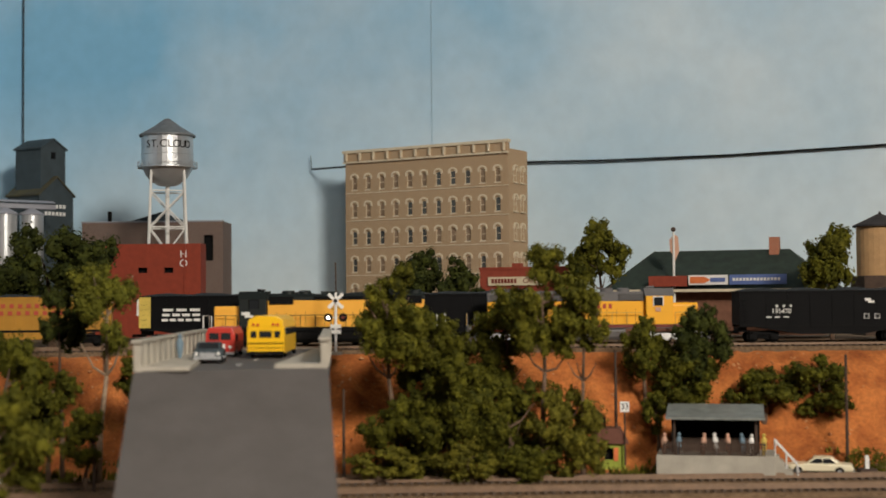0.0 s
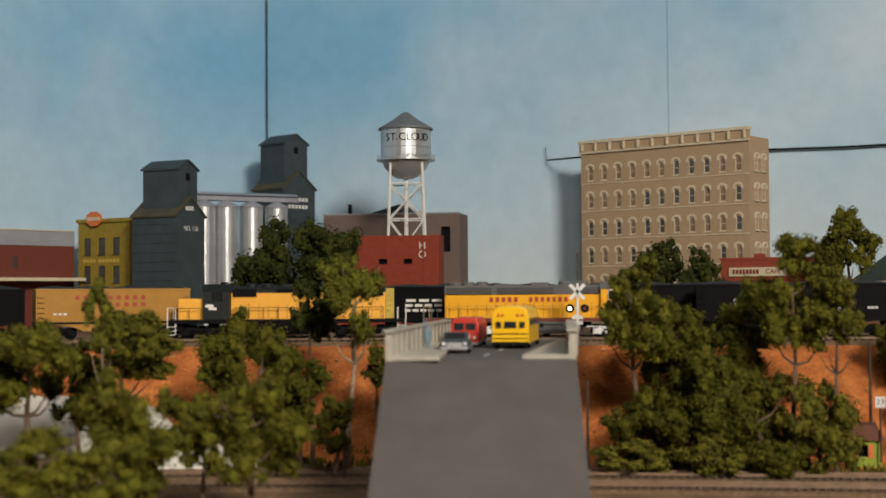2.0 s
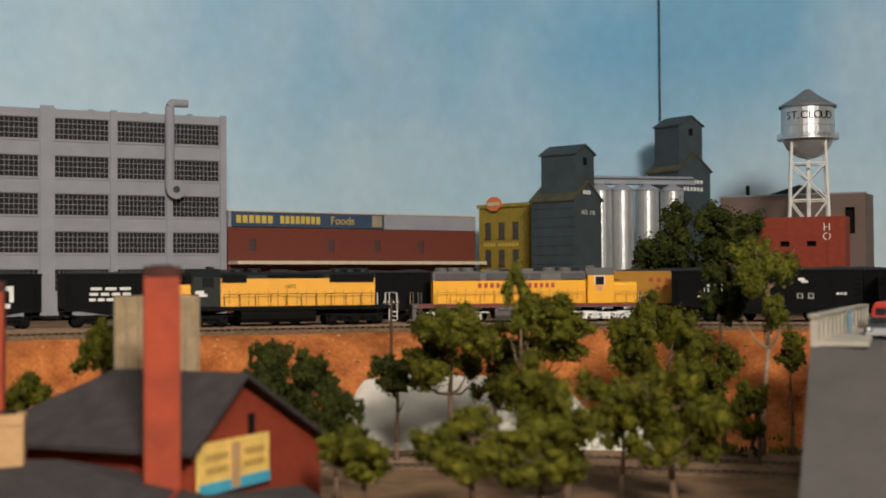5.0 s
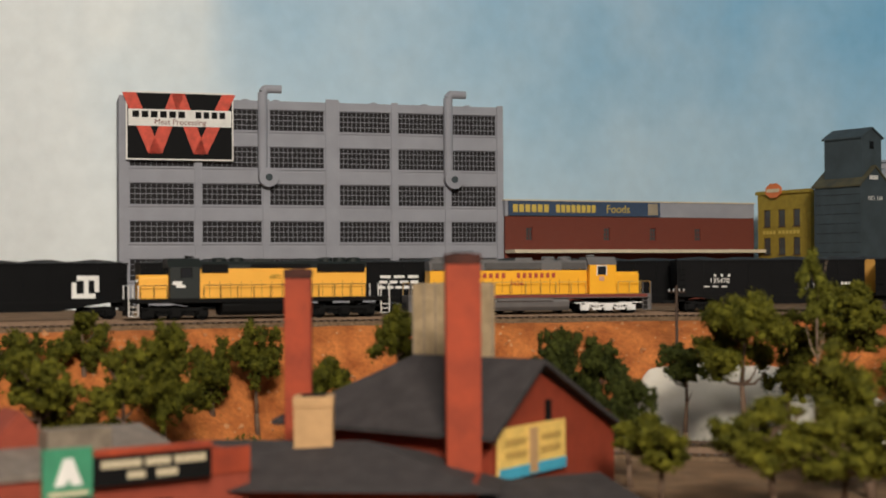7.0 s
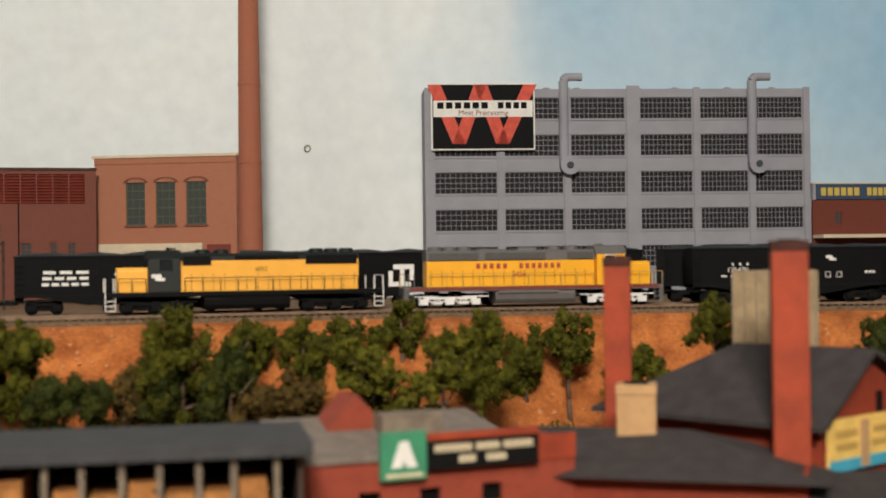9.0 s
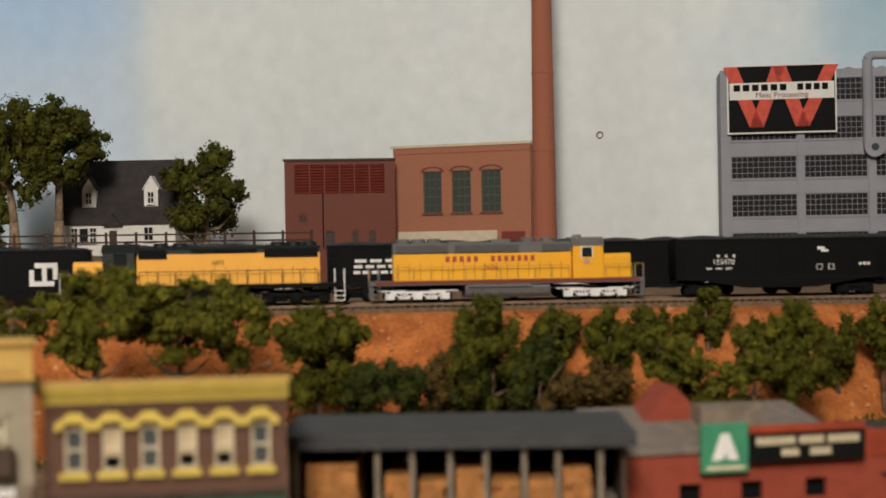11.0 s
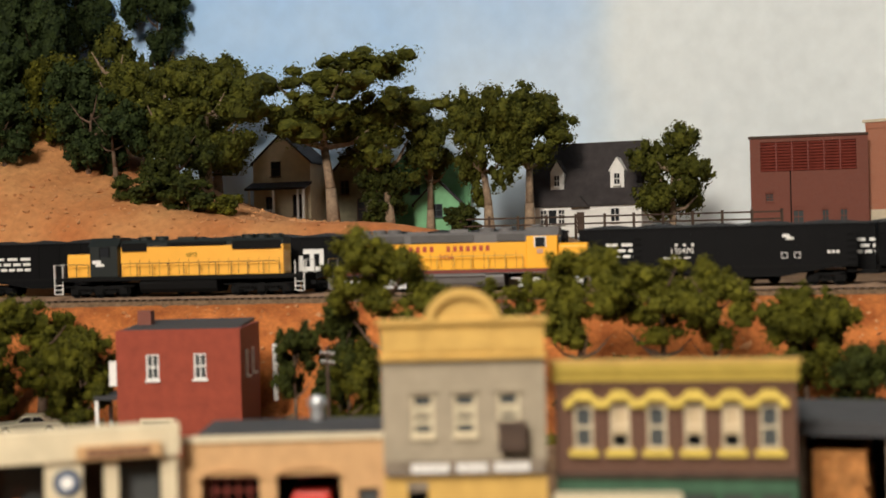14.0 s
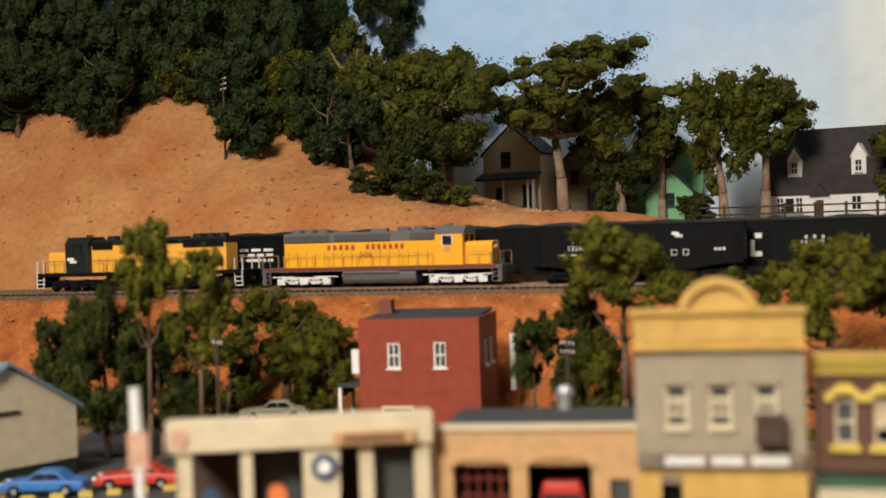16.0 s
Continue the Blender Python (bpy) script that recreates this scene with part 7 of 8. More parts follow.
    stack((-0.637, 0.634), 0.0165, 0.0, 0.150, CHIMRED, "slim square red chimney with a sooty cap")
    stack((-0.588, 0.592), 0.0225, 0.030, 0.0765, TAN, "short cream chimney on the annexe roof")
    b = thing("roof_tank", pose(-0.592, 0.738, 0.086, 0, 0, 36), "weathered cream wooden tank box above the works", "water tank")
    part("box", Solid().box(-0.027, 0.027, -0.018, 0.018, 0.004, 0.054), material("worn_tank_wood", (0.36, 0.26, 0.15), 0.85, second=(0.22, 0.16, 0.09)), b, bevel=0.0008)
    for k in range(8):
        part("batten", Solid().box(-0.027 + 0.0074 * k, -0.0262 + 0.0074 * k, -0.0187, -0.018, 0.004, 0.054), TIMBER, b)
    for x in (-0.022, 0.022):
        part("foot", Solid().box(x - 0.003, x + 0.003, -0.016, 0.016, -0.010, 0.004), FENCEWOOD, b)
    m, w = site(-0.640, 0.500, -0.470, 0.600, 0.0)
    a = thing("works_annexe", m, "low red annexe with a broad dark hipped roof", "building", "town buildings")
    part("wall_shell", Solid().box(0.008, w - 0.008, 0.006, 0.086, 0, 0.034), REDWALL, a)
    v = [(-0.004, -0.006, 0.030), (w + 0.004, -0.006, 0.030), (w + 0.004, 0.096, 0.030), (-0.004, 0.096, 0.030), (0.030, 0.050, 0.051), (w - 0.075, 0.050, 0.051)]
    part("hip_roof", Solid().add(v, [(0, 1, 5, 4), (1, 2, 5), (2, 3, 4, 5), (3, 0, 4), (3, 2, 1, 0)]), DARKROOF, a)
    m, w = site(-0.468, 0.600, -0.425, 0.680, 0.0)
    a = thing("works_lean_to", m, "small dark-roofed shed below the painted sign", "shed", "town buildings")
    part("wall_shell", Solid().box(0.003, w - 0.003, 0.003, 0.04, 0, 0.018), REDWALL, a)
    part("roof", Solid().extrude_x([(-0.004, 0.016), (0.044, 0.026), (0.044, 0.029), (-0.004, 0.019)], -0.003, w + 0.003), DARKROOF, a)


brewery()


def garage():
    m, w = site(-0.705, -0.052, -0.686, 0.034, 0.0)
    t = thing("garage", m, "tan stucco garage with two arched doorways", "building", "town buildings")
    H, D = 0.0675, 0.085
    doors = [(0.0080, 0.0330), (0.0405, 0.0680)]
    op = [(a, b, 0.0, 0.0525) for a, b in doors] + [(0.0755, 0.0845, 0.018, 0.046)]
    part("front_wall", wall_with_openings(w, H, op, 0.004), TAN, t)
    part("coping", Solid().box(-0.001, w + 0.001, -0.0014, 0.0045, H, H + 0.0022), CREAM, t)
    for a, b in doors:
        s = Solid()
        half_ring(s, (a + b) / 2, 0.0515, (b - a) / 2 - 0.0003, (b - a) / 2 + 0.0022, -0.0016, 0.0, 10, 0.30)
        part("door_arch", s, TAN, t)
        f = Solid().box(a, b, 0.0012, 0.0020, 0.0515, 0.0525)
        part("door_frame", f, DARKRED, t)
    grid = Solid()
    for k in range(6):
        grid.box(0.008 + 0.005 * k - 0.0004, 0.008 + 0.005 * k + 0.0004, 0.006, 0.0066, 0.0, 0.0525)
    for k in range(7):
        grid.box(0.008, 0.033, 0.006, 0.0066, 0.0075 * k, 0.0075 * k + 0.0008)
    part("grilled_door", grid, DARKRED, t, "dark red grilled folding door")
    part("side_wall", Solid().box(0, 0.003, 0.004, D, 0, H - 0.004).box(w - 0.003, w, 0.004, D, 0, H - 0.004), TAN, t)
    part("back_wall", Solid().box(0.003, w - 0.003, D - 0.003, D, 0, H - 0.004), TAN, t)
    part("roof", Solid().box(0.0005, w - 0.0005, 0.0045, D, H - 0.004, H - 0.0015), TARROOF, t, "dark tar roof")
    # black sheet halfway in draws the shade behind the doorways
    part("inside_shade", Solid().box(0.004, w - 0.004, 0.045, 0.046, 0, H - 0.005), BLACKANDSHADE, t)
    v = part("roof_vent", Solid().lathe([(0.0035, 0), (0.0035, 0.006), (0.0046, 0.0065), (0.0046, 0.009), (0.0030, 0.0115), (0.0002, 0.012)], 14, (0.052, 0.078, H - 0.0015)), GALV, t)
    put_window(window_set(0.009, 0.028, 0.0012, 1, 3, 0, True, FENCEWOOD), t, 0.0755, 0.001, 0.018)
    p = m @ pose(0.0435, 0.006, 0.0)
    tr = thing("fire_truck", p, "red truck with a white cab front in the garage doorway", "truck")
    part("cab", Solid().prism([(0, 0.006), (0.022, 0.006), (0.022, 0.030), (0.019, 0.0435), (0.003, 0.0435), (0, 0.030)], 0, 0.030), RED, tr, bevel=0.0012)
    part("windscreen", Solid().box(0.0025, 0.0195, -0.0008, 0, 0.0295, 0.0385), GLASS, tr)
    part("grille", Solid().box(0.004, 0.018, -0.001, 0, 0.012, 0.022), WHITE, tr)
    part("bumper", Solid().box(-0.001, 0.023, -0.003, 0, 0.006, 0.010), GALV, tr)
    for x in (0.002, 0.020):
        part("wheel", Solid().tube((x - 0.0015, 0.008, 0.005), (x + 0.0015, 0.008, 0.005), 0.005, n=14), BLACKANDSHADE, tr)


garage()


def filling_station():
    m, w = site(-0.700, -0.166, -0.705, -0.0535, 0.0)
    t = thing("filling_station", m, "white flat-roofed filling station with a long fascia", "building", "town buildings")
    D = 0.060
    part("fascia", Solid().box(0, w, -0.012, 0.0, 0.0640, 0.0775), CREAM, t, bevel=0.0006)
    part("flat_roof", Solid().box(0.001, w - 0.001, 0.0, D, 0.0656, 0.0675), TARROOF, t)
    part("roof_edge", Solid().box(0, 0.001, 0, D, 0.062, 0.0690), CREAM, t)
    part("soffit", Solid().box(0.001, w - 0.001, 0.0, D, 0.0640, 0.0655), CREAM, t)
    for a, b in ((0.004, 0.0105), (0.0310, 0.0358), (0.0570, 0.0725), (0.0810, 0.0870), (0.1045, 0.1110)):
        part("pillar", Solid().box(a, b, -0.0095, -0.0050, 0, 0.0640), CREAM, t)
    # shade of the open bays is put into this wall's dark colour
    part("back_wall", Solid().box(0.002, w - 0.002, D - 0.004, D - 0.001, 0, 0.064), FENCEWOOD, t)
    part("window_wall", Solid().box(0.040, 0.056, 0.012, 0.013, 0.018, 0.060), WINDOW, t)
    part("window_wall", Solid().box(0.088, 0.104, 0.000, 0.001, 0.012, 0.060), WINDOW, t)
    part("round_badge", Solid().tube((0.0660, -0.0095, 0.0555), (0.0660, -0.0108, 0.0555), 0.0056, n=24), NAVY, t, "round navy badge")
    part("badge_band", Solid().tube((0.0660, -0.0108, 0.0555), (0.0660, -0.0113, 0.0555), 0.0028, n=16), WHITE, t)
    part("round_badge", Solid().tube((0.0060, -0.0120, 0.0705), (0.0060, -0.0130, 0.0705), 0.0038, n=20), PINK, t, "small red and white round badge")
    sign = part("name_board", Solid().box(0.070, 0.1045, -0.0150, -0.0120, 0.0650, 0.0705), TAN, t)
    bars("name_bar", 0.0745, 0.1005, 0.0660, 0.0035, HUTROOF, sign, -0.0156, 8, 0.3)
    for x, c in ((0.018, NAVY), (0.046, ORANGE)):
        p = m @ pose(x, -0.004, 0.0)
        g = thing("fuel_pump", p, "upright fuel pump with a rounded top", "fuel pump", "fuel pumps")
        part("casing", Solid().box(-0.004, 0.004, -0.003, 0.003, 0, 0.044).prism([(0.004 * math.cos(a), 0.044 + 0.004 * math.sin(a)) for a in [math.pi * k / 8 for k in range(9)]], -0.003, 0.003), c, g)
        part("dial", Solid().box(-0.0026, 0.0026, -0.0034, -0.003, 0.034, 0.040), WHITE, g)
    t = thing("street_pole", pose(-0.672, -0.172, 0.0, 2, -2, 0), "pale grey street pole with a square sign", "sign pole")
    part("post", Solid().tube((0, 0, 0), (0, 0, 0.062), 0.0022, 0.0020, 8), WHITE, t)
    part("sign", Solid().box(-0.0016, 0.0016, -0.004, 0.004, 0.060, 0.076), PINK, t)
    part("top", Solid().tube((0, 0, 0.076), (0, 0, 0.094), 0.0026, 0.0022, 8), WHITE, t)


filling_station()


def brick_house():
    m, w = site(-1.121, -0.083, -1.098, 0.004, 0.0)
    t = thing("brick_house", m, "two-storey faded red house with white windows", "building", "town buildings")
    H, D = 0.092, 0.082
    op = [(0.0215, 0.0310, 0.056, 0.0745), (0.0560, 0.0650, 0.056, 0.0745)]
    part("front_wall", wall_with_openings(w, H, op, 0.003), BRICKRED, t)
    # the right side's shade is put into a darker red than the front
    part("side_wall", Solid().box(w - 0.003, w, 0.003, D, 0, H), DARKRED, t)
    part("side_wall", Solid().box(0, 0.003, 0.003, D, 0, H), BRICKRED, t)
    part("roof", Solid().extrude_x([(0.003, H - 0.002), (D, H + 0.001), (D, H + 0.003), (0.003, H)], 0.003, w - 0.003), TARROOF, t)
    # black sheet stands for shade behind the house windows
    part("interior_shade", Solid().box(0.005, w - 0.005, 0.007, 0.008, 0, H - 0.01), BLACKANDSHADE, t)
    meshes = window_set(0.0095, 0.0185, 0.0012, 2, 2, 0, True, WHITE)
    for x, *_ in op:
        put_window(meshes, t, x, 0.0006, 0.056)
    for y in (0.020, 0.045):
        put_window(meshes, t, w + 0.0006, y, 0.056, 90)
    sign = part("wall_sign", Solid().box(0.0165, 0.0405, -0.002, 0, 0.010, 0.0285), CREAM, t, "framed dark sign by the door")
    part("sign_face", Solid().box(0.0185, 0.0385, -0.0026, -0.002, 0.010, 0.0268), BLACKANDSHADE, sign)
    half = Solid()
    half_ring(half, 0.0285, 0.0150, 0.0055, 0.0075, -0.0031, -0.0026, 10, 0.7)
    part("sign_arc", half, TAN, sign)
    part("chimney", Solid().box(0.006, 0.016, 0.040, 0.052, H - 0.002, H + 0.012), DARKBRICK, t)
    part("porch_roof", Solid().box(-0.020, 0.0, 0.010, 0.050, 0.041, 0.044), TARROOF, t)
    for y in (0.012, 0.048):
        part("porch_post", Solid().box(-0.0195, -0.0170, y - 0.0012, y + 0.0012, 0, 0.041), WHITE, t)
    part("hanging_sign", Solid().box(-0.006, 0.0, 0.002, 0.003, 0.052, 0.070), WHITE, t)
    part("drain_pipe", Solid().tube((w + 0.012, D, 0.030), (w + 0.012, D, 0.074), 0.0022, n=8), SILVER, t)
    m, w = site(-1.030, -0.440, -0.944, -0.336, 0.0)
    t = thing("freight_shed", m, "cream freight shed with a pale blue roof", "shed", "town buildings")
    e, r, d = 0.050, 0.079, 0.105
    part("wall_shell", Solid().extrude_x([(0, 0.014), (d, 0.014), (d, e), (d / 2, r - 0.002), (0, e)], 0, w), CREAM, t)
    part("base", Solid().box(0.001, w - 0.001, 0.001, d - 0.001, 0, 0.014), material("dark_green_base", (0.02, 0.035, 0.02)), t)
    part("roof", Solid().extrude_x([(-0.004, e - 0.004), (-0.004, e - 0.0015), (d / 2, r + 0.002), (d / 2, r - 0.0005)], -0.003, w + 0.003), PALEBLUE, t)
    part("roof", Solid().extrude_x([(d / 2, r - 0.0005), (d / 2, r + 0.002), (d + 0.004, e - 0.0015), (d + 0.004, e - 0.004)], -0.003, w + 0.003), PALEBLUE, t)
    part("bracket", Solid().box(w, w + 0.001, 0.030, 0.060, 0.048, 0.050), BLACKANDSHADE, t)


brick_house()


def streets():
    s = Solid().add([(-0.60, -0.55, 0.0022), (-0.56, 0.30, 0.0022), (-0.50, 0.30, 0.0022), (-0.52, -0.55, 0.0022)], [(0, 3, 2, 1)])
    s.add([(-1.30, -0.30, 0.0024), (-1.16, 0.02, 0.0024), (-1.13, 0.02, 0.0024), (-1.10, -0.30, 0.0024)], [(0, 3, 2, 1)])
    s.add([(-1.10, -0.30, 0.0024), (-0.70, -0.30, 0.0023), (-0.70, -0.20, 0.0023), (-1.08, -0.18, 0.0024)], [(0, 1, 2, 3)])
    stand("street", s, ASPHALT, "dark asphalt streets of the town", "street", kind="structure")
    k = Solid()
    for i in range(12):
        k.box(-0.93 - 0.004 * i, -0.926 - 0.004 * i, -0.30 + 0.016 * i, -0.292 + 0.016 * i, 0.002, 0.006)
    stand("kerb_blocks", k, LEMON, "row of yellow and white kerb blocks", "kerb", kind="structure")


streets()

# ---- trees and bushes ----
def crown_mesh(name, mat, r, h, seed, lumps, leaf, count, reach=0.62):
    """Fine leaves on a heap of clumps, each clump a knot of smaller ones round a rough core; the crown's foot is at z = 0."""
    g = np.random.RandomState(seed)
    c = []
    while len(c) < lumps:
        p = g.uniform(-1, 1, 3)
        n = np.linalg.norm(p)
        if 0.15 < n < 1.0:
            c.append(p * min(1, (reach + 0.3 * g.rand()) / n))
    c = np.array(c)
    size = g.uniform(0.26, 0.46, lumps)
    knots, ks = [], []
    for q, w in zip(c, size):
        knots.append(q)
        ks.append(w * 0.74)
        for k in range(5):
            d = g.normal(size=3)
            d[2] = abs(d[2]) * 0.8 if k < 3 else d[2]
            knots.append(q + d / np.linalg.norm(d) * w * g.uniform(0.6, 0.95))
            ks.append(w * g.uniform(0.28, 0.5))
    c, size = np.array(knots), np.array(ks)
    scale = np.array([r, r, h / 2])
    v, f = [], []
    # rough cores
    for q, w in zip(c, size):
        o = len(v)
        for i in range(5):
            a = math.pi * (i + 0.5) / 5
            for j in range(7):
                b = 6.2832 * (j + 0.5 * (i % 2)) / 7
                m = w * 0.72 * g.uniform(0.7, 1.12)
                v.append((q + m * np.array([math.sin(a) * math.cos(b), math.sin(a) * math.sin(b), -math.cos(a)]) + (0, 0, 1)) * scale)
        f += [(o + i * 7 + j, o + i * 7 + (j + 1) % 7, o + i * 7 + 7 + (j + 1) % 7, o + i * 7 + 7 + j) for i in range(4) for j in range(7)]
        f += [tuple(o + 6 - j for j in range(7)), tuple(o + 28 + j for j in range(7))]
    pick = g.choice(len(c), count, p=size ** 2 / (size ** 2).sum())
    d = g.normal(size=(count, 3))
    d /= np.linalg.norm(d, axis=1)[:, None]
    q = c[pick] + d * (size[pick] * g.uniform(0.62, 1.25, count))[:, None]
    q = (q + (0, 0, 1)) * scale
    q[:, 2] = np.maximum(q[:, 2], 0.0008)
    a = np.cross(d, g.normal(size=(count, 3)))
    a /= np.linalg.norm(a, axis=1)[:, None]
    b = np.cross(d + 0.6 * g.normal(size=(count, 3)), a)
    b /= np.linalg.norm(b, axis=1)[:, None] + 1e-9
    w = leaf * g.uniform(0.6, 1.35, count)[:, None]
    o = len(v)
    v = np.vstack([np.maximum(np.array(v), (-9, -9, 0.0004)), np.stack([q - a * w, q - b * w * 0.65, q + a * w, q + b * w * 0.65], 1).reshape(-1, 3)])
    f += (np.arange(4 * count).reshape(-1, 4) + o).tolist()
    me = bpy.data.meshes.new(name)
    me.from_pydata(v.tolist(), [], f)
    me.materials.append(mat)
    me.update()
    return me


NAMES = {"b": ("bush", "rounded green bush on the clay bank"), "d": ("bush", "dense dark green bush on the bank"), "y": ("bush", "yellow-green shrub in light leaf"),
         "r": ("bush", "russet-brown low shrub below the bank"), "t": ("tree", "slender pale-barked tree with open light green crown"), "o": ("tree", "olive green tree with a clumpy crown"),
         "k": ("tree", "broad oak-like tree with dark green crown"), "h": ("tree", "tall dark tree of the hillside wood")}
TREE_COUNT = [0]


def plant(x, y, z, h, r, kind, bare=None):
    """A bush or tree between heights z and z + h; bare is the share of h below its crown."""
    TREE_COUNT[0] += 1
    n = TREE_COUNT[0]
    rnd = random.Random(n)
    foot = min(ground_z(x, y), z) - 0.002
    name, label = NAMES[kind]
    t = thing(name, pose(x, y, foot), label, name, "bushes on the bank" if name == "bush" else "trees")
    base = z - foot
    if name == "bush":
        peak = base + h
        h = min(peak, 3.0 * r, 1.7 * h)
        base = peak - h
    far = math.hypot(x, y) > 1.45
    leaf = 0.0020 if far else 0.00135
    count = int(min(9000, max(1800, 2 * r * h * (1000000 if far else 1700000))))
    lift = (0.65 * bare if bare is not None else 0.0) * h
    ch = h - lift
    lumps = {"t": 11, "o": 22, "k": 24, "h": 20}.get(kind, 20)
    ob = new("crown", crown_mesh("crown", LEAF[kind], r * (1.3 if kind == "h" else 1.16), ch * 1.03, n, lumps, leaf, count, 0.72 if kind in "tko" else 0.6))
    ob.parent, ob.location = t, (0, 0, base + lift)
    bark = BARK if kind in "tk" else DARKBARK
    top = base + lift + ch * 0.66
    r0 = max(0.0013, min(0.0075, 0.06 * r + 0.0010 + (0.0025 if kind == "k" else 0)))
    lean = (rnd.uniform(-0.3, 0.3) * r, rnd.uniform(-0.2, 0.2) * r)
    bends = [(0, 0, -0.003), (lean[0] * 0.1 + rnd.uniform(-0.06, 0.06) * r, lean[1] * 0.3, top * 0.28), (lean[0] * 0.6 + rnd.uniform(-0.1, 0.1) * r, lean[1] * 0.7, top * 0.58), (lean[0], lean[1], top)]
    s = Solid()
    for i, (p, q) in enumerate(zip(bends, bends[1:])):
        s.tube(p, q, r0 * (1.25, 0.85, 0.62)[i], r0 * (0.85, 0.62, 0.25)[i], 7)
    part("trunk", s, bark, t, smooth=True)
    for k in range(6 if name == "tree" else 2):
        a, u = 1.05 * (k + rnd.random()), rnd.uniform(0.5, 0.9)
        p = Vector(bends[2]) if k % 2 else Vector(bends[2]).lerp(Vector(bends[3]), u)
        q = Vector((p.x + 0.7 * r * math.cos(a), p.y + 0.7 * r * math.sin(a), min(base + lift + ch * 0.85, p.z + rnd.uniform(0.12, 0.3) * h)))
        m = p.lerp(q, 0.5) + Vector((0, 0, -0.05 * h))
        part("limb", Solid().tube(p, m, r0 * 0.5, r0 * 0.32, 5).tube(m, q, r0 * 0.32, r0 * 0.1, 5), bark, t)


bank_right = [
    (-0.041, 1.169, 0.070, 0.107, 0.030, "o", 0.30),
    (0.022, 1.190, 0.068, 0.062, 0.037, "b"),
    (-0.010, 1.210, 0.097, 0.052, 0.031, "b"),
    (0.059, 1.199, 0.097, 0.059, 0.027, "o", 0.10),
    (0.081, 1.157, 0.075, 0.110, 0.028, "o", 0.35),
    (0.114, 1.144, 0.099, 0.065, 0.021, "o", 0.15),
    (0.007, 1.170, 0.049, 0.050, 0.034, "b"),
    (-0.030, 1.165, 0.023, 0.052, 0.036, "b"),
    (0.054, 1.164, 0.023, 0.052, 0.031, "b"),
    (0.102, 1.150, 0.024, 0.057, 0.028, "y"),
    (0.182, 1.257, 0.094, 0.034, 0.020, "b"),
    (0.232, 1.249, 0.093, 0.048, 0.025, "d"),
    (0.221, 1.261, 0.049, 0.057, 0.031, "b"),
    (0.190, 1.229, 0.014, 0.055, 0.013, "b"),
    (0.289, 1.255, 0.039, 0.046, 0.027, "b"),
    (0.342, 1.254, 0.041, 0.055, 0.030, "b"),
    (0.020, 1.140, 0.009, 0.025, 0.028, "y"),
    (-0.045, 1.139, 0.012, 0.018, 0.028, "y"),
    (0.071, 1.138, 0.009, 0.028, 0.023, "b"),
]
bank_mid = [
    (-0.285, 1.142, 0.047, 0.139, 0.030, "t", 0.60),
    (-0.323, 1.174, 0.104, 0.057, 0.018, "d"),
    (-0.282, 1.092, 0.029, 0.040, 0.016, "b"),
    (-0.370, 1.141, 0.061, 0.076, 0.040, "b"),
    (-0.323, 1.133, 0.061, 0.039, 0.020, "b"),
    (-0.266, 1.177, 0.069, 0.035, 0.012, "b"),
    (-0.426, 0.961, 0.069, 0.094, 0.011, "t", 0.60),
    (-0.483, 0.958, 0.049, 0.081, 0.034, "o", 0.30),
    (-0.436, 1.044, 0.079, 0.056, 0.034, "o", 0.10),
    (-0.474, 1.028, 0.070, 0.039, 0.024, "b"),
    (-0.541, 0.985, 0.069, 0.020, 0.021, "d"),
    (-0.356, 0.871, 0.006, 0.091, 0.036, "o", 0.25),
    (-0.287, 0.884, 0.006, 0.088, 0.029, "o", 0.25),
    (-0.380, 0.763, 0.019, 0.053, 0.029, "o", 0.15),
    (-0.343, 0.779, 0.017, 0.045, 0.024, "o", 0.15),
    (-0.329, 0.902, 0.025, 0.054, 0.016, "o", 0.10),
    (-0.434, 0.724, 0.026, 0.037, 0.021, "o", 0.10),
    (-0.605, 0.890, 0.057, 0.044, 0.022, "d"),
    (-0.576, 0.908, 0.052, 0.043, 0.022, "d"),
    (-0.505, 0.822, 0.030, 0.047, 0.017, "d"),
]
bank_left = [
    (-0.964, 0.469, 0.022, 0.044, 0.026, "r"),
    (-0.947, 0.518, 0.029, 0.078, 0.028, "b"),
    (-0.980, 0.596, 0.052, 0.052, 0.016, "b"),
    (-0.964, 0.645, 0.060, 0.037, 0.018, "b"),
    (-0.952, 0.673, 0.066, 0.037, 0.021, "b"),
    (-0.935, 0.714, 0.069, 0.048, 0.019, "b"),
    (-0.900, 0.729, 0.042, 0.050, 0.015, "b"),
    (-0.815, 0.688, 0.023, 0.083, 0.025, "b"),
    (-0.863, 0.784, 0.038, 0.056, 0.019, "b"),
    (-0.842, 0.815, 0.037, 0.067, 0.019, "b"),
    (-0.855, 0.628, 0.034, 0.037, 0.026, "y"),
    (-0.878, 0.566, 0.030, 0.035, 0.025, "r"),
    (-0.682, 0.792, 0.087, 0.031, 0.018, "b"),
    (-0.731, 0.766, 0.058, 0.026, 0.022, "b"),
    (-0.813, 0.646, 0.045, 0.049, 0.020, "o", 0.05),
    (-0.850, 0.602, 0.047, 0.047, 0.021, "o", 0.05),
    (-0.892, 0.511, 0.032, 0.051, 0.024, "d"),
    (-0.925, 0.478, 0.032, 0.059, 0.024, "d"),
]
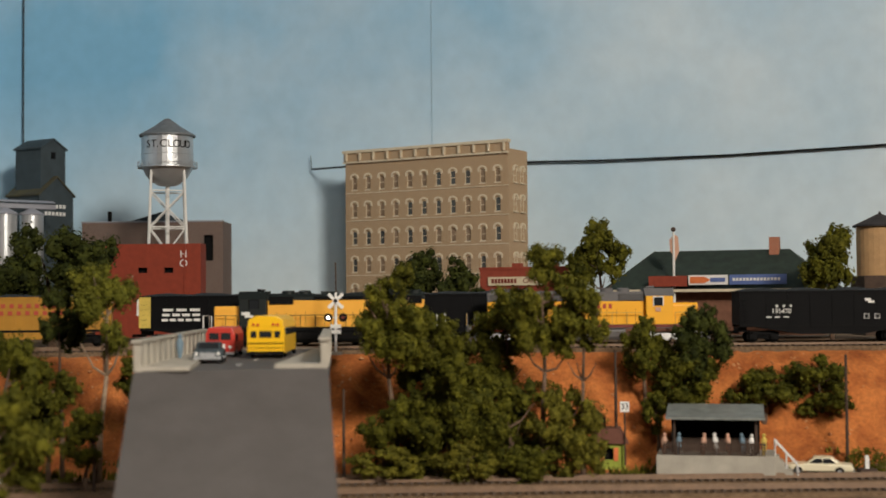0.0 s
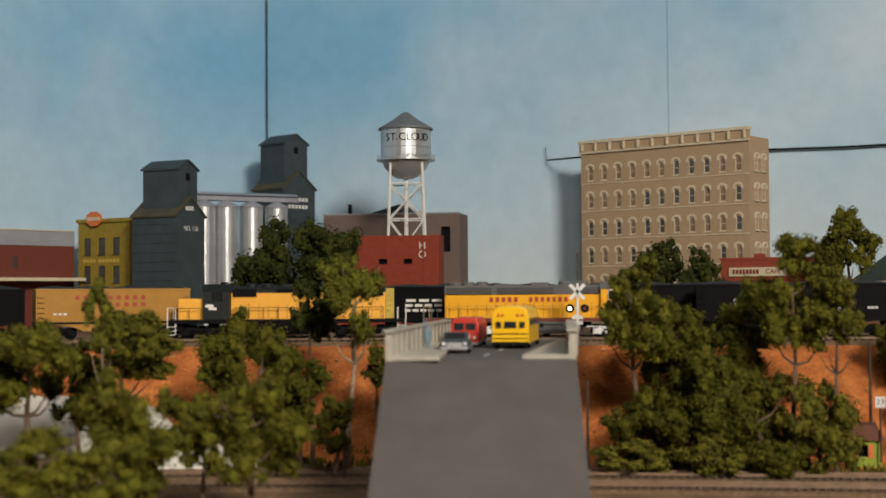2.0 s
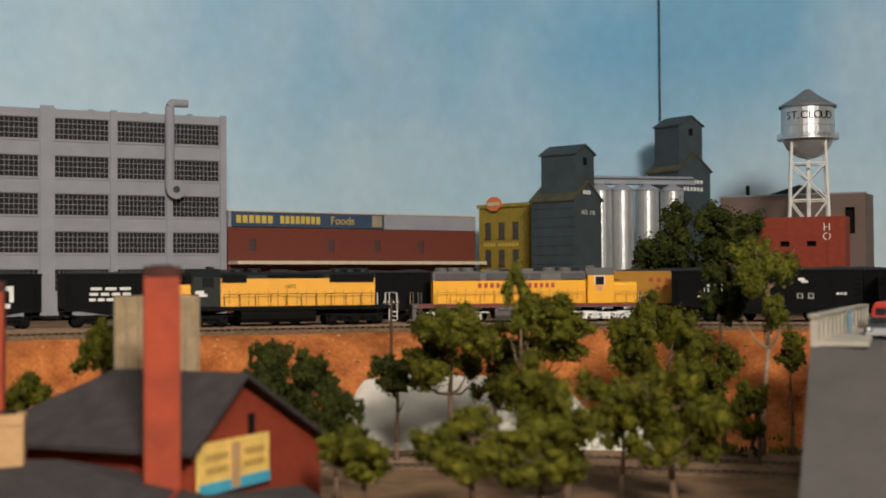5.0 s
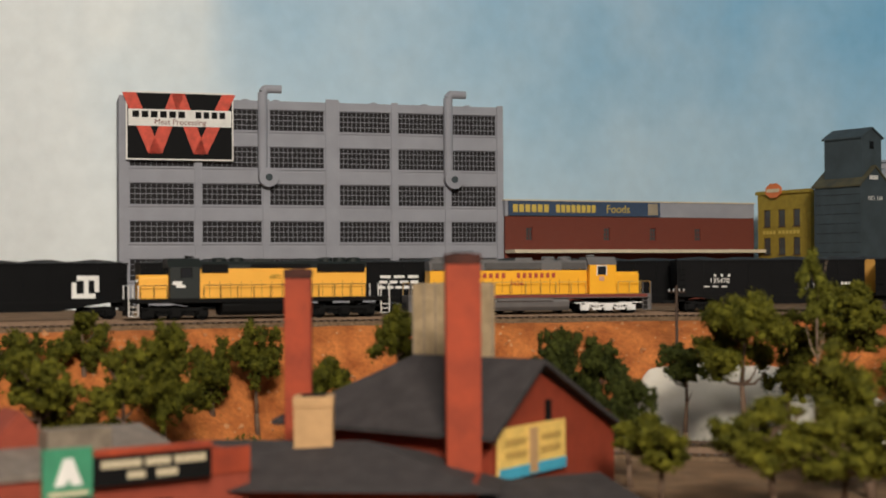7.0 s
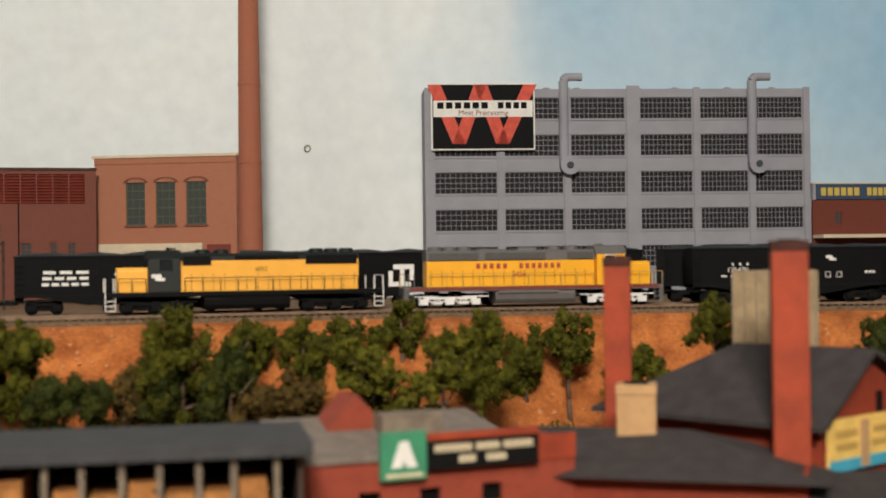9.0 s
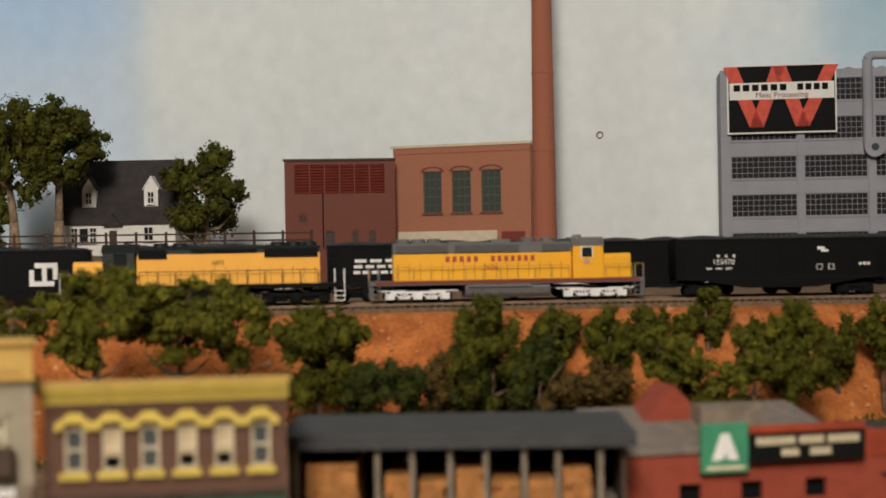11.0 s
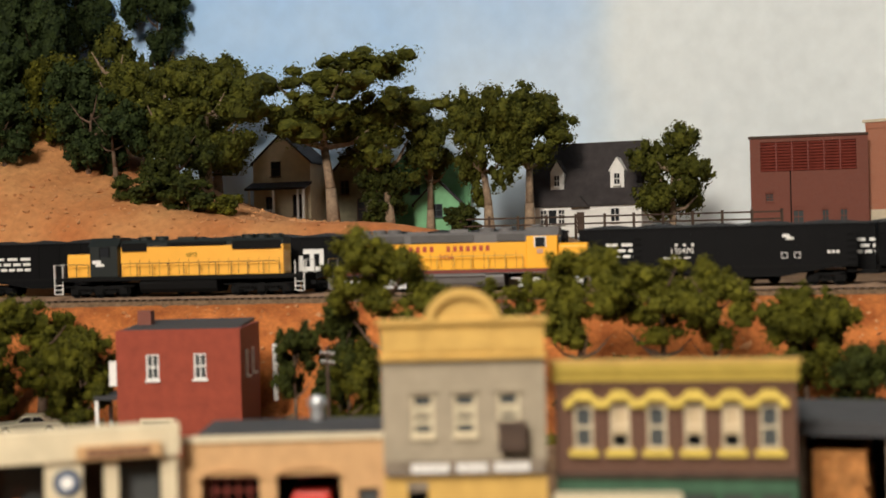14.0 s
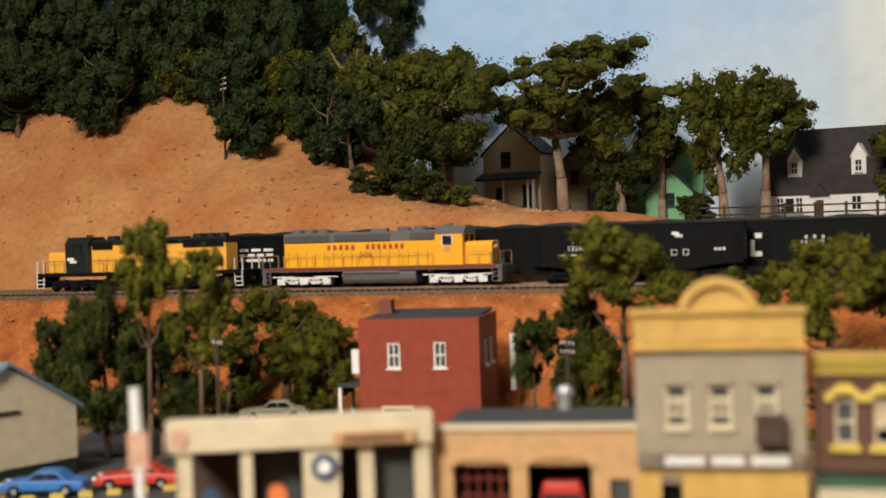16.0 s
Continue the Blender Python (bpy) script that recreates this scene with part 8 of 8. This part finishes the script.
town_back = [
    (-1.094, -0.222, 0.038, 0.064, 0.029, "d"),
    (-1.153, -0.113, 0.035, 0.041, 0.021, "b"),
    (-1.040, 0.098, 0.077, 0.078, 0.035, "o", 0.20),
    (-1.084, 0.073, 0.039, 0.067, 0.025, "d"),
    (-1.032, 0.182, 0.089, 0.031, 0.018, "o", 0.05),
    (-1.017, 0.235, 0.063, 0.075, 0.033, "o", 0.20),
    (-0.999, 0.285, 0.066, 0.073, 0.038, "o", 0.20),
    (-0.994, 0.326, 0.064, 0.068, 0.025, "o", 0.15),
    (-0.968, 0.381, 0.039, 0.079, 0.030, "b"),
    (-0.922, 0.404, 0.036, 0.045, 0.032, "d"),
    (-0.910, 0.481, 0.037, 0.076, 0.029, "b"),
    (-0.908, 0.536, 0.059, 0.049, 0.017, "b"),
    (-0.890, 0.576, 0.074, 0.029, 0.018, "b"),
    (-0.869, 0.538, 0.035, 0.031, 0.032, "r"),
    (-1.043, -0.224, 0.075, 0.091, 0.016, "o", 0.45),
    (-1.038, -0.189, 0.067, 0.073, 0.020, "o", 0.10),
    (-1.088, -0.261, 0.049, 0.065, 0.031, "d"),
    (-1.272, -0.144, 0.037, 0.072, 0.048, "b"),
    (-1.248, -0.193, 0.033, 0.042, 0.028, "b"),
    (-1.096, 0.043, 0.040, 0.049, 0.017, "d"),
    (-1.070, 0.080, 0.029, 0.048, 0.025, "b"),
    (-1.131, -0.299, 0.054, 0.049, 0.021, "d"),
]
far_trees = [
    (-0.031, 1.550, 0.152, 0.048, 0.033, "d"),
    (0.023, 1.500, 0.145, 0.040, 0.028, "d"),
    (0.190, 1.649, 0.160, 0.074, 0.027, "o"),
    (0.157, 1.592, 0.157, 0.047, 0.016, "b"),
    (0.439, 1.560, 0.148, 0.091, 0.027, "o"),
    (-0.437, 1.548, 0.148, 0.097, 0.062, "d"),
    (-0.482, 1.514, 0.148, 0.045, 0.023, "d"),
]
oaks = [
    (-1.745, 0.169, 0.173, 0.200, 0.092, "k", 0.66),
    (-1.763, 0.241, 0.170, 0.155, 0.050, "k", 0.40),
    (-1.840, 0.038, 0.205, 0.167, 0.053, "k", 0.30),
    (-1.774, 0.233, 0.165, 0.084, 0.033, "d"),
    (-1.667, 0.342, 0.164, 0.166, 0.041, "k", 0.22),
    (-1.693, 0.398, 0.164, 0.161, 0.049, "k", 0.60),
    (-1.811, 0.302, 0.201, 0.101, 0.029, "k", 0.20),
    (-1.655, 0.308, 0.160, 0.032, 0.020, "d"),
    (-1.636, 0.556, 0.149, 0.124, 0.042, "k", 0.20),
]
hill_trees = [
    (-1.858, -0.427, 0.354, 0.168, 0.053, "h"),
    (-1.768, -0.366, 0.283, 0.096, 0.046, "h"),
    (-1.806, -0.328, 0.333, 0.170, 0.051, "h"),
    (-1.781, -0.275, 0.315, 0.071, 0.033, "b"),
    (-1.804, -0.240, 0.334, 0.154, 0.043, "h"),
    (-1.679, -0.201, 0.242, 0.065, 0.027, "h"),
    (-1.785, -0.175, 0.311, 0.187, 0.043, "h"),
    (-1.714, -0.152, 0.266, 0.096, 0.037, "b"),
    (-1.667, -0.113, 0.237, 0.093, 0.031, "h"),
    (-1.712, -0.079, 0.250, 0.140, 0.037, "k", 0.20),
    (-1.683, -0.036, 0.228, 0.129, 0.050, "k", 0.30),
    (-1.665, 0.015, 0.206, 0.150, 0.056, "k", 0.30),
    (-2.003, -0.030, 0.394, 0.131, 0.035, "h"),
    (-2.003, -0.132, 0.388, 0.146, 0.039, "h"),
    (-1.588, -0.059, 0.197, 0.030, 0.028, "d"),
    (-1.558, -0.008, 0.187, 0.035, 0.027, "d"),
    (-1.548, 0.027, 0.182, 0.022, 0.018, "b"),
    (-1.726, -0.218, 0.276, 0.118, 0.037, "h"),
    (-1.711, -0.127, 0.260, 0.111, 0.036, "h"),
    (-1.791, -0.289, 0.323, 0.142, 0.042, "h"),
    (-1.777, -0.381, 0.287, 0.144, 0.042, "h"),
    (-1.821, -0.428, 0.315, 0.075, 0.043, "h"),
    (-1.648, -0.083, 0.224, 0.088, 0.032, "h"),
    (-1.602, -0.016, 0.199, 0.089, 0.034, "d"),
    (-1.883, -0.501, 0.351, 0.155, 0.060, "h"),
    (-1.832, -0.491, 0.297, 0.069, 0.044, "h"),
]

for bed in (bank_right, bank_mid, bank_left, town_back, far_trees, oaks, hill_trees):
    for row in bed:
        plant(*row)

# a second rank of the hillside wood
for k in range(26):
    rnd = random.Random(100 + k)
    a = radians(rnd.uniform(95, 112))
    d = rnd.uniform(1.88, 2.06)
    x, y = -d * math.sin(a), d * math.cos(a)
    plant(x, y, ground_z(x, y), rnd.uniform(0.12, 0.22), rnd.uniform(0.035, 0.055), "h")


def undergrowth():
    """Low weeds at the foot of the bank, and clods on its slope."""
    g = np.random.RandomState(7)
    v, f = [], []
    for k in range(900):
        s = g.uniform(1.0, 4.5)
        d = g.normal(0.150, 0.016)
        p, q = MAIN.at(s), MAIN.at(s + 0.01)
        t = (q - p) / np.linalg.norm(q - p)
        x, y = p[0] - t[1] * d, p[1] + t[0] * d
        if -0.23 < x < -0.06 and y > 0.8:
            continue
        z = ground_z(x, y)
        for i in range(9):
            o = len(v)
            w, h = g.uniform(0.0012, 0.003), g.uniform(0.003, 0.009)
            a = g.uniform(0, 6.28)
            bx, by = x + g.normal(0, 0.006), y + g.normal(0, 0.006)
            v += [(bx - w * math.cos(a), by - w * math.sin(a), z), (bx + w * math.cos(a), by + w * math.sin(a), z), (bx + g.normal(0, 0.002), by + g.normal(0, 0.002), z + h)]
            f.append((o, o + 1, o + 2))
    stand("weeds", Solid().add(v, f), LEAF["y"], "low dry weeds along the foot of the bank", "weeds", kind="stuff")
    s = Solid()
    for k in range(5200):
        u = g.uniform(0.9, 4.7) if k % 2 else g.uniform(3.6, 4.8)
        d = g.uniform(0.034, 0.135) if k % 2 else -g.uniform(0.10, 0.34)
        p, q = MAIN.at(u), MAIN.at(u + 0.01)
        t = (q - p) / np.linalg.norm(q - p)
        x, y = p[0] - t[1] * d, p[1] + t[0] * d
        if d < 0 and math.degrees(math.atan2(-x, y)) < 84:
            continue
        z = ground_z(x, y)
        r = g.uniform(0.0007, 0.0024) * (1.7 if k % 13 == 0 else 1)
        pts = [(x + r * a + g.normal(0, r * 0.25), y + r * b + g.normal(0, r * 0.25), z + r * c * 0.8 + g.normal(0, r * 0.2)) for a, b, c in ((1, 0, 0), (-1, 0, 0), (0, 1, 0), (0, -1, 0), (0, 0, 1), (0, 0, -1))]
        s.add(pts, [(0, 2, 4), (2, 1, 4), (1, 3, 4), (3, 0, 4), (2, 0, 5), (1, 2, 5), (3, 1, 5), (0, 3, 5)])
    stand("clods", s, PALESOIL, "loose pale clods and stones of clay on the slopes", "clods", kind="stuff")


def scrub():
    """A joined low scrub that fills the foot of the bank between the bushes."""
    g = np.random.RandomState(11)
    for kind, label in (("b", "low green scrub at the foot of the bank"), ("o", "low olive scrub on the bank")):
        v, f = [], []
        for k in range(46):
            s = g.uniform(1.25, 4.35)
            d = g.uniform(0.085, 0.150)
            p, q = MAIN.at(s), MAIN.at(s + 0.01)
            t = (q - p) / np.linalg.norm(q - p)
            x, y = p[0] - t[1] * d, p[1] + t[0] * d
            if -0.25 < x < -0.04 and y > 0.8 or -0.68 < x < -0.34 and y > 0.9 or 0.12 < x < 0.36:
                continue
            z = ground_z(x, y)
            r = g.uniform(0.010, 0.021)
            n = int(520 * r / 0.015)
            c = g.normal(size=(n, 3))
            c /= np.linalg.norm(c, axis=1)[:, None]
            c *= g.uniform(0.6, 1.0, (n, 1)) * r * np.array([1.25, 1.25, 0.85])
            c += (x, y, z + r * 0.5)
            a, b = g.normal(size=(n, 3)), g.normal(size=(n, 3))
            a *= 0.0017 / np.linalg.norm(a, axis=1)[:, None]
            b *= 0.0012 / np.linalg.norm(b, axis=1)[:, None]
            o = len(v)
            v += np.stack([c - a, c - b, c + a, c + b], 1).reshape(-1, 3).tolist()
            f += (np.arange(4 * n).reshape(-1, 4) + o).tolist()
        me = bpy.data.meshes.new("scrub")
        me.from_pydata(v, [], f)
        me.materials.append(LEAF[kind])
        tagged(new("scrub", me), label, "scrub", kind="stuff")


scrub()


undergrowth()

# ---- motion ----
TRAVEL = [(0, 1.6931), (1, 1.8303), (2, 1.9679), (3, 2.1062), (4, 2.2453), (5, 2.3853), (6, 2.5263), (7, 2.6683), (8, 2.8113), (9, 2.9553), (10, 3.0999), (11, 3.2452), (12, 3.3907), (13, 3.5363), (14, 3.6816), (15, 3.8261), (16, 3.9695)]


def motions():
    for car, ahead, base, turned in [(LEAD, 0.3216, 0.151, False), (SECOND, 0.0685, 0.151, True)] + [(c, -0.1655 - 0.1945 * k, 0.13, False) for k, c in enumerate(CARS)]:
        rows = []
        for k in range(33):
            t = k / 2
            s = float(np.interp(t, [r[0] for r in TRAVEL], [r[1] for r in TRAVEL]))
            m = car_pose(MAIN, s + ahead, base)
            rows.append((t, m @ pose(0, 0, 0, 0, 0, 180) if turned else m))
        walk(car, rows)


motions()
